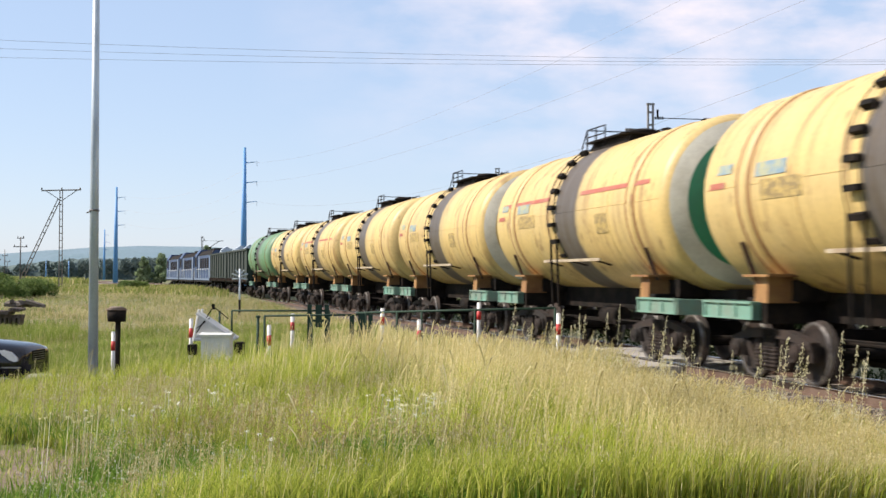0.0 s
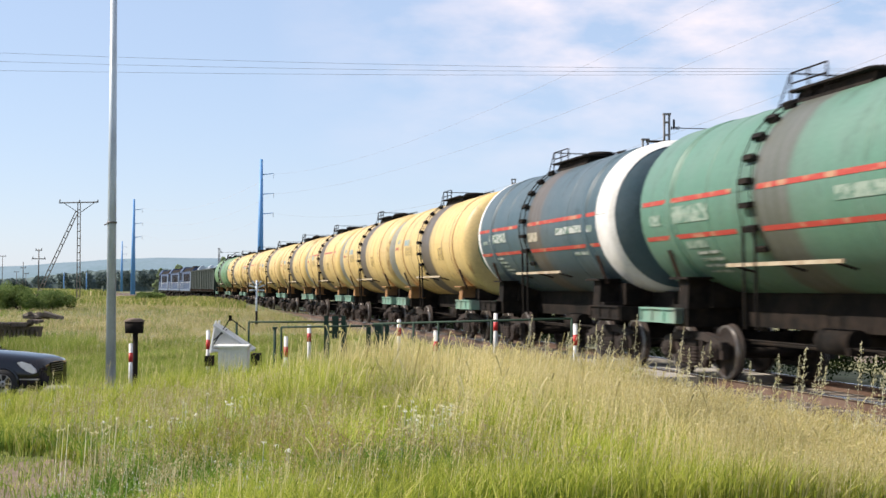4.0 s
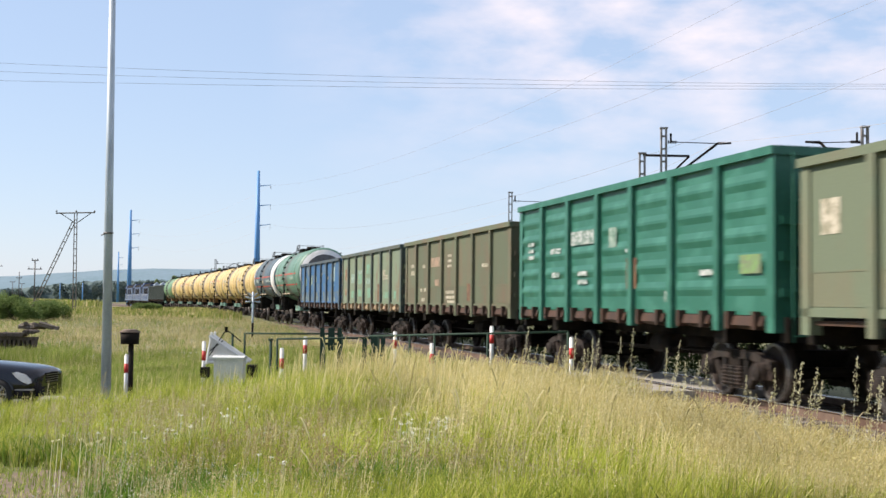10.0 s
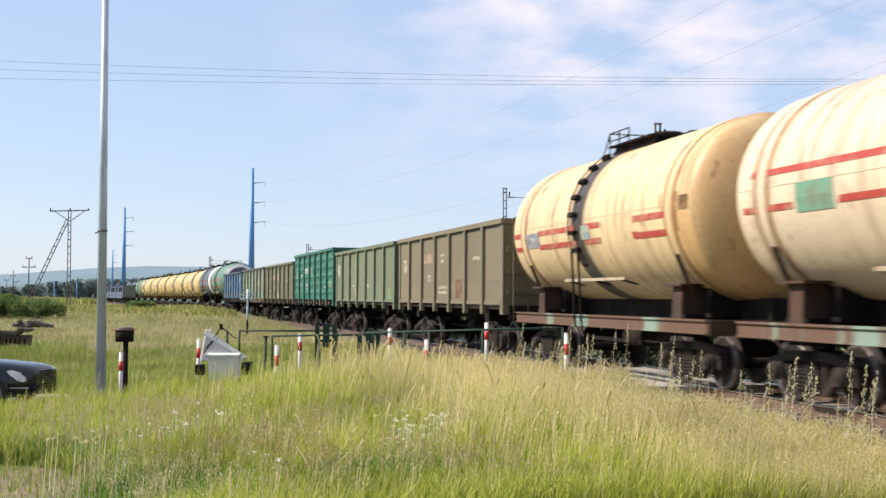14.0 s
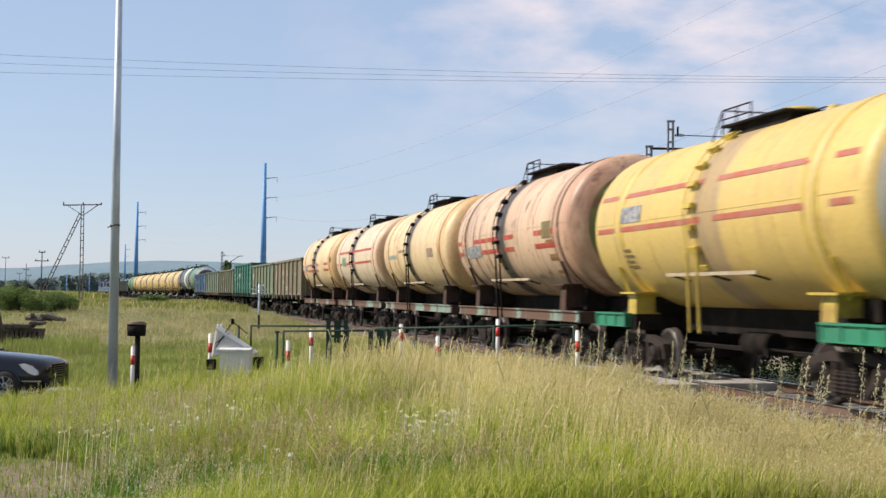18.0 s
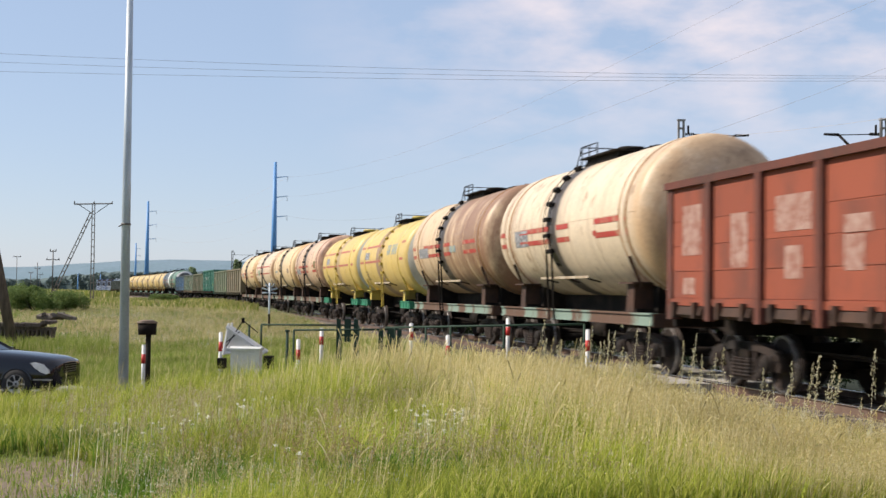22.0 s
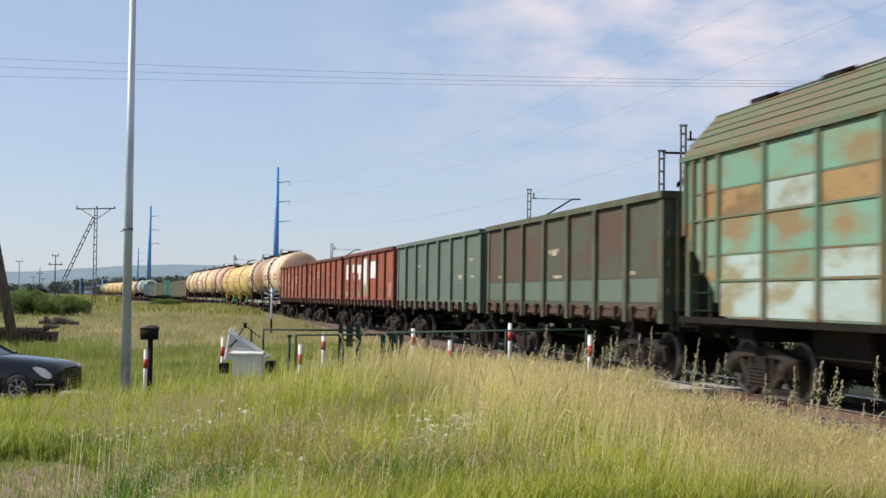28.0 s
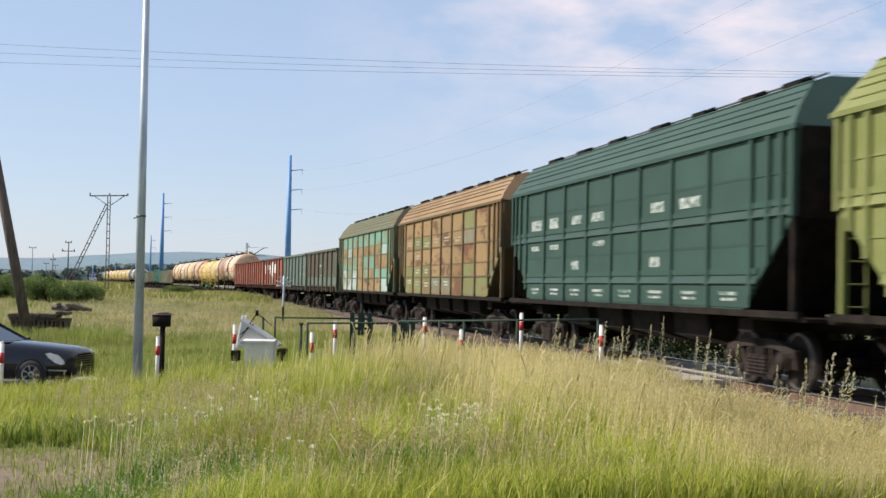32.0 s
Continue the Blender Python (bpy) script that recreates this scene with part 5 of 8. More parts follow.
    for k in range(2):
        words = tuple((-1.7 - 0.36 * q - (0.25 if q > 1 else 0), 12, 0.26, 0.42, "faint_blue") for q in range(6)) if k else ()
        small = tuple((3.5 - 0.1 * (q % 2), -18 - 4 * q, 0.5, 0.06, "stain_light") for q in range(4))
        t.append((tank_wagon("tank_wagon", "bright yellow tank wagon with red stripes on an emerald frame", M["bright" if k else "bright_faded"], lad_y=-1.1 if k else -0.4, sill="plates", plate="emerald", cap="emerald" if not k else None, ring="dull_white", strap="bright_plain", foot="bright_plain", ladder_mat="bright_plain", stripes=RED_FRAME if k else RED_LONG, marks=((3.2, 7, 1.2, 0.32, "grey_plate"),) + small + words), 12.02))
    t.append((tank_wagon("tank_wagon", "cream tank wagon browned by spills with red stripes", M["brown"], sill="long", patch="emerald", strap_y=4.3, stripes=RED_MID, foot="rust", marks=((3.2, -8, 1.5, 0.34, "grey_plate"), (-1.2, -7, 0.8, 0.2, "faint_blue")), **TALL), 12.02))
    t.append((tank_wagon("tank_wagon", "off-white tank wagon with broken red stripes and rust", M["white_tank"], sill="long", stripes=RED_MID, foot="rust", strap_y=4.3, marks=((3.0, -7, 1.15, 0.42, "grey_plate"), (-4.3, -7, 0.5, 0.7, "strap"), (-2.6, -10, 0.25, 0.12, "stripe_red")), **TALL), 12.02))
    for k in range(3):
        white = ((5.55, 2.8, 0.7, 0.75, "white"), (3.75, 2.95, 0.5, 0.4, "white"), (3.5, 2.5, 0.4, 0.25, "faded_marks"), (1.95, 2.9, 1.3, 0.4, "white"), (1.9, 2.55, 0.5, 0.3, "white"), (0.35, 2.75, 0.85, 1.2, "white"), (0.25, 2.0, 1.0, 0.5, "white_panel"), (-1.7, 2.8, 1.25, 0.75, "white"), (5.5, 1.72, 1.0, 0.26, "tan_hatch"), (2.0, 1.72, 1.2, 0.3, "tan_hatch"), (0.1, 1.66, 1.2, 0.2, "tan_hatch"), (-3.6, 1.8, 0.7, 0.4, "grime"), (-5.7, 1.9, 0.6, 0.6, "pink_block"))
        blocks = ((5.5, 2.75, 0.8, 0.9, "pink_block"), (5.6, 1.75, 0.5, 0.3, "pink_block"), (3.6, 2.5, 0.6, 0.9, "pink_block"), (1.8, 2.85, 1.1, 0.55, "pink_block"), (1.8, 2.1, 0.5, 0.5, "pink_block"), (0.0, 2.6, 0.7, 0.25, "pink_block"), (0.1, 2.2, 0.5, 0.5, "pink_block"), (-1.9, 2.8, 0.6, 0.14, "faded_marks"), (-1.9, 2.5, 0.6, 0.14, "faded_marks"), (-2.0, 1.95, 0.5, 0.6, "rust_patch"))
        grime = tuple((-5.6 + 1.874 * q, 1.6, 1.45, 0.16 + 0.06 * (q % 3), "grime") for q in range(7))
        plain = ((6.38, 2.2, 0.18, 0.6, "white_panel"), (5.5, 2.75, 0.5, 0.1, "pink_block"), (5.5, 2.45, 0.4, 0.14, "pink_block"), (3.7, 2.6, 0.3, 0.2, "pink_block"), (2.0, 2.95, 1.1, 0.16, "pink_block"), (2.0, 2.7, 1.1, 0.16, "pink_block"), (1.9, 2.1, 0.4, 0.3, "grime"), (0.2, 2.85, 0.7, 0.35, "grime"), (-1.9, 2.8, 0.7, 0.12, "pink_block"), (-3.7, 2.6, 0.5, 0.3, "grime")) + grime
        pale = (blocks, plain, white)[k]
        t.append((gondola("gondola_wagon", "rust-red open freight wagon with patches of white paint" if k == 2 else "rust-red open freight wagon with faded white markings", M["g_red"], rib_paint=M["g_red_rib"], rows=4 if k != 2 else 2, marks=pale), 13.92))
    t.append((gondola("gondola_wagon", "grey-green open freight wagon with ribbed sides", M["g_grey"], marks=marks_row(31, (2.2, 2.8), 5, "faded_marks")), 13.92))
    t.append((gondola("gondola_wagon", "dark green open freight wagon with brown rust patches", M["g_dark"], rib_paint=M["g_moss_rib"], bays=([M["g_grey"]], [M["g_mix"]]), marks=marks_row(32, (2.2, 2.7), 5, "faded_marks")), 13.92))
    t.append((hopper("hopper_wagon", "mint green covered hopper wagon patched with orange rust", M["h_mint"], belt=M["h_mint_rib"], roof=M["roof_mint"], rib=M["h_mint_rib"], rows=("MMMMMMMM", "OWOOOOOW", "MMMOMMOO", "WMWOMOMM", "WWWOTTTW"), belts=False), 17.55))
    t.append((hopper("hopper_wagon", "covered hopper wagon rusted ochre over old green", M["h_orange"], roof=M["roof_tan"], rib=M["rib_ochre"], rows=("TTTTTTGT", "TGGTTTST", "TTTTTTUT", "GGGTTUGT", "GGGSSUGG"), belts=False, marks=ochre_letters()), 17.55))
    # black ends here are painted shade, not the hopper's own green
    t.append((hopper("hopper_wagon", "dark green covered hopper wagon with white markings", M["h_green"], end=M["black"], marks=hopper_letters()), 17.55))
    t.append((hopper("hopper_wagon", "lime green covered hopper wagon", M["h_lime"]), 17.55))
    return t, front


TRAIN, FRONT = make_train()


# ---------------------------------------------------------------- ground, track and road
def island_mat(name, stops, rough=0.75, trans=0.0):
    """A plant surface in which each blade takes its own colour from a row of stops."""
    m = bpy.data.materials.new(name)
    m.use_nodes = True
    nt, lk = m.node_tree, m.node_tree.links.new
    p = nt.nodes["Principled BSDF"]
    p.inputs["Roughness"].default_value, p.inputs["Specular IOR Level"].default_value = rough, 0.18
    geo, ramp = nt.nodes.new("ShaderNodeNewGeometry"), nt.nodes.new("ShaderNodeValToRGB")
    while len(ramp.color_ramp.elements) < len(stops):
        ramp.color_ramp.elements.new(0.5)
    for e, (pos, rgb) in zip(ramp.color_ramp.elements, stops):
        e.position, e.color = pos, (*[TONE * c for c in rgb], 1)
    lk(geo.outputs["Random Per Island"], ramp.inputs["Fac"])
    co, big = nt.nodes.new("ShaderNodeTexCoord"), nt.nodes.new("ShaderNodeTexNoise")
    big.inputs["Scale"].default_value, big.inputs["Detail"].default_value = 0.45, 4
    lk(co.outputs["Object"], big.inputs["Vector"])
    hsv, rng = nt.nodes.new("ShaderNodeHueSaturation"), nt.nodes.new("ShaderNodeMapRange")
    rng.inputs["From Min"].default_value, rng.inputs["From Max"].default_value = 0.3, 0.7
    rng.inputs["To Min"].default_value, rng.inputs["To Max"].default_value = 0.75, 1.25
    lk(big.outputs["Fac"], rng.inputs["Value"])
    lk(rng.outputs["Result"], hsv.inputs["Value"])
    lk(ramp.outputs["Color"], hsv.inputs["Color"])
    lk(hsv.outputs["Color"], p.inputs["Base Color"])
    if trans:
        tr, mx, out = nt.nodes.new("ShaderNodeBsdfTranslucent"), nt.nodes.new("ShaderNodeMixShader"), nt.nodes["Material Output"]
        mx.inputs["Fac"].default_value = trans
        lk(hsv.outputs["Color"], tr.inputs["Color"])
        lk(p.outputs["BSDF"], mx.inputs[1])
        lk(tr.outputs["BSDF"], mx.inputs[2])
        lk(mx.outputs["Shader"], out.inputs["Surface"])
    return m


def smooth(a, b, v):
    u = np.clip((v - a) / (b - a), 0.0, 1.0)
    return u * u * (3 - 2 * u)




def side_of_line(x, y):
    """How far places lie to the left of the track, worked out for whole arrays."""
    x, y = np.atleast_1d(x).astype(float), np.atleast_1d(y).astype(float)
    xl, p = np.interp(y, LINE_Y, LINE_X), np.interp(y, LINE_Y, LINE_PHI)
    return (xl - x) * np.cos(p)


def wave(x, y, k, seed):
    """A cheap rolling unevenness for arrays."""
    return (np.sin(x * k + seed) * np.cos(y * k * 1.3 + seed * 2.1) + 0.6 * np.sin((x + y) * k * 1.9 + seed * 3.7) + 0.4 * np.cos((x * 1.7 - y) * k * 2.7 + seed)) / 2.0


ROAD_Y0, ROAD_SLOPE = 27.0, -0.10      # the middle line of the road: y = 27 - 0.1 x


def land(x, y):
    """The height of the ground, for arrays."""
    x, y = np.atleast_1d(x).astype(float), np.atleast_1d(y).astype(float)
    d = side_of_line(x, y)
    near = -0.45 - 0.45 * smooth(5.0, 13.5, d) * (1 - smooth(36, 60, y))
    z = near + 0.05 * wave(x, y, 0.35, 0.7) * smooth(4, 9, np.abs(d)) + 0.12 * wave(x, y, 0.06, 2.0) * smooth(30, 80, y)
    # low swell of the meadow in front of the far train
    z = z + 0.78 * np.exp(-((x + 25) / 24) ** 2 - ((y - 120) / 55) ** 2)
    # the road's ramp up to the crossing
    ramp = -0.05 - 0.85 * smooth(1.5, 14.0, d)
    r = np.abs(y - (ROAD_Y0 + ROAD_SLOPE * x))
    w = 1 - smooth(3.0, 5.5, r)
    z = np.where(d > 0, z * (1 - w) + (ramp - 0.05) * w, z)
    # the bank on which the camera stands
    z = z + 0.35 * (1 - smooth(3, 9, np.hypot(x, y)))
    return z


def grid_land():
    xs = np.concatenate([np.arange(-2000, -120, 120), np.arange(-120, -40, 8), np.arange(-40, 30, 1.0), np.arange(30, 120, 10), np.arange(120, 2100, 120)])
    ys = np.concatenate([np.arange(-900, -60, 120), np.arange(-60, 4, 6), np.arange(4, 70, 1.0), np.arange(70, 320, 6), np.arange(320, 3000, 120)])
    gx, gy = np.meshgrid(xs, ys)
    gz = land(gx.ravel(), gy.ravel())
    verts = np.stack([gx.ravel(), gy.ravel(), gz], -1).tolist()
    n = len(xs)
    faces = [(j * n + i, j * n + i + 1, (j + 1) * n + i + 1, (j + 1) * n + i) for j in range(len(ys) - 1) for i in range(n - 1)]
    me = bpy.data.meshes.new("ground")
    me.from_pydata(verts, [], faces)
    me.polygons.foreach_set("use_smooth", [True] * len(faces))
    me.materials.append(M["soil"])
    return tagged(new("ground", me), "uneven green and straw-coloured meadow ground", "ground", kind="structure")


M["soil"] = mat("meadow_soil", (0.10, 0.125, 0.035), (0.17, 0.155, 0.075), 0.5, 0.13, rough=0.95, fine=0.35, bump=0.4, fine_scale=4, edge=0.2)
M["dirt"] = mat("bare_trodden_dirt", (0.205, 0.15, 0.105), (0.13, 0.105, 0.062), 0.5, 0.9, rough=0.95, fine=0.3, bump=0.6, fine_scale=14)
M["polished"] = mat("polished_rail_steel", (0.62, 0.62, 0.62), (0.5, 0.49, 0.48), 0.4, 4.0, rough=0.22, metal=1.0, bump=0.0)
M["rail"] = mat("rusty_rail_steel", (0.14, 0.085, 0.06), (0.22, 0.155, 0.12), 0.4, 2.0, rough=0.6, metal=0.4)
M["sleeper"] = mat("grey_concrete_sleeper", (0.27, 0.24, 0.21), (0.18, 0.15, 0.12), 0.5, 3.0, rough=0.9)
grid_land()


def strip(bm, prof, s0, s1, step):
    """A cross-section of (side, z) pairs led along the track."""
    rows = []
    s = s0
    while s <= s1:
        rows.append([bm.verts.new((*on_line(s, side)[:2], z)) for side, z in prof])
        s += step
    for a, b in zip(rows, rows[1:]):
        for i in range(len(prof) - 1):
            bm.faces.new((a[i], a[i + 1], b[i + 1], b[i]))


BED = tagged(part("ballast_bed", lambda bm: strip(bm, [(2.7, -0.6), (1.75, -0.20), (1.55, -0.17), (-1.55, -0.17), (-1.75, -0.20), (-2.7, -0.6)], -410, 750, 4), M["ballast"]), "brown crushed-stone bed under the track", "ballast", kind="structure")
RAIL = [(0.037, -0.018), (0.037, -0.002), (0.025, 0.0), (-0.025, 0.0), (-0.037, -0.002), (-0.037, -0.018), (-0.012, -0.04), (-0.012, -0.13), (-0.07, -0.14), (-0.07, -0.16), (0.07, -0.16), (0.07, -0.14), (0.012, -0.13), (0.012, -0.04), (0.037, -0.018)]
for off in (0.797, -0.797):
    near_rail = tagged(part("rail", lambda bm, off=off: strip(bm, [(off + u, v) for u, v in RAIL], -410, 750, 4), M["rail"]), "rusty steel rail with a worn top", "rail", "rails of the track", "structure")
    part("running_surface", lambda bm, off=off: strip(bm, [(off + 0.038, -0.012), (off + 0.036, 0.001), (off + 0.026, 0.004), (off - 0.026, 0.004), (off - 0.036, 0.001), (off - 0.038, -0.012)], -410, 750, 4), M["polished"], near_rail, "bright polished running surface")
for off in (-10.0, -11.6):
    tagged(part("rail", lambda bm, off=off: strip(bm, [(off + u, v - 0.1) for u, v in RAIL], -200, 560, 8), M["rail"]), "rail of the electrified track beyond", "rail", "rails of the second track", "structure")
tagged(part("second_ballast_bed", lambda bm: strip(bm, [(-7.6, -0.6), (-9.2, -0.25), (-12.4, -0.25), (-14.0, -0.6)], -200, 560, 8), M["ballast"]), "stone bed of the electrified track beyond", "ballast", kind="structure")
for k in range(150):
    x, y, p = on_line(4 + k * 0.6)
    piece("sleeper", "sleeper", lambda bm: prism(bm, [(-0.15, -0.3), (0.15, -0.3), (0.12, -0.155), (-0.12, -0.155)], "x", -1.35, 1.35), M["sleeper"], BED, m=pose(x, y, 0, 0, 0, math.degrees(p)))


def stones():
    """Loose stones on the near shoulder of the bed, one joined sheet of rubble."""
    r = np.random.RandomState(4)
    n = 9000
    s, side = r.uniform(6, 46, n), r.uniform(1.0, 2.6, n)
    base_x, base_y, p = np.interp(s, S_AT, LINE_X), np.interp(s, S_AT, LINE_Y), np.interp(s, S_AT, LINE_PHI)
    x, y = base_x - np.cos(p) * side, base_y - np.sin(p) * side
    z = np.interp(side, [1.05, 1.55, 1.75, 2.7], [-0.17, -0.17, -0.20, -0.58])
    size = r.uniform(0.018, 0.045, n)
    octa = np.array([[1, 0, 0], [0, 1, 0], [-1, 0, 0], [0, -1, 0], [0, 0, 1]], float)
    v = octa[None] * size[:, None, None] * r.uniform(0.6, 1.3, (n, 5, 1)) + np.stack([x, y, z], -1)[:, None]
    f = (np.array([[0, 1, 4], [1, 2, 4], [2, 3, 4], [3, 0, 4]])[None] + 5 * np.arange(n)[:, None, None]).reshape(-1, 3)
    me = bpy.data.meshes.new("loose_stones")
    me.from_pydata(v.reshape(-1, 3).tolist(), [], f.tolist())
    me.materials.append(M["ballast"])
    tagged(new("loose_stones", me), "loose brown stones on the shoulder of the track bed", "stones", kind="stuff")


stones()


def road_mesh(bm):
    rows = []
    for x in np.arange(-70, 2.6, 1.2):
        yc = ROAD_Y0 + ROAD_SLOPE * x
        d = float(side_of_line(x, yc)[0])
        z = float(-0.05 - 0.85 * smooth(1.5, 14.0, d))
        rows.append([bm.verts.new((x, yc + o, z + h)) for o, h in ((-2.75, -0.25), (-2.7, -0.02), (-1.3, 0.02), (0, 0.03), (1.3, 0.02), (2.7, -0.02), (2.75, -0.25))])
    for a, b in zip(rows, rows[1:]):
        for i in range(6):
            bm.faces.new((a[i], a[i + 1], b[i + 1], b[i]))


ROAD = tagged(part("road", road_mesh, M["asphalt"]), "old grey asphalt road ramping up to the crossing", "road", kind="structure")
for k in range(16):
    x = -9.6 + k * 0.62
    piece("kerb_stone", "kerb_stone", lambda bm: prism(bm, [(-0.07, -0.3), (0.07, -0.3), (0.07, 0.06), (0.05, 0.09), (-0.05, 0.09), (-0.07, 0.06)], "x", -0.3, 0.3), M["concrete"], ROAD, m=pose(x, ROAD_Y0 - 2.85 + ROAD_SLOPE * x, float(-0.05 - 0.85 * smooth(1.5, 14.0, side_of_line(x, 24.5))[0]), 0, 0, -5.7))
CROSS = tagged(part("crossing", lambda bm: box(bm, -0.7, 0.7, -2.9, 2.9, -0.16, -0.02), M["concrete"], m=pose(on_line(26.5)[0], on_line(26.5)[1], 0, 0, 0, math.degrees(on_line(26.5)[2]))), "pale concrete level crossing between the rails", "crossing", kind="structure")
for k in range(5):
    for side in (1.30,):
        x, y, p = on_line(24.1 + k * 1.2, side)
        ob = piece("panel", "crossing_panel", lambda bm: box(bm, -0.42, 0.42, -0.58, 0.58, -0.16, -0.03), M["concrete"], CROSS)
        ob.matrix_basis = CROSS.matrix_basis.inverted() @ pose(x, y, 0, 0, 0, math.degrees(p))


def kerb_block():
    """A pale length of kerb lying at the roadside before the crossing."""
    x, y = -8.2, 26.9
    g = thing("kerb_block", "pale concrete kerb block lying at the edge of the road", "kerb block", m=pose(x, y, -0.93, 0, 0, -4))
    part("block", lambda bm: prism(bm, [(-0.13, 0.0), (0.13, 0.0), (0.13, 0.3), (0.1, 0.35), (-0.1, 0.35), (-0.13, 0.3)], "x", -0.38, 0.36), M["concrete"], g)


kerb_block()


def dirt_mesh(bm):
    c = Vector((-6.3, 13.8, 0))
    ring = []
    for k in range(40):
        a = 2 * math.pi * k / 40
        rr = 1.0 + 0.16 * math.sin(3 * a + 1) + 0.1 * math.sin(7 * a) + 0.06 * math.sin(13 * a)
        ring.append((c.x + 2.5 * rr * math.cos(a), c.y + 3.9 * rr * math.sin(a)))
    mid = bm.verts.new((c.x, c.y, float(land(c.x, c.y)[0]) + 0.03))
    vs = [bm.verts.new((x, y, float(land(x, y)[0]) + 0.015)) for x, y in ring]
    inner = [bm.verts.new(((x + c.x) / 2, (y + c.y) / 2, float(land((x + c.x) / 2, (y + c.y) / 2)[0]) + 0.03)) for x, y in ring]
    for k in range(40):
        j = (k + 1) % 40
        bm.faces.new((vs[k], vs[j], inner[j], inner[k]))
        bm.faces.new((inner[k], inner[j], mid))


tagged(part("dirt_path", dirt_mesh, M["dirt"]), "bare trodden brown dirt among the grass", "path", kind="structure")


# ---------------------------------------------------------------- distance
def ridge(name, y0, x0, x1, height, seed, material, label, depth=300):
    def build(bm):
        xs = np.linspace(x0, x1, 160)
        rows = []
        for x in xs:
            u = (x - x0) / (x1 - x0)
            h = height(x) + 0.6 * math.sin(x * 0.02 + seed) + 0.9 * noise.noise((x * 0.02, seed, 0))
            h += 0.5 * noise.noise((x * 0.15, seed, 4))
            rows.append([bm.verts.new((x, y0 - 150, -3)), bm.verts.new((x, y0 - 60, h * 0.55)), bm.verts.new((x, y0, h)), bm.verts.new((x, y0 + depth, -5))])
        for a, b in zip(rows, rows[1:]):
            for i in range(3):
                bm.faces.new((a[i], a[i + 1], b[i + 1], b[i])).smooth = True
    return tagged(part(name, build, material), label, "hills", kind="structure")


# distance haze is mixed into the hill's blue base colour
M["far_hill"] = mat("wooded_hill_with_haze_tint", (0.155, 0.235, 0.285), (0.135, 0.215, 0.255), 0.5, 0.03, rough=1.0, fine=0.06, bump=0.0, fine_scale=0.2, stretch=(1, 1, 3))
# both forest materials carry the haze in their pale bluish greens
M["far_wood"] = island_mat("dark_forest_with_haze_tint", ((0.0, (0.085, 0.125, 0.12)), (1.0, (0.14, 0.19, 0.175))), trans=0.25)
M["wood_mass"] = mat("forest_canopy_with_haze_tint", (0.075, 0.115, 0.115), (0.105, 0.15, 0.14), 0.5, 0.12, rough=1.0, fine=0.25, bump=0.0, fine_scale=0.9)
ridge("hills", 1500, -1500, 1500, lambda x: 27 + 11 * smooth(-560, -330, x) - 10 * smooth(-290, -60, x) * 1.0 + 2 * smooth(0, 900, x), 3.0, M["far_hill"], "long low wooded hill ridge, distance haze painted in as blue")



M["leaf_dark"] = mat("dark_scrub_foliage", (0.03, 0.045, 0.014), (0.04, 0.06, 0.018), 0.5, 1.0, rough=0.9, spec=0.08, fine=0.2, bump=0.0, fine_scale=9)
# tree leaves are paled in colour to give the haze over the distance
M["leaf_pale"] = island_mat("green_foliage_with_haze_tint", ((0.0, (0.20, 0.28, 0.15)), (1.0, (0.38, 0.46, 0.27))), trans=0.4)
M["bark"] = mat("grey_brown_bark", (0.09, 0.07, 0.05), (0.05, 0.04, 0.03), 0.5, 4.0, rough=0.9, stretch=(4, 4, 0.6))


def leaf_cloud(name, centres, radii, per, size, material, seed):
    """A crown of many small flat leaves gathered round several centres."""
    r = np.random.RandomState(seed)
    vs = []
    for (cx, cy, cz), (rx, ry, rz) in zip(centres, radii):
        d = r.normal(size=(per, 3))
        d /= np.linalg.norm(d, axis=1, keepdims=True)
        d *= r.uniform(0.35, 1.0, (per, 1)) ** 0.5
        p = d * [rx, ry, rz] + [cx, cy, cz]
        a, b = r.normal(size=(per, 3)), r.normal(size=(per, 3))
        a /= np.linalg.norm(a, axis=1, keepdims=True)
        b -= a * (a * b).sum(1, keepdims=True)
        b /= np.linalg.norm(b, axis=1, keepdims=True)
        s = r.uniform(0.6, 1.3, (per, 1)) * size
        vs.append(np.stack([p - a * s, p + b * s * 0.6, p + a * s, p - b * s * 0.6], 1))
    v = np.concatenate(vs).reshape(-1, 3)
    f = np.arange(len(v)).reshape(-1, 4)
    me = bpy.data.meshes.new(name)
    me.from_pydata(v.tolist(), [], f.tolist())
    me.materials.append(material)
    return me


def wood_top(x):
    """The height of the wood's edge along the foot of the hills."""
    return np.interp(x, (-600, -225, -208, -189, -159, -144, -60, 100), (5.0, 5.5, 7.6, 9.8, 10.4, 11.2, 9.0, 11.0))


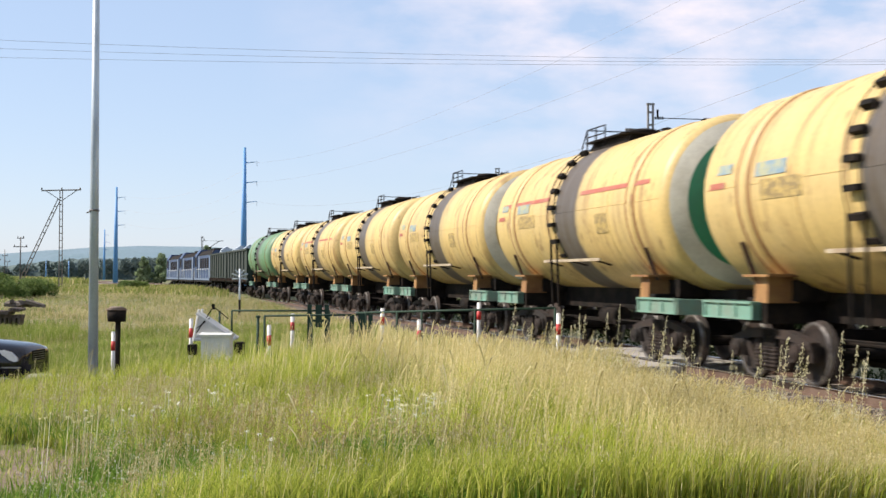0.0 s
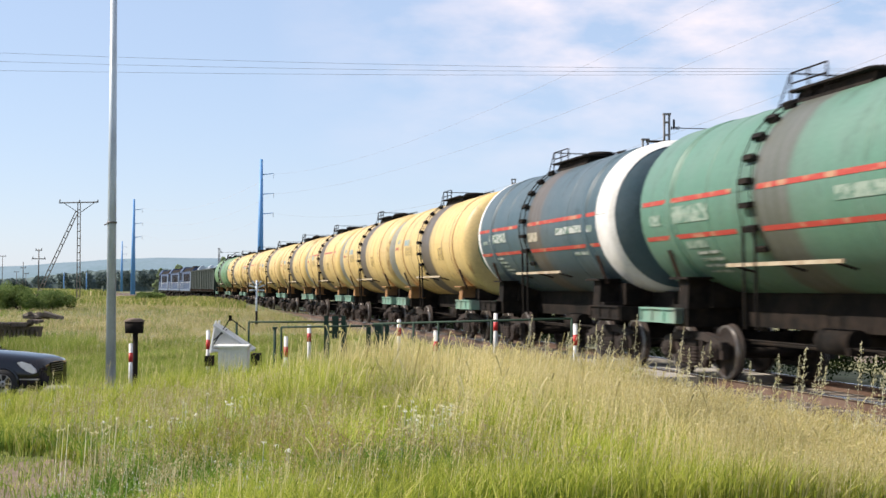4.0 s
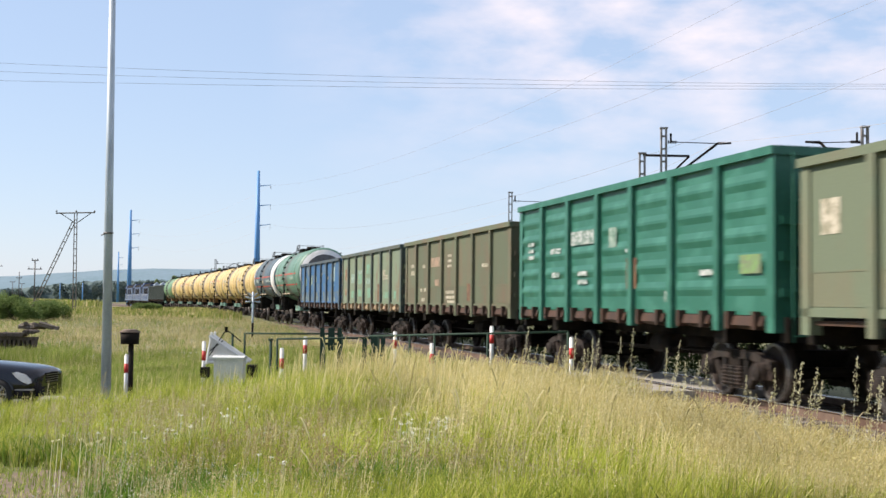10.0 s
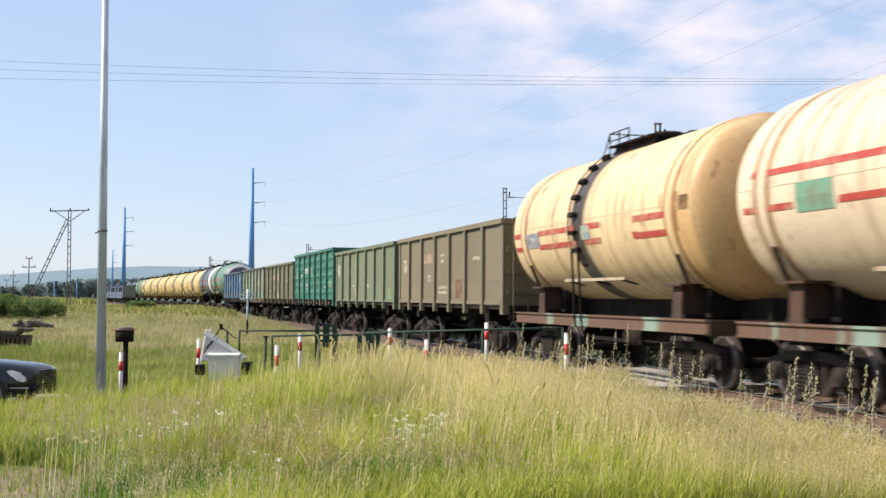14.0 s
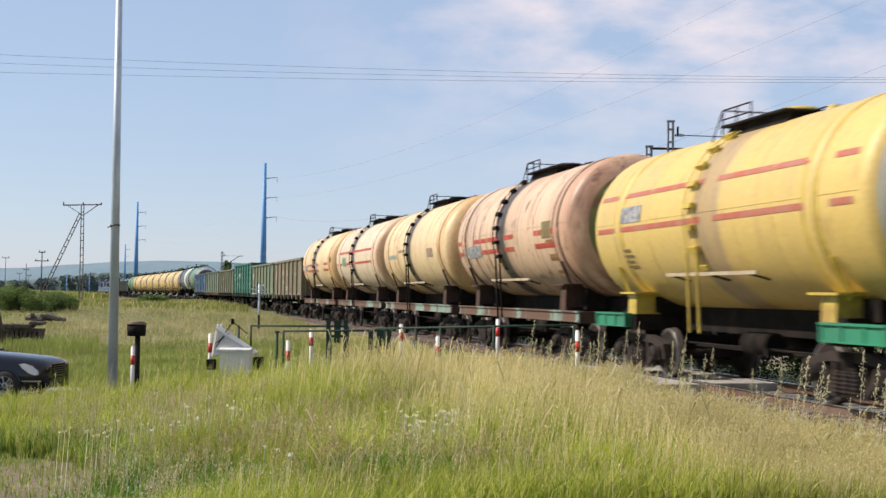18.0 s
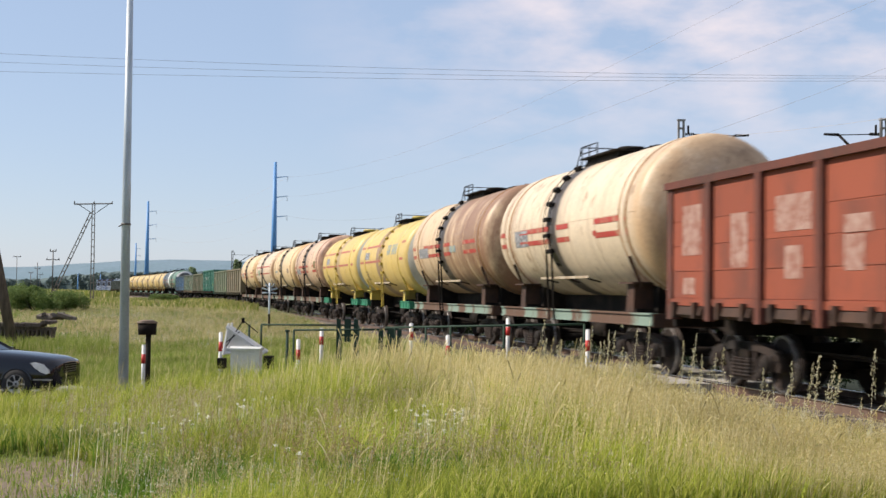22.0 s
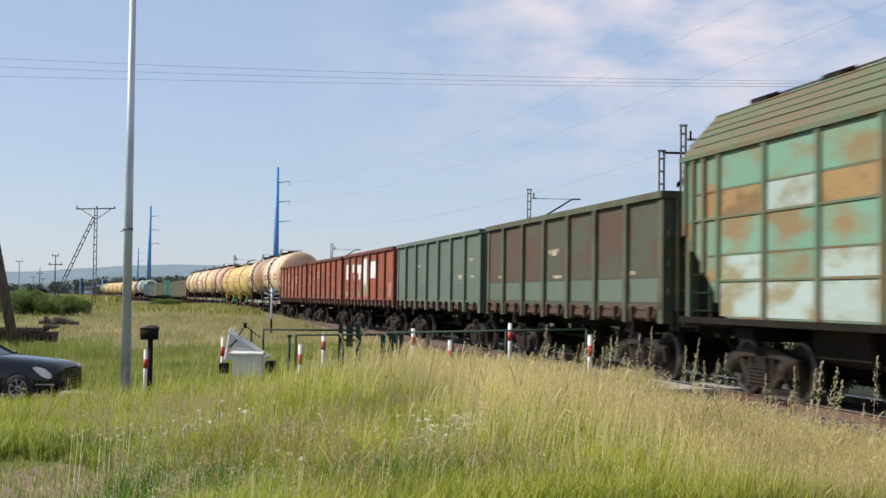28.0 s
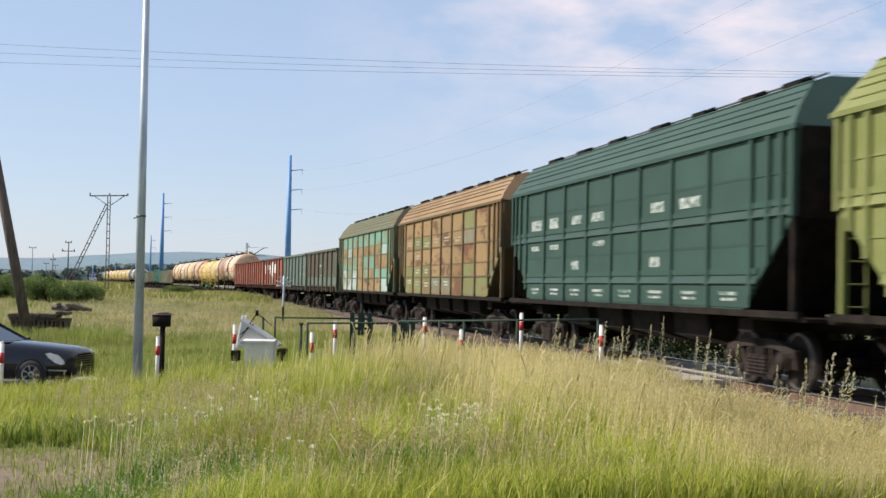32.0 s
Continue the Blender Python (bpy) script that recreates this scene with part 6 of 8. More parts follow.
def far_forest():
    """One closed canopy along the foot of the hills, with clumps of leaves along its edge."""
    r = np.random.RandomState(8)
    xs, ys = np.arange(-640, 430, 2.2), np.array([640, 643, 648, 654, 661, 670, 680, 695, 712, 735, 760])
    gx, gy = np.meshgrid(xs, ys)
    rise = np.interp(gy, ys, (-0.35, 0.45, 0.85, 1.0, 1.0, 1.02, 1.03, 1.04, 1.05, 1.05, 0.2))
    gz = wood_top(gx) * rise + r.uniform(-0.75, 0.75, gx.shape) + 0.5 * np.sin(gx * 0.21 + gy * 0.3)
    gx, gy = gx + r.uniform(-0.9, 0.9, gx.shape), gy + r.uniform(-1.0, 1.0, gx.shape)
    n = len(xs)
    me = bpy.data.meshes.new("forest_canopy")
    me.from_pydata(np.stack([gx.ravel(), gy.ravel(), gz.ravel()], -1).tolist(), [], [(b * n + a, b * n + a + 1, (b + 1) * n + a + 1, (b + 1) * n + a) for b in range(len(ys) - 1) for a in range(n - 1)])
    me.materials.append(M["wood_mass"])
    tagged(new("forest_canopy", me), "closed canopy of the wood below the hills, haze in its colour", "forest", kind="stuff")
    n = 1500
    x, y = np.sort(r.uniform(-620, 420, n)), r.uniform(636, 662, n)
    top = wood_top(x) + r.uniform(-1.6, 0.5, n)
    centres = [(a, b, h * 0.62) for a, b, h in zip(x, y, top)]
    radii = [(r.uniform(1.4, 2.8), 2.0, h * 0.4) for h in top]
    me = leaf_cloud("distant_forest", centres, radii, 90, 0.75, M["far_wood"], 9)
    tagged(new("distant_forest", me), "dark mixed forest along the foot of the hills, tinted for haze", "forest", kind="stuff")


far_forest()


def tree(x, y, h, spread, seed):
    r = random.Random(seed)
    z0 = float(land(x, y)[0]) - 0.05
    t = thing("tree", "leafy green deciduous tree beyond the railway", "tree", "trees beyond the railway", pose(x, y, z0))

    def trunk(bm):
        rod(bm, (0, 0, 0), (0.1, 0, h * 0.5), 0.03 * h, 0.018 * h, 8)
        for k in range(7):
            a = k * 2.4
            z = h * (0.3 + 0.06 * k)
            rod(bm, (0.05, 0, z), (math.cos(a) * spread * 0.6, math.sin(a) * spread * 0.6, z + h * 0.22), 0.012 * h, 0.004 * h, 6)
    part("trunk", trunk, M["bark"], t)
    cs = []
    for k in range(20):
        u = 0.1 + 0.8 * k / 19
        wide = spread * (1.15 - 0.85 * u)
        cs.append((r.uniform(-0.7, 0.7) * wide, r.uniform(-0.7, 0.7) * wide, h * (u + r.uniform(-0.04, 0.04))))
    rs = [(spread * r.uniform(0.25, 0.5) * (1.2 - 0.6 * c[2] / h),) * 2 + (h * r.uniform(0.07, 0.14),) for c in cs]
    ob = new("crown", leaf_cloud("crown", cs, rs, 420, 0.032 * h, M["leaf_pale"], seed))
    ob.parent = t
    return t


tree(-74, 345, 8.6, 2.6, 1)
tree(-79, 345, 7.2, 2.6, 2)
tree(-58.5, 330, 10.6, 2.3, 4)
tree(-65, 352, 7.0, 2.8, 3)


M["bush_leaf"] = island_mat("bush_leaves", ((0.0, (0.09, 0.15, 0.045)), (0.6, (0.17, 0.25, 0.075)), (1.0, (0.27, 0.34, 0.12))), trans=0.4)


def bush(x, y, w, h, seed, label="dense green bush in the meadow"):
    r = random.Random(seed)
    z0 = float(land(x, y)[0]) - 0.05
    b = thing("bush", label, "bush", "bushes in the meadow", pose(x, y, z0))

    def stems(bm):
        for k in range(9):
            a = k * 2.4
            rod(bm, (0.1 * math.cos(a), 0.1 * math.sin(a), 0), (math.cos(a) * w * 0.6, math.sin(a) * w * 0.5, h * 0.6), 0.03, 0.01, 5)
    part("stems", stems, M["bark"], b)
    cs = [(r.uniform(-0.75, 0.75) * w, r.uniform(-0.5, 0.5) * w, h * r.uniform(0.25, 0.75)) for _ in range(26)]
    cs = [(x, y, z * (1 - 0.45 * (abs(x) / w) ** 2)) for x, y, z in cs]
    rs = [(w * r.uniform(0.22, 0.42),) * 2 + (h * r.uniform(0.18, 0.32),) for _ in cs]
    ob = new("foliage", leaf_cloud("foliage", cs, rs, 900, 0.042, M["bush_leaf"], seed))
    ob.parent = b


bush(-27.4, 80, 1.9, 1.9, 11)
bush(-25.8, 82, 1.4, 1.6, 12)
bush(-31.0, 84, 2.2, 2.1, 13)
bush(-33.5, 83, 2.0, 2.3, 14)
bush(-41.5, 118, 2.5, 2.0, 15)
bush(-27.4, 116, 1.5, 1.1, 16)


# ---------------------------------------------------------------- poles, pylons, wires
def ground_z(x, y):
    return float(land(x, y)[0])


def lamp_pole():
    x, y = -6.98, 26.0
    g = thing("lamp_pole", "tall tapered galvanised steel pole standing in the grass", "pole", m=pose(x, y, ground_z(x, y) - 0.05))
    part("shaft", lambda bm: rod(bm, (0, 0, 0), (-0.05, 0, 10.2), 0.108, 0.062, 20), M["galv"], g)
    part("clamp_band", lambda bm: [rod(bm, (-0.02, 0, 3.83), (-0.02, 0, 3.87), 0.104, 0.104, 20), rod(bm, (-0.17, -0.02, 3.80), (-0.02, -0.1, 3.85), 0.014, 0.014, 6)], M["grey_steel"], g, "dark steel band with a loose end")
    part("service_door", lambda bm: box(bm, -0.03, 0.05, -0.117, -0.10, 0.42, 0.62), M["concrete"], g, "small pale service plate")
    part("base_flange", lambda bm: rod(bm, (0, 0, 0.0), (0, 0, 0.05), 0.2, 0.2, 16), M["galv"], g)


lamp_pole()


def blue_pylon(x, y, top, label="slim blue tubular power pylon with arms on one side", arms=True, r0=0.7):
    z0 = ground_z(x, y) - 0.3
    g = thing("power_pylon", label, "pylon", "blue power pylons", pose(x, y, z0))
    h = top - z0
    part("shaft", lambda bm: rod(bm, (0, 0, 0), (0, 0, h), r0, r0 * 0.42, 16), M["pylon_blue"], g)
    for k in range(3 if arms else 0):
        z = h - 2.8 - 3.7 * k
        part("cross_arm", lambda bm, z=z: [rod(bm, (0, 0, z - 0.1), (2.4, 0, z + 0.15), 0.10, 0.05, 8)], M["pylon_blue"], g)
        part("insulator", lambda bm, z=z: [rod(bm, (2.35, 0, z + 0.13 - q * 0.13), (2.35, 0, z + 0.08 - q * 0.13), 0.09, 0.05, 8) for q in range(7)], M["grey_steel"], g, "string of grey insulator discs")
    return g


blue_pylon(-34.1, 230, 25.7)
blue_pylon(-83.0, 330, 25.3)
blue_pylon(-164.2, 630, 25.2)
for x, y, top in ((-147.6, 480, 7.3), (-138.8, 480, 7.4)):
    blue_pylon(x, y, top, "short slim blue pole near the forest edge", False, 0.3)


def ladder_beam(bm, a, b, w, t, n):
    """Two concrete legs with cross pieces between them."""
    a, b = Vector(a), Vector(b)
    d = (b - a)
    u = Vector((1, 0, 0)) if abs(d.normalized().x) < 0.3 else Vector((0.93, 0, -0.36))
    u = (u - d.normalized() * u.dot(d.normalized())).normalized() * (w / 2)
    for s in (-1, 1):
        rod(bm, a + u * s, b + u * s * 0.8, t, t, 4)
    for k in range(n + 1):
        p = a + d * (k / n)
        rod(bm, p - u, p + u, t * 1.1, t * 1.1, 4)


def ladder_tower():
    x, y = -34.0, 115.0
    z0 = ground_z(x, y) - 0.1
    g = thing("utility_tower", "open concrete ladder-frame pole with a raking strut and a steel cross-bar", "utility pole", m=pose(x, y, z0))
    h = 9.5 - z0
    part("mast", lambda bm: ladder_beam(bm, (0, 0, 0), (-0.05, 0, h), 0.30, 0.05, 14), M["sleeper"], g)
    part("strut", lambda bm: ladder_beam(bm, (-4.1, 0, 0), (-0.25, 0, h - 0.9), 0.30, 0.05, 14), M["sleeper"], g)
    part("cross_bar", lambda bm: [rod(bm, (-1.9, 0, h - 0.05), (1.75, 0, h + 0.05), 0.06, 0.06, 6), rod(bm, (-1.5, 0, h - 0.05), (0, 0, h - 1.0), 0.035, 0.035, 6), rod(bm, (1.4, 0, h), (0, 0, h - 1.0), 0.035, 0.035, 6)], M["grey_steel"], g)
    for xx in (-1.85, 0.0, 1.7):
        part("insulator", lambda bm, xx=xx: [rod(bm, (xx, 0, h), (xx, 0, h + 0.28), 0.05, 0.03, 8), rod(bm, (xx, 0, h + 0.12), (xx, 0, h + 0.2), 0.1, 0.06, 10)], M["grey_steel"], g)


ladder_tower()


def far_pole(x, y, top, arms=((0.3, 1.2), (2.3, 2.0)), r=0.13):
    z0 = ground_z(x, y) - 0.2
    h = top - z0
    g = thing("utility_pole", "distant grey utility pole with cross-arms", "utility pole", "distant utility poles", pose(x, y, z0))
    part("shaft", lambda bm: rod(bm, (0, 0, 0), (0, 0, h), r * 1.3, r, 8), M["grey_steel"], g)
    for dz, half in arms:
        part("cross_arm", lambda bm, dz=dz, half=half: box(bm, -half, half, -0.08, 0.08, h - dz - 0.1, h - dz + 0.1), M["grey_steel"], g)
        for s in (-1, 1):
            part("insulator", lambda bm, dz=dz, half=half, s=s: rod(bm, (s * half * 0.85, 0, h - dz + 0.1), (s * half * 0.85, 0, h - dz + 0.5), 0.12, 0.08, 6), M["grey_steel"], g)


far_pole(-91.9, 280, 10.2, ((0.25, 0.75), (2.2, 1.6)))
far_pole(-136.3, 400, 9.8, ((2.0, 0.9),))
far_pole(-150.2, 420, 12.3, ((0.2, 1.3),), 0.1)
far_pole(-173, 500, 7.9, ((0.2, 1.0),))
far_pole(-186, 480, 9.5, ((0.2, 1.0), (1.8, 1.4)))
far_pole(-176, 520, 7.5, ((0.2, 1.2),))


def catenary_mast(x, y, top, arm=2.9, second=False, base=-0.6, flip=False):
    """An open mast of two channels with a bracket that holds the overhead line."""
    g = thing("catenary_mast", "grey steel overhead-line mast with a bracket arm, behind the train", "catenary mast", "overhead-line masts", pose(x, y, base))
    h = top - base

    def shaft(bm, x0=0.0, hh=h):
        for s in (-1, 1):
            box(bm, x0 + s * 0.12 - 0.04, x0 + s * 0.12 + 0.04, -0.10, 0.10, 0, hh)
        k = 0.4
        while k < hh:
            box(bm, x0 - 0.12, x0 + 0.12, -0.08, 0.08, k, k + 0.08)
            k += 0.62
        box(bm, x0 - 0.19, x0 + 0.19, -0.13, 0.13, hh, hh + 0.08)
    part("mast", shaft, M["mast"], g)
    f = -1 if flip else 1
    z = h - 0.64
    part("insulator", lambda bm: [rod(bm, (f * (0.22 + q * 0.09), 0, z), (f * (0.27 + q * 0.09), 0, z), 0.09, 0.05, 8) for q in range(5)] + [rod(bm, (f * 0.35, 0, z), (f * 0.35, 0, z + 0.42), 0.05, 0.05, 6)], M["black"], g)
    part("tie_rod", lambda bm: rod(bm, (f * 0.6, 0, z), (f * (arm - 0.2), 0, z - 0.05), 0.022, 0.022, 6), M["black"], g)
    part("bracket_tube", lambda bm: [rod(bm, (f * -0.3, 0, h - 2.95), (f * (arm - 0.3), 0, h - 0.68), 0.06, 0.06, 8), rod(bm, (f * (arm - 0.3), 0, h - 0.68), (f * (arm + 0.35), 0, h - 0.66), 0.07, 0.05, 8)], M["black"], g)
    part("steady_arm", lambda bm: rod(bm, (f * 0.95, 0, h - 2.1), (f * (arm + 0.3), 0, h - 2.12), 0.045, 0.045, 8), M["black"], g)
    if second:
        part("second_mast", lambda bm: shaft(bm, -1.05, h - 1.25), M["mast"], g)
        part("link_beam", lambda bm: [rod(bm, (-1.0, 0, h - 1.3), (1.25, 0, h - 1.32), 0.06, 0.06, 8), rod(bm, (1.25, 0, h - 1.34), (-0.3, 0, h - 2.85), 0.05, 0.05, 8)], M["black"], g)


M["mast"] = mat("galvanised_mast_steel", (0.34, 0.34, 0.34), (0.2, 0.18, 0.16), 0.45, 2.0, rough=0.7, metal=0.2)
catenary_mast(10.91, 60, 10.12, 2.95, second=True)
catenary_mast(5.43, 95, 10.02, 3.6)
catenary_mast(-16.44, 160, 8.39, 3.4)
catenary_mast(18.9, 54.6, 9.5, 2.3, flip=True)
catenary_mast(-40.0, 220, 8.6, 3.4)


def wire(name, pts, r, label, group, material="wire"):
    def build(bm):
        rings = []
        for p in pts:
            rings.append([bm.verts.new((p[0] + r * 0.5 * math.cos(k * 2.0944), p[1] + r * 0.5 * math.cos(k * 2.0944), p[2] + r * math.sin(k * 2.0944))) for k in range(3)])
        for a, b in zip(rings, rings[1:]):
            for k in range(3):
                bm.faces.new((a[k], a[(k + 1) % 3], b[(k + 1) % 3], b[k]))
    return tagged(part(name, build, M[material]), label, "cable", group)


M["wire"] = mat("dull_grey_cable", (0.42, 0.43, 0.47), (0.34, 0.35, 0.38), 0.4, 2.0, rough=0.6)
M["dark_wire"] = mat("dark_weathered_cable", (0.2, 0.2, 0.22), (0.24, 0.24, 0.26), 0.4, 2.0, rough=0.6)


def through_three(u, a, b, c):
    """The value at u of the bow through three (place, height) pairs."""
    (x0, z0), (x1, z1), (x2, z2) = a, b, c
    return z0 * (u - x1) * (u - x2) / ((x0 - x1) * (x0 - x2)) + z1 * (u - x0) * (u - x2) / ((x1 - x0) * (x1 - x2)) + z2 * (u - x0) * (u - x1) / ((x2 - x0) * (x2 - x1))


for zl, zm, zr in ((13.03, 12.51, 12.44), (12.61, 12.26, 12.35), (12.16, 12.04, 12.21)):
    wire("power_line", [(x, 60, through_three(x, (-21.9, zl), (-0.15, zm), (21.6, zr))) for x in np.linspace(-48, 48, 25)], 0.0085, "thin power line across the sky", "power lines across the road")
for z0, (ya, za), (yb, zb) in ((22.9, (121.5, 20.1), (80.8, 22.1)), (19.2, (121.4, 16.9), (68.8, 18.9)), (15.6, (108.8, 12.2), (68.8, 14.8))):
    wire("power_line", [(-31.7 + 0.35 * (230 - y), y, through_three(y, (230, z0), (ya, za), (yb, zb))) for y in np.linspace(230, 30, 30)], 0.012, "thin power line from the blue pylon", "power lines of the blue pylons", "dark_wire")
    wire("power_line", [(-31.7 + (-80.6 + 31.7) * u, 230 + 100 * u, z0 + 0.0 - 3.0 * 4 * u * (1 - u)) for u in np.linspace(0, 1, 12)], 0.016, "thin power line between the blue pylons", "power lines of the blue pylons")
MAST_LINE = ((25.5, 30.0, 9.2), (13.55, 60.0, 9.45), (8.72, 95.0, 9.6), (-13.3, 160.0, 8.2), (-36.9, 220, 8.2))
for drop, sag in ((0.0, 0.5), (1.5, 0.1)):
    pts = []
    for a, b in zip(MAST_LINE, MAST_LINE[1:]):
        for u in np.linspace(0, 1, 9)[:-1]:
            pts.append((a[0] + (b[0] - a[0]) * u, a[1] + (b[1] - a[1]) * u, a[2] + (b[2] - a[2]) * u - drop - sag * 4 * u * (1 - u)))
    wire("overhead_wire", pts, 0.012, "overhead wire of the electrified track", "overhead wires")


# ---------------------------------------------------------------- crossing furniture
def striped_post(x, y, top, h=1.05, label="white roadside post with a red band", r=0.054):
    g = thing("marker_post", label, "post", "red and white posts at the crossing", pose(x, y, top - h))
    part("shaft", lambda bm: [rod(bm, (0, 0, -0.2), (0, 0, h - 0.02), r, r, 14), rod(bm, (0, 0, h - 0.02), (0, 0, h), r, r * 0.8, 14)], M["white"], g)
    part("red_band", lambda bm: rod(bm, (0, 0, h - 0.42), (0, 0, h - 0.21), r + 0.003, r + 0.003, 14), M["red"], g, "red band")


for x, y, top in ((-3.32, 30.7, 0.66), (-1.07, 30.2, 0.82), (1.27, 29.6, 0.99), (-3.21, 25.3, 0.58), (-0.14, 24.7, 0.73), (2.58, 24.0, 0.90), (-5.11, 26.9, 0.65), (-6.97, 27.6, 0.32), (-9.13, 24.0, 0.31)):
    striped_post(x, y, top, 1.25 if y > 29 else 1.05, r=0.05 if y > 29 else 0.043)


def railing(a, b, top, posts, mid=None, label="dark green tubular guard rail"):
    """A tube rail on posts from a to b."""
    g = thing("guard_rail", label, "railing", "green guard rails at the crossing")
    a, b = Vector(a), Vector(b)
    part("top_rail", lambda bm: rod(bm, a, b, 0.024, 0.024, 8), M["fence"], g)
    for u in posts:
        p = a.lerp(b, u)
        z0 = ground_z(p.x, p.y) - 0.2
        part("post", lambda bm, p=p, z0=z0: rod(bm, (p.x, p.y, z0), p, 0.026, 0.026, 8), M["fence"], g)
    if mid:
        part("mid_rail", lambda bm: rod(bm, a - Vector((0, 0, mid)), b - Vector((0, 0, mid)), 0.025, 0.025, 8), M["fence"], g)


railing((-4.95, 31.5, 0.70), (-2.45, 31.3, 0.72), 1.1, (0, 1))
railing((-3.79, 29.0, 0.65), (-1.3, 28.6, 0.71), 1.1, (0, 0.45, 1))
railing((-1.6, 28.5, 0.75), (2.69, 25.7, 0.96), 1.1, (0.05, 0.22, 0.35, 0.62, 1))
for x, y, z in ((-2.83, 30.0, 0.9), (-1.68, 28.0, 0.74)):
    g = thing("pedestrian_gate", "narrow dark green pedestrian gate frame", "gate", "pedestrian gates at the crossing", pose(x, y, 0))
    z0 = ground_z(x, y) - 0.2
    for dx in (0.0, 0.42):
        part("post", lambda bm, dx=dx: box(bm, dx - 0.05, dx + 0.05, -0.05, 0.05, z0, z), M["fence"], g)
    part("panel", lambda bm: box(bm, 0.14, 0.30, -0.02, 0.02, z - 0.55, z), M["fence"], g)
    part("cross_bar", lambda bm: box(bm, 0.03, 0.4, -0.025, 0.025, z - 0.42, z - 0.36), M["fence"], g)
thin = thing("thin_post", "thin dark green post beside the guard rail", "post", m=pose(-5.26, 31.5, 0))
part("shaft", lambda bm: rod(bm, (0, 0, -0.9), (0, 0, 0.7), 0.03, 0.03, 8), M["fence"], thin)
thin = thing("thin_post", "short dark green post beside the guard rail", "post", m=pose(-3.97, 29.2, 0))
part("shaft", lambda bm: [rod(bm, (0, 0, -0.9), (0, 0, 0.62), 0.035, 0.035, 8), rod(bm, (0, 0, 0.6), (0, 0, 0.65), 0.06, 0.06, 8)], M["fence"], thin)


def barrier_drive():
    x, y = -4.5, 26.5
    z0 = ground_z(x, y)
    g = thing("barrier_drive", "white crossing-barrier drive with a triangular counterweight frame", "barrier", m=pose(x, y, 0))

    def frame_(bm):
        # two sloping white arms and their back plate
        for yy in (-0.05, 0.35):
            rod(bm, (-0.47, yy, 0.18), (-0.36, yy, 0.86), 0.035, 0.03, 6)
            rod(bm, (-0.41, yy, 0.78), (0.42, yy, 0.23), 0.045, 0.05, 6)
            rod(bm, (-0.46, yy, 0.22), (0.40, yy, 0.24), 0.035, 0.035, 6)
        prism(bm, [(-0.44, 0.20), (-0.37, 0.74), (0.40, 0.22)], "y", 0.05, 0.09)
    part("counterweight_frame", frame_, M["white"], g, "triangular white steel frame")
    part("shelf", lambda bm: box(bm, -0.42, 0.18, -0.08, 0.3, 0.29, 0.33), M["white"], g)
    part("brace", lambda bm: rod(bm, (-0.44, -0.06, 0.42), (-0.12, -0.06, 0.68), 0.015, 0.015, 6), M["grey_steel"], g)
    for x0, x1, z1 in ((0.40, 0.58, 0.16), (-0.60, -0.45, 0.1)):
        part("counterweight", lambda bm, x0=x0, x1=x1, z1=z1: box(bm, x0, x1, -0.05, 0.3, -0.12, z1), M["black"], g, "dark iron counterweight")
    part("control_lever", lambda bm: [rod(bm, (-0.40, -0.07, 0.36), (-0.05, -0.07, 0.92), 0.012, 0.012, 6), rod(bm, (-0.05, -0.07, 0.92), (0.28, -0.07, 0.66), 0.012, 0.012, 6), box(bm, -0.08, -0.02, -0.09, -0.05, 0.86, 0.98)], M["black"], g, "thin dark lever with a rod")
    part("stand", lambda bm: [box(bm, -0.3, -0.1, 0.0, 0.25, z0 - 0.1, 0.25), box(bm, 0.1, 0.3, 0.0, 0.25, z0 - 0.1, 0.25)], M["grey_steel"], g)
    c = thing("control_cabinet", "pale grey metal control cabinet standing in the grass", "cabinet", m=pose(-4.22, 25.0, 0))
    zc = ground_z(-4.22, 25.0)
    part("body", lambda bm: box(bm, -0.29, 0.29, -0.2, 0.2, zc - 0.05, 0.36), M["cabinet"], c)
    part("lid", lambda bm: prism(bm, [(-0.23, 0.36), (-0.23, 0.40), (0.0, 0.43), (0.23, 0.40), (0.23, 0.36)], "x", -0.32, 0.32), M["cabinet"], c)
    part("door", lambda bm: box(bm, -0.24, 0.24, -0.212, -0.2, zc + 0.2, 0.3), M["cabinet"], c)


M["cabinet"] = mat("pale_grey_cabinet_paint", (0.70, 0.71, 0.68), (0.56, 0.57, 0.53), 0.4, 2.0, rough=0.6)
barrier_drive()


def capped_post():
    x, y = -7.0, 28.0
    g = thing("capped_post", "black post with a wide round pan-shaped head", "post", m=pose(x, y, 0))
    part("shaft", lambda bm: rod(bm, (0.03, 0, ground_z(x, y) - 0.1), (0.03, 0, 0.6), 0.06, 0.06, 12), M["black"], g)
    part("head", lambda bm: [rod(bm, (0, 0, 0.53), (0, 0, 0.80), 0.20, 0.215, 24)], M["black"], g)
    part("lid", lambda bm: [rod(bm, (0, 0, 0.79), (0, 0, 0.82), 0.235, 0.23, 24), rod(bm, (0, 0, 0.82), (0, 0, 0.87), 0.22, 0.12, 24)], M["lid"], g, "weathered brown lid")


M["lid"] = mat("weathered_brown_lid", (0.22, 0.16, 0.12), (0.12, 0.09, 0.07), 0.5, 6, rough=0.8)
capped_post()


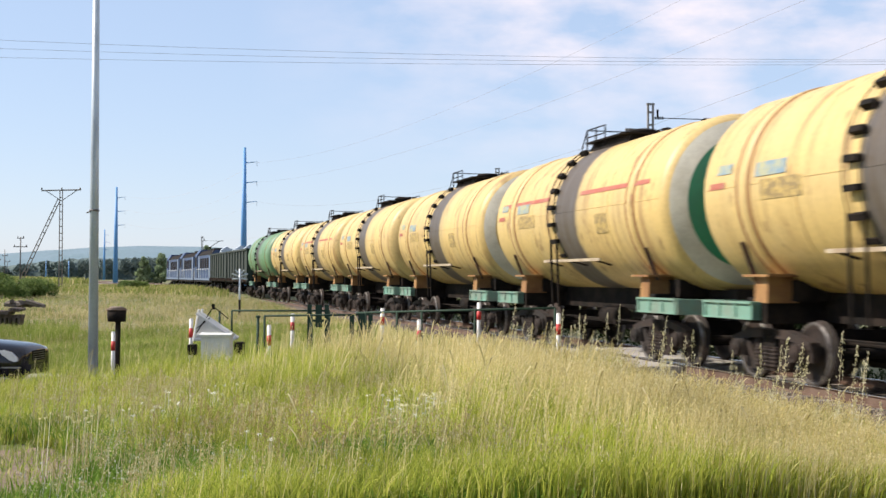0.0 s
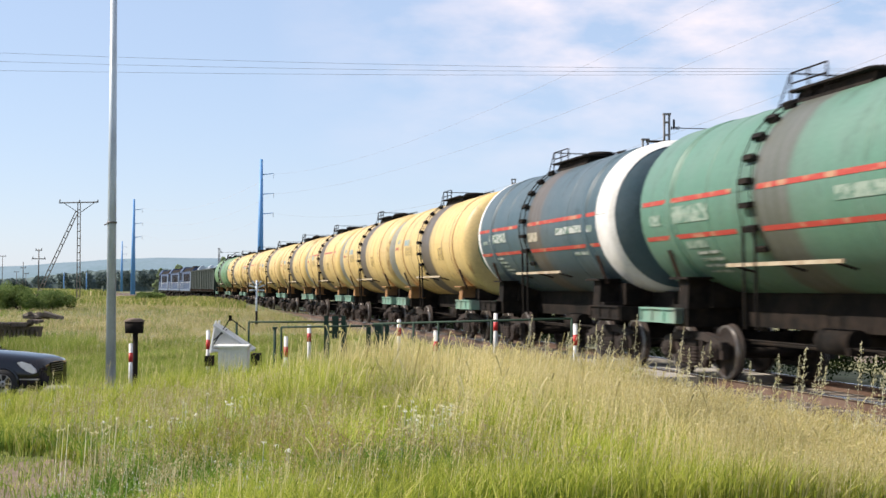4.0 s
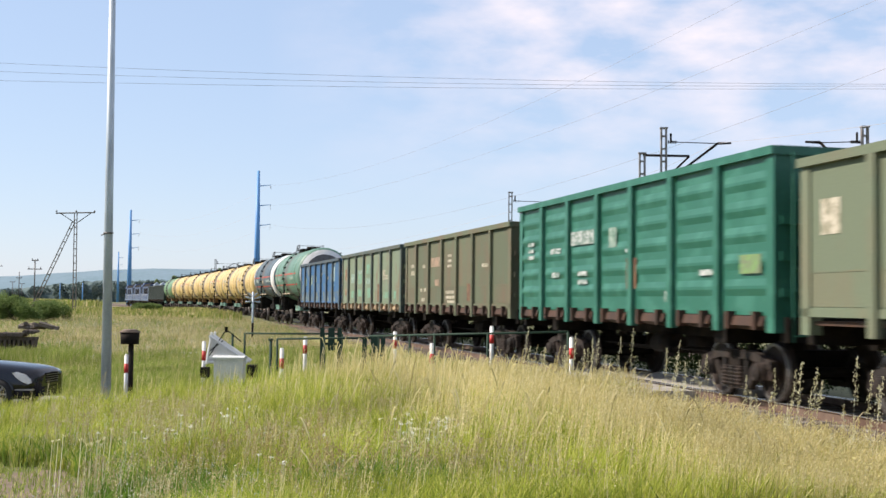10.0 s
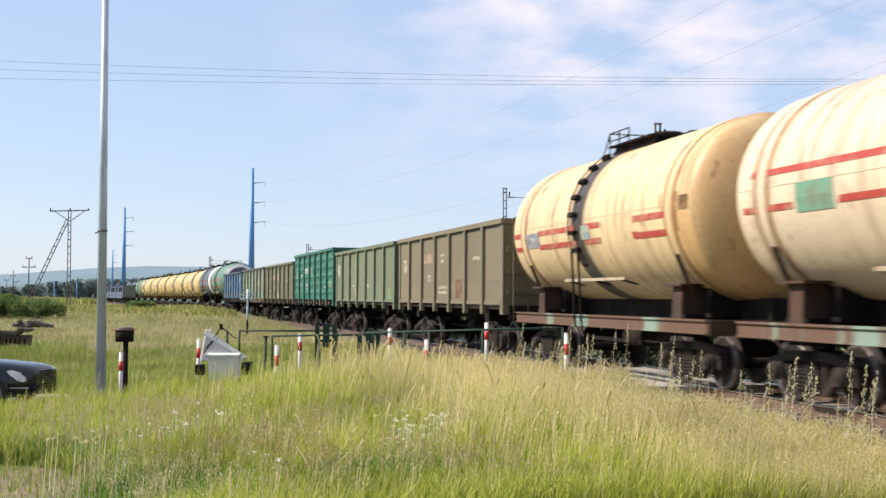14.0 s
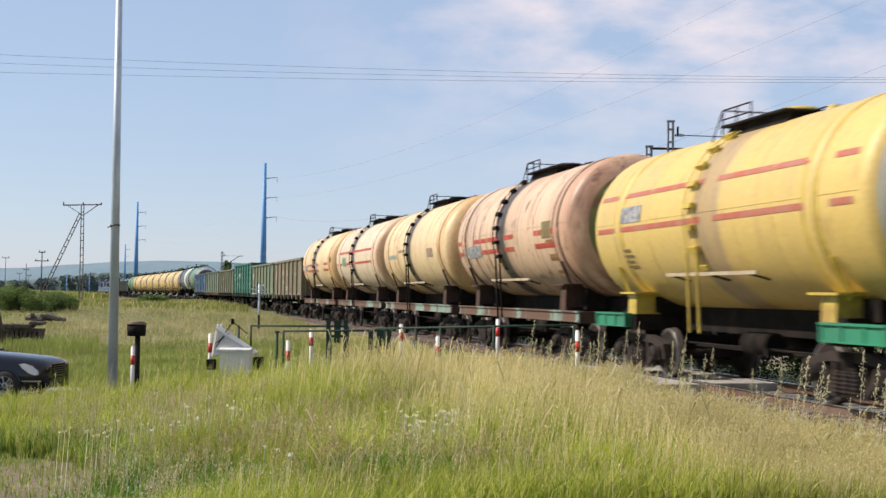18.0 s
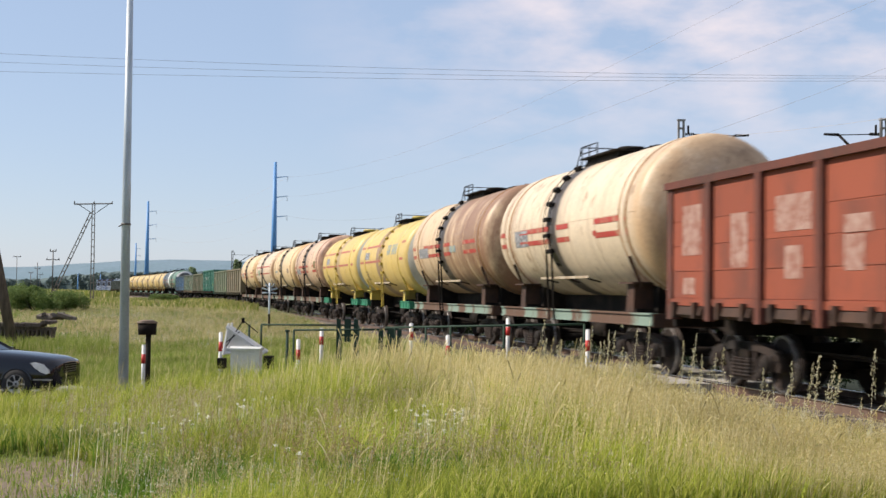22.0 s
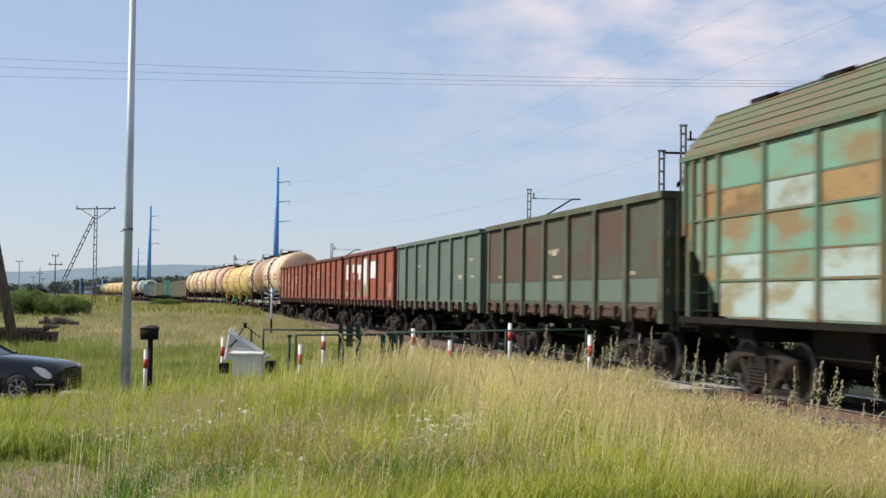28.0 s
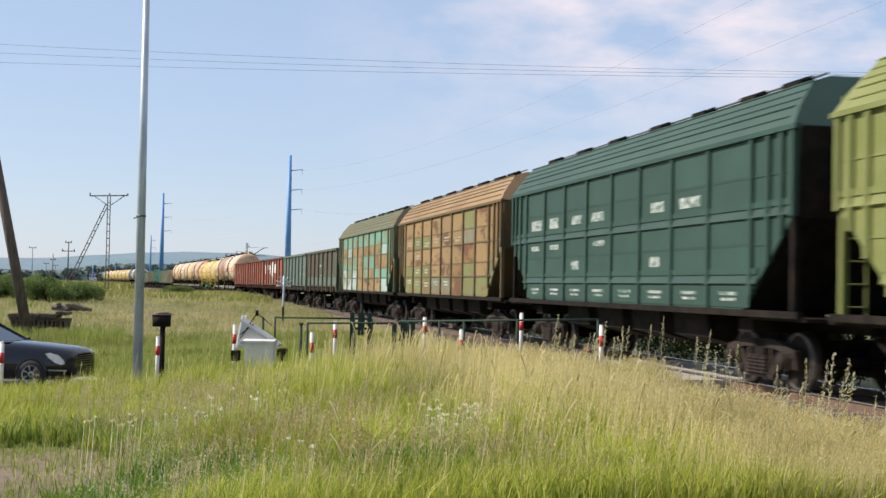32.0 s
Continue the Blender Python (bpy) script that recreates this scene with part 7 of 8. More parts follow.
def reflector_stake():
    x, y = -9.06, 60.0
    g = thing("reflector_stake", "grey stake with a cluster of small pale reflector arms", "stake", m=pose(x, y, 0))
    part("shaft", lambda bm: rod(bm, (0, 0, -0.5), (0, 0, 1.95), 0.05, 0.05, 8), M["galv"], g)
    part("dark_foot", lambda bm: rod(bm, (0, 0, -0.5), (0, 0, 0.45), 0.055, 0.055, 8), M["black"], g)
    for k, (dx, dz) in enumerate(((-0.35, 0.2), (0.35, 0.2), (-0.33, -0.05), (0.33, -0.05), (-0.2, 0.4), (0.2, 0.4))):
        part("reflector_arm", lambda bm, dx=dx, dz=dz: rod(bm, (0, 0, 1.5 + dz * 0.4), (dx * 1.1, 0, 1.5 + dz), 0.03, 0.042, 6), M["galv"], g)


reflector_stake()


def old_rack():
    """A weathered rack with hanging slats, its leaning pole and a fallen log."""
    x, y = -15.7, 45.0
    z0 = ground_z(x, y)
    g = thing("timber_rack", "weathered dark wooden rack with ragged hanging slats", "timber rack", m=pose(x, y, 0))
    r = random.Random(3)
    part("beam", lambda bm: box(bm, -1.12, 1.06, -0.22, 0.22, 0.02, 0.13), M["wood"], g)
    for k in range(17):
        dx, rr = -1.06 + k * 0.128, r.uniform(0.055, 0.08)
        lift = 0.1 if k > 13 else 0.0
        part("log", lambda bm, dx=dx, rr=rr, lift=lift: rod(bm, (dx, -0.32 - r.random() * 0.1, 0.13 + rr + lift), (dx + r.uniform(-0.03, 0.03), 0.3, 0.13 + rr + lift + r.uniform(0.0, 0.04)), rr, rr * 0.9, 9), M["wood"], g, m=pose(0, 0, 0))
    for k in range(13):
        dx = -1.05 + k * 0.165
        part("slat", lambda bm, dx=dx: prism(bm, [(dx, 0.02), (dx + 0.01, -0.16 - r.random() * 0.1), (dx + 0.07, -0.19 - r.random() * 0.08), (dx + 0.1, 0.02)], "y", -0.24, 0.24), M["wood"], g)
    for dx in (-0.95, -0.2, 0.7):
        part("leg", lambda bm, dx=dx: box(bm, dx, dx + 0.12, -0.15, 0.15, z0 - 0.1, 0.02), M["wood"], g)
    zb = ground_z(-15.4, 43.0)
    p = thing("leaning_pole", "leaning dark wooden pole beside the timber rack", "pole")
    part("shaft", lambda bm: rod(bm, (-15.35, 43.0, zb - 0.2), (-17.2, 43.0, 7.6), 0.19, 0.15, 12), M["wood"], p)
    l = thing("timber_pile", "low heap of grey old beams lying in the meadow", "timber pile")
    r = random.Random(12)
    zl = ground_z(-19.8, 62.0)
    for k in range(12):
        bx, by, lz = -20.85 + 0.135 * k, 62.0 + r.uniform(-0.4, 0.4), zl + 0.15 + r.uniform(0.0, 0.3)
        part("beam", lambda bm, bx=bx, by=by, lz=lz: prism(bm, [(-0.13, 0.0), (-0.11, 0.15), (0.04, 0.18), (0.13, 0.12), (0.12, 0.0)], "x", -0.34, 0.34), M["old_timber"], l, m=pose(bx, by, lz, r.uniform(-20, 20), r.uniform(-18, 18), r.uniform(-50, 50)))


M["old_timber"] = mat("bleached_old_timber", (0.17, 0.145, 0.125), (0.1, 0.085, 0.07), 0.5, 3.0, rough=0.95)
old_rack()


# ---------------------------------------------------------------- parked car
def car():
    """A dark saloon on the road, nose towards the crossing. Its space: x forward, y left, z up from the road."""
    x, y = -8.78, 28.2
    zr = float(-0.05 - 0.85 * smooth(1.5, 14.0, side_of_line(x - 2, y))[0]) + 0.02
    g = thing("car", "dark blue-black saloon car waiting on the road", "car", m=pose(x - 2.25, y, zr, 0, 0, -4))
    # sections along the car: place, half width at the sill, at the shoulder, shoulder height, bottom height
    secs = [(2.28, 0.52, 0.57, 0.70, 0.34), (2.25, 0.68, 0.72, 0.775, 0.25), (2.17, 0.77, 0.80, 0.825, 0.21), (2.02, 0.82, 0.85, 0.86, 0.20), (1.8, 0.85, 0.88, 0.89, 0.20), (1.4, 0.87, 0.90, 0.93, 0.20), (1.0, 0.88, 0.91, 0.96, 0.20), (0.6, 0.88, 0.91, 0.98, 0.20), (-0.6, 0.88, 0.91, 0.98, 0.20), (-1.5, 0.88, 0.90, 0.97, 0.20), (-2.0, 0.84, 0.86, 0.97, 0.24), (-2.25, 0.7, 0.74, 0.88, 0.34)]

    def body(bm):
        rings = []
        for px, ws, wt, zt, zb in secs:
            ring = [(-ws, zb), (-wt, zb + 0.22), (-wt, zt - 0.14), (-wt + 0.07, zt - 0.03), (-wt * 0.5, zt + 0.03), (0, zt + 0.045), (wt * 0.5, zt + 0.03), (wt - 0.07, zt - 0.03), (wt, zt - 0.14), (wt, zb + 0.22), (ws, zb)]
            rings.append([bm.verts.new((px, a, b)) for a, b in ring])
        for a, b in zip(rings, rings[1:]):
            for i in range(10):
                bm.faces.new((a[i], a[i + 1], b[i + 1], b[i])).smooth = True
            bm.faces.new((a[10], a[0], b[0], b[10]))
        bm.faces.new(rings[0])
        bm.faces.new(rings[-1][::-1])
    part("body", body, M["car"], g)

    def cabin(bm):
        base = [(0.75, s * 0.74, 0.92) for s in (-1, 1)] + [(-1.65, s * 0.72, 0.97) for s in (1, -1)]
        roof = [(-0.15, s * 0.58, 1.40) for s in (-1, 1)] + [(-1.05, s * 0.56, 1.39) for s in (1, -1)]
        vb, vr = [bm.verts.new(p) for p in base], [bm.verts.new(p) for p in roof]
        for i in range(4):
            bm.faces.new((vb[i], vb[(i + 1) % 4], vr[(i + 1) % 4], vr[i]))
        bm.faces.new(vr)
    part("cabin_glass", cabin, M["car_glass"], g, "dark tinted windows")
    part("roof_panel", lambda bm: prism(bm, [(-0.1, -0.56), (-0.1, 0.56), (-1.1, 0.54), (-1.1, -0.54)], "z", 1.385, 1.425), M["car"], g)
    for s in (-1, 1):
        part("pillar", lambda bm, s=s: rod(bm, (0.74, s * 0.745, 0.92), (-0.14, s * 0.585, 1.41), 0.035, 0.03, 6), M["car"], g)
        part("headlight", lambda bm, s=s: prism(bm, [(1.72, 0.78), (1.82, 0.80), (2.02, 0.745), (2.13, 0.64), (2.15, 0.56), (2.09, 0.54), (1.94, 0.59), (1.80, 0.69)], "y", s * 0.735 - 0.15, s * 0.735 + 0.15), M["headlight"], g, "clear glass headlight")
        part("mirror", lambda bm, s=s: box(bm, 0.38, 0.52, s * 0.97 - 0.1, s * 0.97 + 0.1, 0.92, 1.04), M["car"], g)
        for px in (1.42, -1.35):
            w = piece("wheel", "car_tyre", lambda bm: lathe(bm, [(-0.1, 0.21), (-0.1, 0.29), (-0.07, 0.315), (0.07, 0.315), (0.1, 0.29), (0.1, 0.21)], 28), M["tyre"], g, m=pose(px, s * 0.84, 0.315, 0, 0, 0 if s < 0 else 180))
            piece("rim", "car_rim", lambda bm: [lathe(bm, [(-0.07, 0.0), (-0.08, 0.06), (-0.03, 0.16), (-0.09, 0.2), (-0.09, 0.22)], 20)] + [prism(bm, [(math.cos(a) * 0.05, math.sin(a) * 0.05), (math.cos(a - 0.12) * 0.21, math.sin(a - 0.12) * 0.21), (math.cos(a + 0.12) * 0.21, math.sin(a + 0.12) * 0.21)], "y", -0.1, -0.06) for a in [k * math.pi * 2 / 7 for k in range(7)]], M["steel"], w, "silver alloy rim")
            def arch(bm, px=px, s=s):
                rings = []
                for k in range(12):
                    a = k * math.pi / 11
                    rings.append([bm.verts.new((px + q * math.cos(a), s * yy, 0.315 + q * math.sin(a))) for q, yy in ((0.34, 0.84), (0.34, 0.922), (0.375, 0.916), (0.375, 0.84))])
                for a, b in zip(rings, rings[1:]):
                    for k in range(4):
                        bm.faces.new((a[k], a[(k + 1) % 4], b[(k + 1) % 4], b[k]))
            part("wheel_arch", arch, M["car"], g)
            # the body is uncut here; a flat black plate gives the well's shade
            part("wheel_well", lambda bm, px=px, s=s: prism(bm, [(px + 0.34 * math.cos(k * math.pi / 9), 0.315 + 0.34 * math.sin(k * math.pi / 9)) for k in range(10)] + [(px - 0.34, 0.2), (px + 0.34, 0.2)], "y", *sorted((s * 0.86, s * 0.914))), M["tyre"], g, "flat dark plate painted for the shade in the wheel well")
    part("grille", lambda bm: box(bm, 2.2, 2.285, -0.36, 0.36, 0.53, 0.76), M["black"], g, "black grille")
    part("bumper_strip", lambda bm: box(bm, 1.75, 2.2, -0.88, 0.88, 0.40, 0.425), M["steel"], g, "thin bright bumper strip")
    part("bumper", lambda bm: prism(bm, [(1.95, -0.86), (2.2, -0.78), (2.31, -0.5), (2.33, 0.0), (2.31, 0.5), (2.2, 0.78), (1.95, 0.86)], "z", 0.24, 0.46), M["car"], g, "dark rounded front bumper")
    for k in range(4):
        part("grille_bar", lambda bm, k=k: box(bm, 2.28, 2.292, -0.35, 0.35, 0.56 + 0.05 * k, 0.572 + 0.05 * k), M["steel"], g, "thin chrome grille bar")
    part("wiper_cowl", lambda bm: box(bm, 0.62, 0.78, -0.7, 0.7, 0.985, 1.005), M["tyre"], g)


M["car_glass"] = mat("dark_tinted_glass", (0.03, 0.04, 0.05), (0.03, 0.04, 0.05), 0.4, 1.0, rough=0.06, fine=0.0, bump=0.0)
M["headlight"] = mat("clear_headlight_glass", (0.75, 0.76, 0.78), (0.6, 0.6, 0.62), 0.4, 8, rough=0.1, metal=0.1, fine=0.05, bump=0.0)
car()


# ---------------------------------------------------------------- grass
M["grass"] = island_mat("fresh_grass_blades", ((0.0, (0.21, 0.28, 0.045)), (0.4, (0.39, 0.46, 0.07)), (0.8, (0.56, 0.59, 0.11)), (1.0, (0.74, 0.68, 0.28))), trans=0.42)
M["straw"] = island_mat("straw_coloured_stalks", ((0.0, (0.46, 0.45, 0.14)), (0.5, (0.70, 0.65, 0.27)), (1.0, (0.84, 0.78, 0.48))), trans=0.38)
M["seed"] = island_mat("pale_seed_heads", ((0.0, (0.46, 0.40, 0.17)), (0.5, (0.73, 0.64, 0.31)), (1.0, (0.87, 0.79, 0.5))), trans=0.42)
M["weed"] = island_mat("dark_green_weeds", ((0.0, (0.10, 0.21, 0.025)), (0.6, (0.18, 0.32, 0.045)), (1.0, (0.31, 0.42, 0.09))), trans=0.35)
M["flower"] = island_mat("small_white_flowers", ((0.0, (0.55, 0.56, 0.46)), (1.0, (0.75, 0.75, 0.68))), trans=0.2)
M["dock"] = island_mat("brown_dock_heads", ((0.0, (0.36, 0.29, 0.13)), (0.6, (0.55, 0.48, 0.27)), (1.0, (0.7, 0.66, 0.45))), trans=0.3)
M["sorrel"] = island_mat("reddish_brown_sorrel_seed", ((0.0, (0.34, 0.25, 0.11)), (0.6, (0.5, 0.40, 0.2)), (1.0, (0.62, 0.55, 0.3))), trans=0.35)
M["herb"] = island_mat("leafy_herb_green", ((0.0, (0.085, 0.20, 0.03)), (0.6, (0.16, 0.32, 0.05)), (1.0, (0.28, 0.42, 0.09))), trans=0.4)
M["grass_far"] = island_mat("mixed_meadow_blades", ((0.0, (0.16, 0.235, 0.04)), (0.6, (0.30, 0.38, 0.075)), (0.9, (0.48, 0.47, 0.18)), (1.0, (0.62, 0.55, 0.3))), trans=0.42)
M["straw_dull"] = island_mat("weathered_straw_stalks", ((0.0, (0.40, 0.34, 0.155)), (0.5, (0.58, 0.49, 0.27)), (1.0, (0.74, 0.63, 0.4))), trans=0.4)
M["weed_pale"] = island_mat("pale_green_weed_stalks", ((0.0, (0.55, 0.53, 0.28)), (0.6, (0.74, 0.70, 0.47)), (1.0, (0.84, 0.81, 0.62))), trans=0.5)
M["meadow"] = island_mat("dry_meadow_tufts", ((0.0, (0.13, 0.20, 0.035)), (0.45, (0.28, 0.32, 0.075)), (0.8, (0.47, 0.42, 0.17)), (1.0, (0.64, 0.54, 0.30))), trans=0.42)


def sheet(name, v, f, material, label):
    me = bpy.data.meshes.new(name)
    v, f = np.asarray(v, np.float32).reshape(-1, 3), np.asarray(f, np.int32)
    k = f.shape[1]
    me.vertices.add(len(v))
    me.vertices.foreach_set("co", v.ravel())
    me.loops.add(f.size)
    me.loops.foreach_set("vertex_index", f.ravel())
    me.polygons.add(len(f))
    me.polygons.foreach_set("loop_start", np.arange(len(f)) * k)
    me.update(calc_edges=True)
    me.materials.append(material)
    return tagged(new(name, me), label, "grass", kind="stuff")


def keep_clear(x, y):
    """True where plants may grow: off the road, the dirt, the bed and the car's place."""
    d = side_of_line(x, y)
    r = np.abs(y - (ROAD_Y0 + ROAD_SLOPE * x))
    on_dirt = ((x + 6.3) / 2.45) ** 2 + ((y - 13.8) / 3.8) ** 2 < 1.0 + 0.25 * wave(x, y, 1.6, 3.0)
    return (d > 1.8) & ~((r < 2.8) & (x < 4)) & ~on_dirt


def patchy(x, y, k, seed):
    """Uneven patches between 0 and 1."""
    return np.clip(0.5 + 0.55 * wave(x + 3.1 * np.sin(y * 0.9 + seed), y + 2.3 * np.sin(x * 1.1), k, seed), 0, 1)


def tall_share(x, y):
    """1 where the tall meadow stands, 0 in the shorter growth, with a ragged border."""
    u = x / y
    return smooth(-0.26, -0.11, u + 0.07 * wave(x, y, 0.9, 1.4))


HOLLOWS = ((-0.125, 14.6, 1.5), (-0.075, 13.6, 1.6), (-0.045, 15.6, 1.2), (-0.16, 16.8, 1.2), (-0.10, 17.2, 1.0), (-0.02, 13.0, 1.2))


def hollow(x, y):
    """1 where low leafy herbs take the place of the tall grass, given as bearing, distance and size."""
    v = np.zeros_like(np.asarray(x, float))
    for u, d, size in HOLLOWS:
        v = np.maximum(v, np.exp(-((x - u * d) / (0.8 * size)) ** 2 - ((y - d) / size) ** 2))
    return np.clip(v * (0.75 + 0.6 * patchy(x, y, 1.6, 5.5)), 0, 1)


def straw_share(x, y):
    """How dry the growth is: more so far off and towards the track."""
    d = side_of_line(x, y)
    v = 0.10 + 0.085 * (y - 17.5) + 0.75 * (1 - smooth(3.0, 8.5, d)) + 0.35 * wave(x, y, 0.8, 5.0) + 0.55 * smooth(0.08, 0.28, x / y) - 0.42 * (1 - smooth(-0.18, 0.05, x / y))
    return np.clip(v - 0.6 * hollow(x, y), 0.03, 1)


def stand_height(x, y):
    """The growth's height: tall in the meadow, low beside the bed and in the short grass."""
    d = side_of_line(x, y)
    h = (0.42 + 0.26 * smooth(17, 22, y) * (1 - tall_share(x, y)) + 0.50 * tall_share(x, y)) * (0.72 + 0.5 * patchy(x, y, 0.55, 2.2))
    h = h * (0.42 + 0.58 * smooth(2.3, 6.5, d)) * (0.75 + 0.25 * smooth(11, 16, y))
    h = h * (1 - 0.32 * hollow(x, y))
    h = h + 0.16 * smooth(21.5, 23.5, y) * smooth(-0.325, -0.30, x / y) * (1 - smooth(-0.2, -0.12, x / y))
    return h


def sow(n, y0, y1, u0, u1, seed, power=1.0, share=None):
    """Places spread over the fan between two bearings u = x / y, thinner with distance for a higher power."""
    r = np.random.RandomState(seed)
    y = (y0 ** (2 - power) + r.rand(n) * (y1 ** (2 - power) - y0 ** (2 - power))) ** (1 / (2 - power))
    x = y * r.uniform(u0, u1, n)
    ok = keep_clear(x, y)
    if share is not None:
        ok &= r.rand(n) < share(x, y)
    return x[ok], y[ok], r


def blades(name, places, h, width, lean, material, label, wind=0.06, clump=None):
    """Bent tapering blades, each of a lower and an upper piece."""
    x, y, r = places
    n = len(x)
    hh = r.uniform(0.55, 1.0, n) * (h if np.ndim(h) == 0 else h)
    z = land(x, y) - 0.02
    a = r.uniform(0, 2 * np.pi, n)
    l = r.uniform(0.1, 1.0, n) * lean * hh
    dx, dy = np.cos(a) * l + wind * hh, np.sin(a) * l
    b = r.uniform(0, np.pi, n)
    w = r.uniform(0.6, 1.3, n) * width
    ox, oy = np.cos(b) * w, np.sin(b) * w
    p = np.stack([x, y, z], -1)
    side = np.stack([ox, oy, 0 * ox], -1)
    mid = p + np.stack([dx * 0.3, dy * 0.3, hh * 0.6], -1)
    tip = p + np.stack([dx, dy, hh * (1 - 0.25 * (l / (hh + 1e-6)))], -1)
    v = np.stack([p - side, p + side, mid + side * 0.75, mid - side * 0.75, tip], 1)
    base = 5 * np.arange(n)[:, None]
    tri = np.concatenate([base + [0, 1, 2], base + [0, 2, 3], base + [3, 2, 4]])
    return sheet(name, v, tri, material, label)


def panicles(name, places, h, size, seeds, material, label, spread=0.05, wind=0.1, reach=0.24):
    """Loose seed heads on thin stalks, drooping with the wind."""
    x, y, r = places
    n = len(x)
    hh = r.uniform(0.7, 1.1, n) * h
    z = land(x, y)
    top = np.stack([x + wind * hh + r.normal(0, 0.05, n), y + r.normal(0, 0.05, n), z + hh], -1)
    w = 0.0035
    foot = np.stack([x, y, z], -1)
    side = np.array([w * 0.7, w * 0.7, 0])
    v1 = np.stack([foot - side, foot + side, top + side * 0.7, top - side * 0.7], 1)
    f1 = 4 * np.arange(n)[:, None] + np.arange(4)
    k = seeds
    u = r.rand(n, k, 1)
    c = top[:, None] * (1 - reach * u) + foot[:, None] * reach * u
    c = c + r.normal(0, 1, (n, k, 3)) * spread * (0.35 + u) * [1, 1, 0.4]
    a = r.normal(size=(n, k, 3)) * [0.5, 0.5, 1.3]
    a /= np.linalg.norm(a, axis=-1, keepdims=True)
    b = np.cross(a, r.normal(size=(n, k, 3)))
    b /= np.linalg.norm(b, axis=-1, keepdims=True)
    s = r.uniform(0.6, 1.4, (n, k, 1)) * size
    v2 = np.stack([c - a * s, c + b * s * 0.4, c + a * s, c - b * s * 0.4], 2).reshape(-1, 4, 3)
    f2 = 4 * n + 4 * np.arange(n * k)[:, None] + np.arange(4)
    return sheet(name, np.concatenate([v1.reshape(-1, 3), v2.reshape(-1, 3)]), np.concatenate([f1, f2]), material, label)


# the meadow between the camera and the road
FIELD = (10.5, 24.4, -0.47, 0.40)


GREEN = sow(150000, *FIELD, 21, 0.85, lambda x, y: 1.0 - 0.32 * straw_share(x, y))
blades("tall_grass", GREEN, stand_height(*GREEN[:2]) * 1.0, 0.0075, 0.58, M["grass"], "fresh green meadow grass of uneven height", wind=0.08)
DRY = sow(90000, *FIELD, 22, 0.6, lambda x, y: straw_share(x, y) * (0.25 + 0.75 * tall_share(x, y)))
blades("tall_straw", DRY, stand_height(*DRY[:2]) * 1.12, 0.0046, 0.30, M["straw"], "dry straw-coloured stalks among the grass", wind=0.16)
HEADS = sow(44000, *FIELD, 23, 0.6, lambda x, y: straw_share(x, y) * (0.1 + 0.9 * tall_share(x, y)))
panicles("seed_heads", HEADS, stand_height(*HEADS[:2]) * 1.1, 0.0095, 12, M["seed"], "pale drooping seed heads over the grass", spread=0.022, reach=0.3)
WEED = sow(60000, 10.5, 21.0, -0.47, 0.2, 25, 0.8, lambda x, y: (patchy(x, y, 0.7, 9.0) * (1 - smooth(14.5, 20, y)) + 0.12) * (1 - smooth(0.04, 0.16, x / y)))
blades("weeds", WEED, 0.50, 0.015, 0.85, M["weed"], "broad-leaved dark green weeds")
TUFT = sow(16000, 11.0, 24.4, -0.47, -0.08, 26, 0.9, lambda x, y: patchy(x, y, 1.1, 4.0))
blades("dry_tufts", TUFT, 0.52, 0.0045, 0.5, M["straw"], "dry yellow tufts in the short grass", wind=0.1)
BEYOND = sow(60000, 29.5, 46.0, -0.47, 0.02, 24, 0.9)
blades("roadside_grass", BEYOND, 0.40, 0.008, 0.6, M["grass_far"], "mixed green and dry grass beyond the road")
DOCK = sow(4800, 11.0, 22.0, -0.34, 0.16, 27, 0.7, lambda x, y: patchy(x, y, 0.9, 3.0) ** 2)
panicles("weed_heads", DOCK, 0.70, 0.013, 22, M["dock"], "brownish dock and weed heads", spread=0.04)
BLOOM = sow(1500, 11.0, 22.0, -0.40, 0.16, 28, 0.6, lambda x, y: patchy(x, y, 0.8, 6.0) ** 2)
panicles("white_flowers", BLOOM, 0.5, 0.013, 7, M["flower"], "small white wild flowers", spread=0.06)


def stands(centres, n, spread, seed):
    """Places gathered round a few centres given as bearing x / y and distance."""
    r = np.random.RandomState(seed)
    u, y = np.array(centres, float).T
    k = r.randint(0, len(u), n)
    yy = y[k] + r.normal(0, spread, n)
    return u[k] * y[k] + r.normal(0, spread * 0.6, n), yy, r


def umbels(name, places, h, wide, material, label):
    """Flat plates of small florets on thin stalks."""
    x, y, r = places
    n, k = len(x), 16
    hh = r.uniform(0.8, 1.1, n) * h
    z = land(x, y)
    top = np.stack([x + 0.06 * hh, y, z + hh], -1)
    foot = np.stack([x, y, z], -1)
    side = np.array([0.004, 0.002, 0])
    v1 = np.stack([foot - side, foot + side, top + side * 0.6, top - side * 0.6], 1).reshape(-1, 3)
    f1 = 4 * np.arange(n)[:, None] + np.arange(4)
    a, q = r.uniform(0, 2 * np.pi, (n, k)), np.sqrt(r.rand(n, k)) * wide * r.uniform(0.6, 1.2, (n, 1))
    c = top[:, None] + np.stack([q * np.cos(a), q * np.sin(a), r.normal(0, 0.008, (n, k)) - q * 0.25], -1)
    s = 0.0052
    d1, d2 = np.array([s, 0.3 * s, 0.5 * s]), np.array([-0.3 * s, s, 0.6 * s])
    v2 = np.stack([c - d1, c + d2, c + d1, c - d2], 2).reshape(-1, 3)
    f2 = 4 * n + 4 * np.arange(n * k)[:, None] + np.arange(4)
    return sheet(name, np.concatenate([v1, v2]), np.concatenate([f1, f2]), material, label)


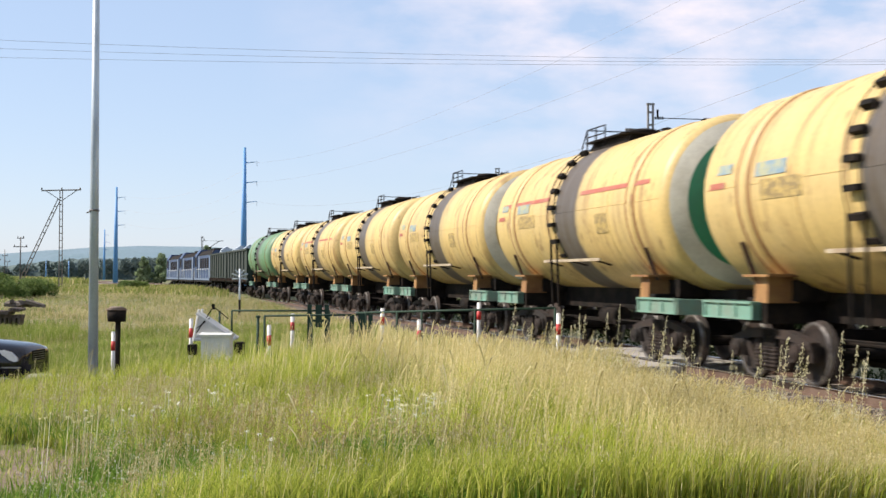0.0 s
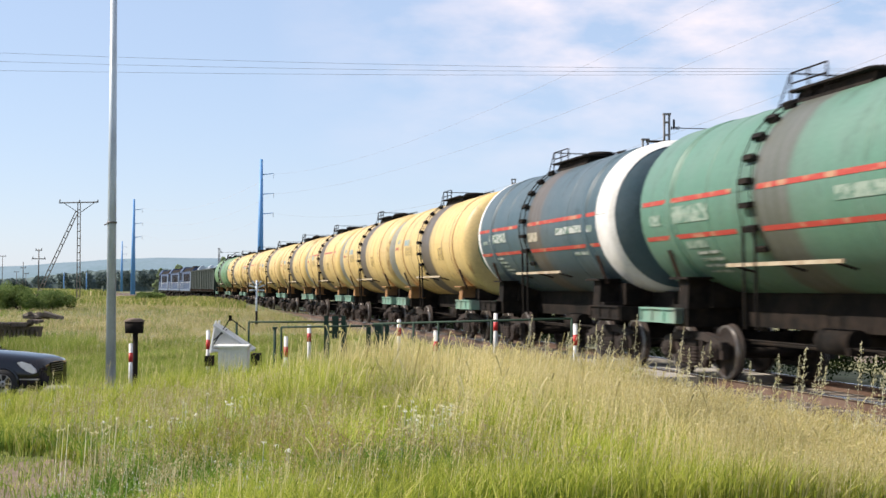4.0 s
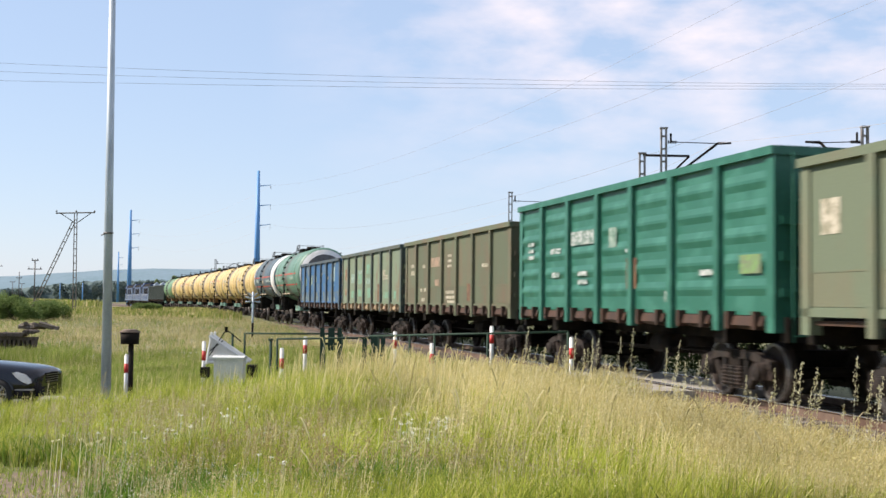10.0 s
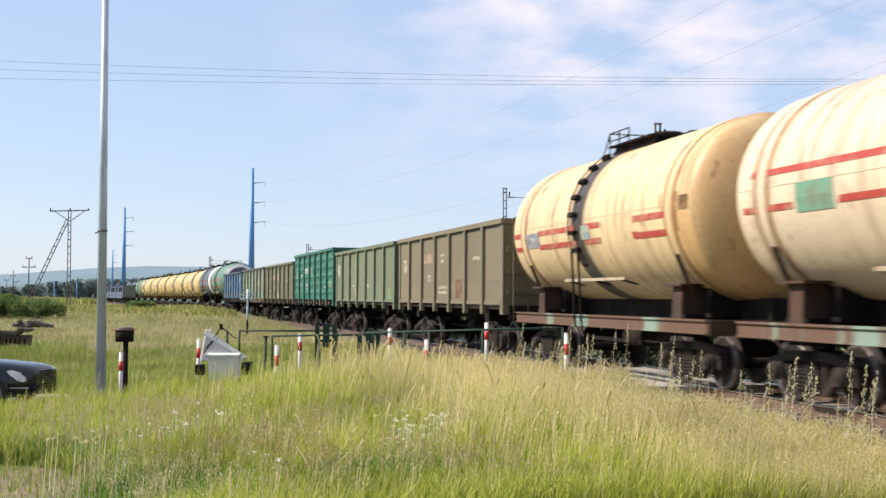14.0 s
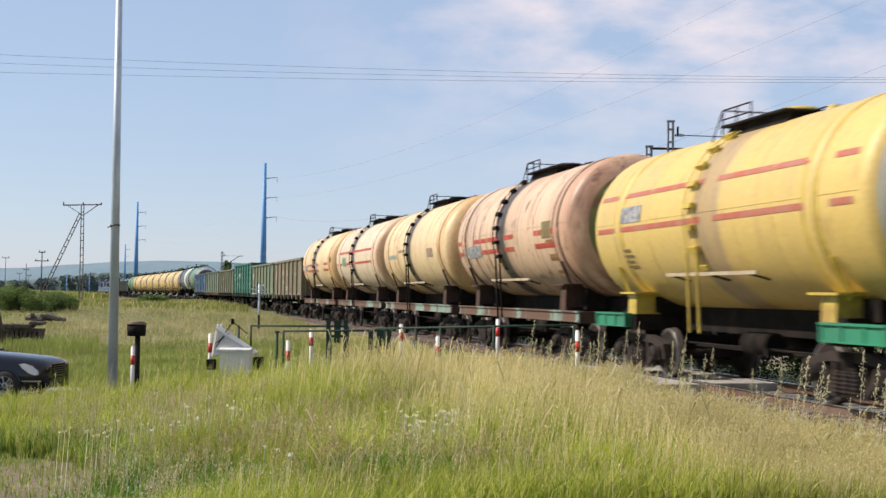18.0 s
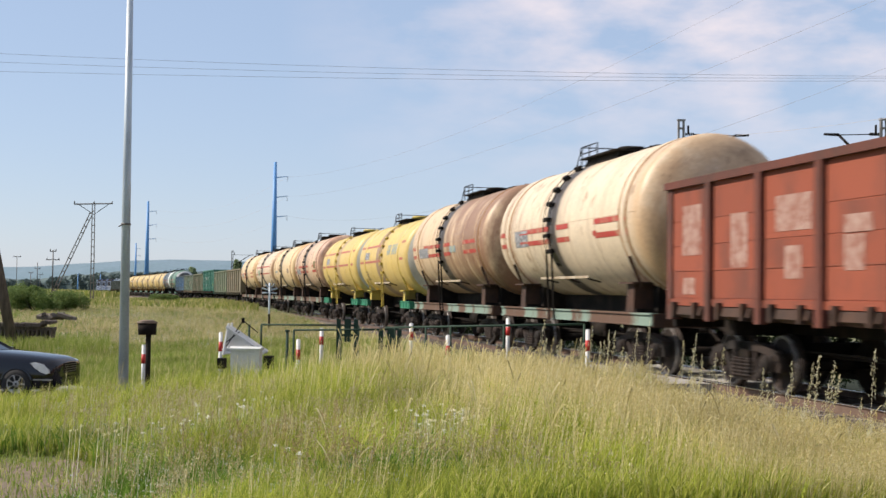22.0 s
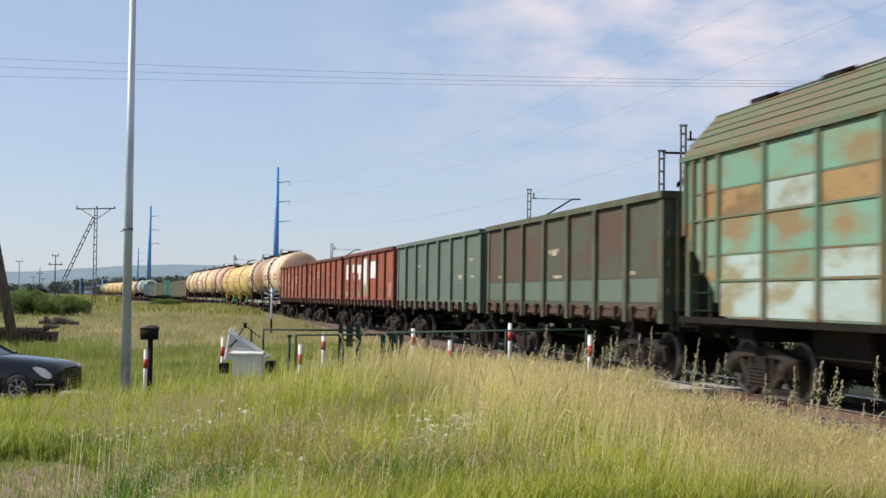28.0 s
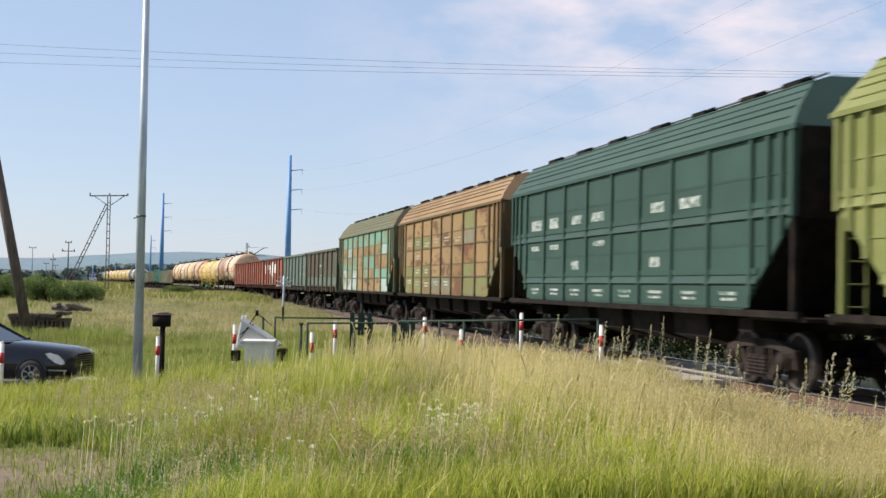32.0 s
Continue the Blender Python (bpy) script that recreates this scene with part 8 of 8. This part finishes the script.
def bent_stems(name, places, h, material, label):
    """Long thin stems that rise and bow over, each with a drooping heavy head."""
    x, y, r = places
    n = len(x)
    hh, reach, a = r.uniform(0.75, 1.1, n) * h, r.uniform(0.14, 0.34, n), r.uniform(-0.5, 0.5, n) + np.where(r.rand(n) < 0.7, 0.0, np.pi)
    z = land(x, y)
    pts = []
    for u in np.linspace(0, 1, 9):
        out = reach * max(0.0, u - 0.35) ** 1.3 * 1.7
        up = hh * (u if u < 0.7 else 0.7 + 0.3 * math.sin((u - 0.7) / 0.3 * 2.2) * 0.55)
        wide = 0.0035 if u < 0.72 else 0.008 if u < 0.97 else 0.002
        c = np.stack([x + np.cos(a) * out, y + np.sin(a) * out, z + up], -1)
        pts.append((c - [wide, wide * 0.4, 0], c + [wide, wide * 0.4, 0]))
    v = np.stack([q for pair in pts for q in pair], 1)
    f = np.concatenate([18 * np.arange(n)[:, None] + np.array([2 * k, 2 * k + 1, 2 * k + 3, 2 * k + 2]) for k in range(8)])
    return sheet(name, v, f, material, label)


YARROW = stands(((-0.21, 17.5), (-0.19, 18.2), (-0.165, 18.8), (-0.16, 19.3), (-0.23, 16.6), (-0.02, 15.5), (-0.03, 14.8), (0.0, 15.0), (-0.12, 13.6)), 60, 0.42, 51)
umbels("yarrow", YARROW, 0.6, 0.03, M["flower"], "flat white yarrow heads among the grass")
SORREL = stands(((-0.13, 15.5), (-0.1, 16.4), (-0.075, 14.6), (-0.15, 14.6), (-0.05, 13.6), (-0.11, 13.4), (-0.17, 16.0)), 120, 0.6, 52)
panicles("sorrel", SORREL, 0.66, 0.016, 44, M["sorrel"], "reddish-brown seeding sorrel among the grass", spread=0.03, wind=0.05, reach=0.5)
CAMPION = stands(((-0.015, 14.6), (-0.01, 14.1), (-0.02, 13.8), (0.2, 20.5), (-0.29, 15.0)), 46, 0.3, 53)
umbels("campion", CAMPION, 0.72, 0.03, M["weed_pale"], "pale greenish flower heads on stiff stalks")
HERB = stands(tuple((u, d) for u, d, _ in HOLLOWS), 6500, 0.8, 54)
blades("leafy_herbs", HERB, 0.50, 0.019, 0.85, M["herb"], "low leafy green herbs among the grass")
BOWED = sow(900, 12.5, 24.0, -0.1, 0.36, 55, 0.6, lambda x, y: 0.25 + 0.75 * straw_share(x, y))
bent_stems("bowed_stems", BOWED, stand_height(*BOWED[:2]) * 1.5, M["seed"], "long pale grass stems bowed over at the top")


def dirt_tufts():
    r = np.random.RandomState(44)
    n = 5200
    a, q = r.uniform(0, 2 * np.pi, n), np.sqrt(r.uniform(0.2, 1.3, n))
    return -6.3 + 2.4 * q * np.cos(a), 13.8 + 3.8 * q * np.sin(a), r


blades("thin_tufts", dirt_tufts(), 0.24, 0.007, 0.8, M["grass_far"], "thin scattered tufts on the bare dirt")
RACKSIDE = sow(5000, 41.0, 46.0, -0.40, -0.28, 45, 1.0)
blades("rough_grass", RACKSIDE, 0.75, 0.007, 0.4, M["grass_far"], "rough tall grass round the timber rack")
# weeds along the bed and the tall stalks before the wheels
def verge():
    r = np.random.RandomState(31)
    n = 5000
    s, side = r.uniform(8, 60, n), r.uniform(1.8, 3.6, n)
    p = np.interp(s, S_AT, LINE_PHI)
    return np.interp(s, S_AT, LINE_X) - np.cos(p) * side, np.interp(s, S_AT, LINE_Y) - np.sin(p) * side, r


blades("verge_grass", verge(), 0.46, 0.006, 0.4, M["straw"], "thin dry grass beside the track bed")


def stalk_places(n, seed, s0, s1):
    r = np.random.RandomState(seed)
    s, side = r.uniform(s0, s1, n), r.uniform(2.1, 3.4, n)
    p = np.interp(s, S_AT, LINE_PHI)
    return np.interp(s, S_AT, LINE_X) - np.cos(p) * side, np.interp(s, S_AT, LINE_Y) - np.sin(p) * side, r


panicles("tall_weeds", stalk_places(105, 33, 9, 27), np.random.RandomState(5).uniform(0.55, 1.4, 105), 0.015, 70, M["weed_pale"], "tall pale weed stalks beside the rails", spread=0.024, wind=0.08, reach=0.42)
LOOSE = sow(1800, 12.0, 24.0, 0.0, 0.36, 36, 0.6, lambda x, y: tall_share(x, y))
panicles("tall_seed_heads", LOOSE, stand_height(*LOOSE[:2]) * 1.3, 0.011, 36, M["seed"], "taller pale seed heads standing out of the grass", spread=0.017, wind=0.2, reach=0.3)
# the meadow beyond the road
blades("meadow_grass", sow(100000, 30.0, 95.0, -0.46, 0.02, 34, 1.0, lambda x, y: 0.9 - 0.7 * patchy(x, y, 0.14, 1.7)), 0.30, 0.008, 0.95, M["meadow"], "green meadow grass beyond the road")
CLUMPS = sow(26000, 31.0, 90.0, -0.46, 0.02, 39, 1.0, lambda x, y: smooth(0.62, 0.8, patchy(x, y, 0.42, 7.3)))
blades("meadow_weeds", CLUMPS, 0.46, 0.012, 0.9, M["weed"], "darker clumps of weeds in the meadow beyond the road")
blades("meadow_straw", sow(140000, 33.0, 95.0, -0.46, 0.02, 38, 1.0, lambda x, y: smooth(33, 42, y) * patchy(x, y, 0.16, 1.7) ** 0.9), 0.36, 0.005, 0.9, M["straw_dull"], "patches of dry straw in the meadow beyond the road")
blades("far_meadow_grass", sow(42000, 90.0, 240.0, -0.46, -0.16, 35, 1.0), 0.55, 0.05, 0.4, M["meadow"], "straw-coloured grass of the far meadow")


RANK = sow(36000, 290.0, 630.0, -0.47, -0.17, 40, 1.0)
blades("rank_grass", RANK, 1.9, 0.14, 0.35, M["meadow"], "rank grass and low scrub before the far wood")
UMBEL = sow(420, 40.0, 75.0, -0.42, -0.12, 47, 1.0, lambda x, y: patchy(x, y, 0.3, 4.4) ** 3)
panicles("meadow_flowers", UMBEL, 0.5, 0.02, 9, M["flower"], "patches of small white flowers in the far meadow", spread=0.12, reach=0.1)


def scrub():
    """Low dark scrub on the far side of the track, one tangled mass, added to darken the view under the wagons."""
    # added cover: it hides the sunlit ground seen between the wheels
    r = np.random.RandomState(41)
    cs, rs = [], []
    for k in range(260):
        q = r.uniform(2, 95)
        x, y, p = on_line(q, -r.uniform(2.5, 4.6))
        cs.append((x, y, r.uniform(0.0, 0.5)))
        rs.append((r.uniform(0.5, 1.0), r.uniform(0.5, 1.0), r.uniform(0.35, 0.75)))
    tagged(new("scrub", leaf_cloud("scrub", cs, rs, 420, 0.04, M["leaf_dark"], 42)), "low dark green scrub added beyond the track to darken underneath", "scrub", kind="stuff")


scrub()


# ---------------------------------------------------------------- the train's run
def motions():
    times = [1.0 * k for k in range(33)]
    lead = sum(length for _, length in TRAIN[:FRONT])
    at = -lead
    for wagon, length in TRAIN:
        rows = []
        reach = 3.9 if length < 13 else (4.33 if length < 14 else 5.6)
        for t in times:
            s = train_at(t) - at - length / 2
            xa, ya, _ = on_line(s + reach)
            xb, yb, _ = on_line(s - reach)
            rows.append((t, pose((xa + xb) / 2, (ya + yb) / 2, 0, 0, 0, math.degrees(math.atan2(-(xa - xb), ya - yb)))))
        walk(wagon, rows)
        at += length


motions()
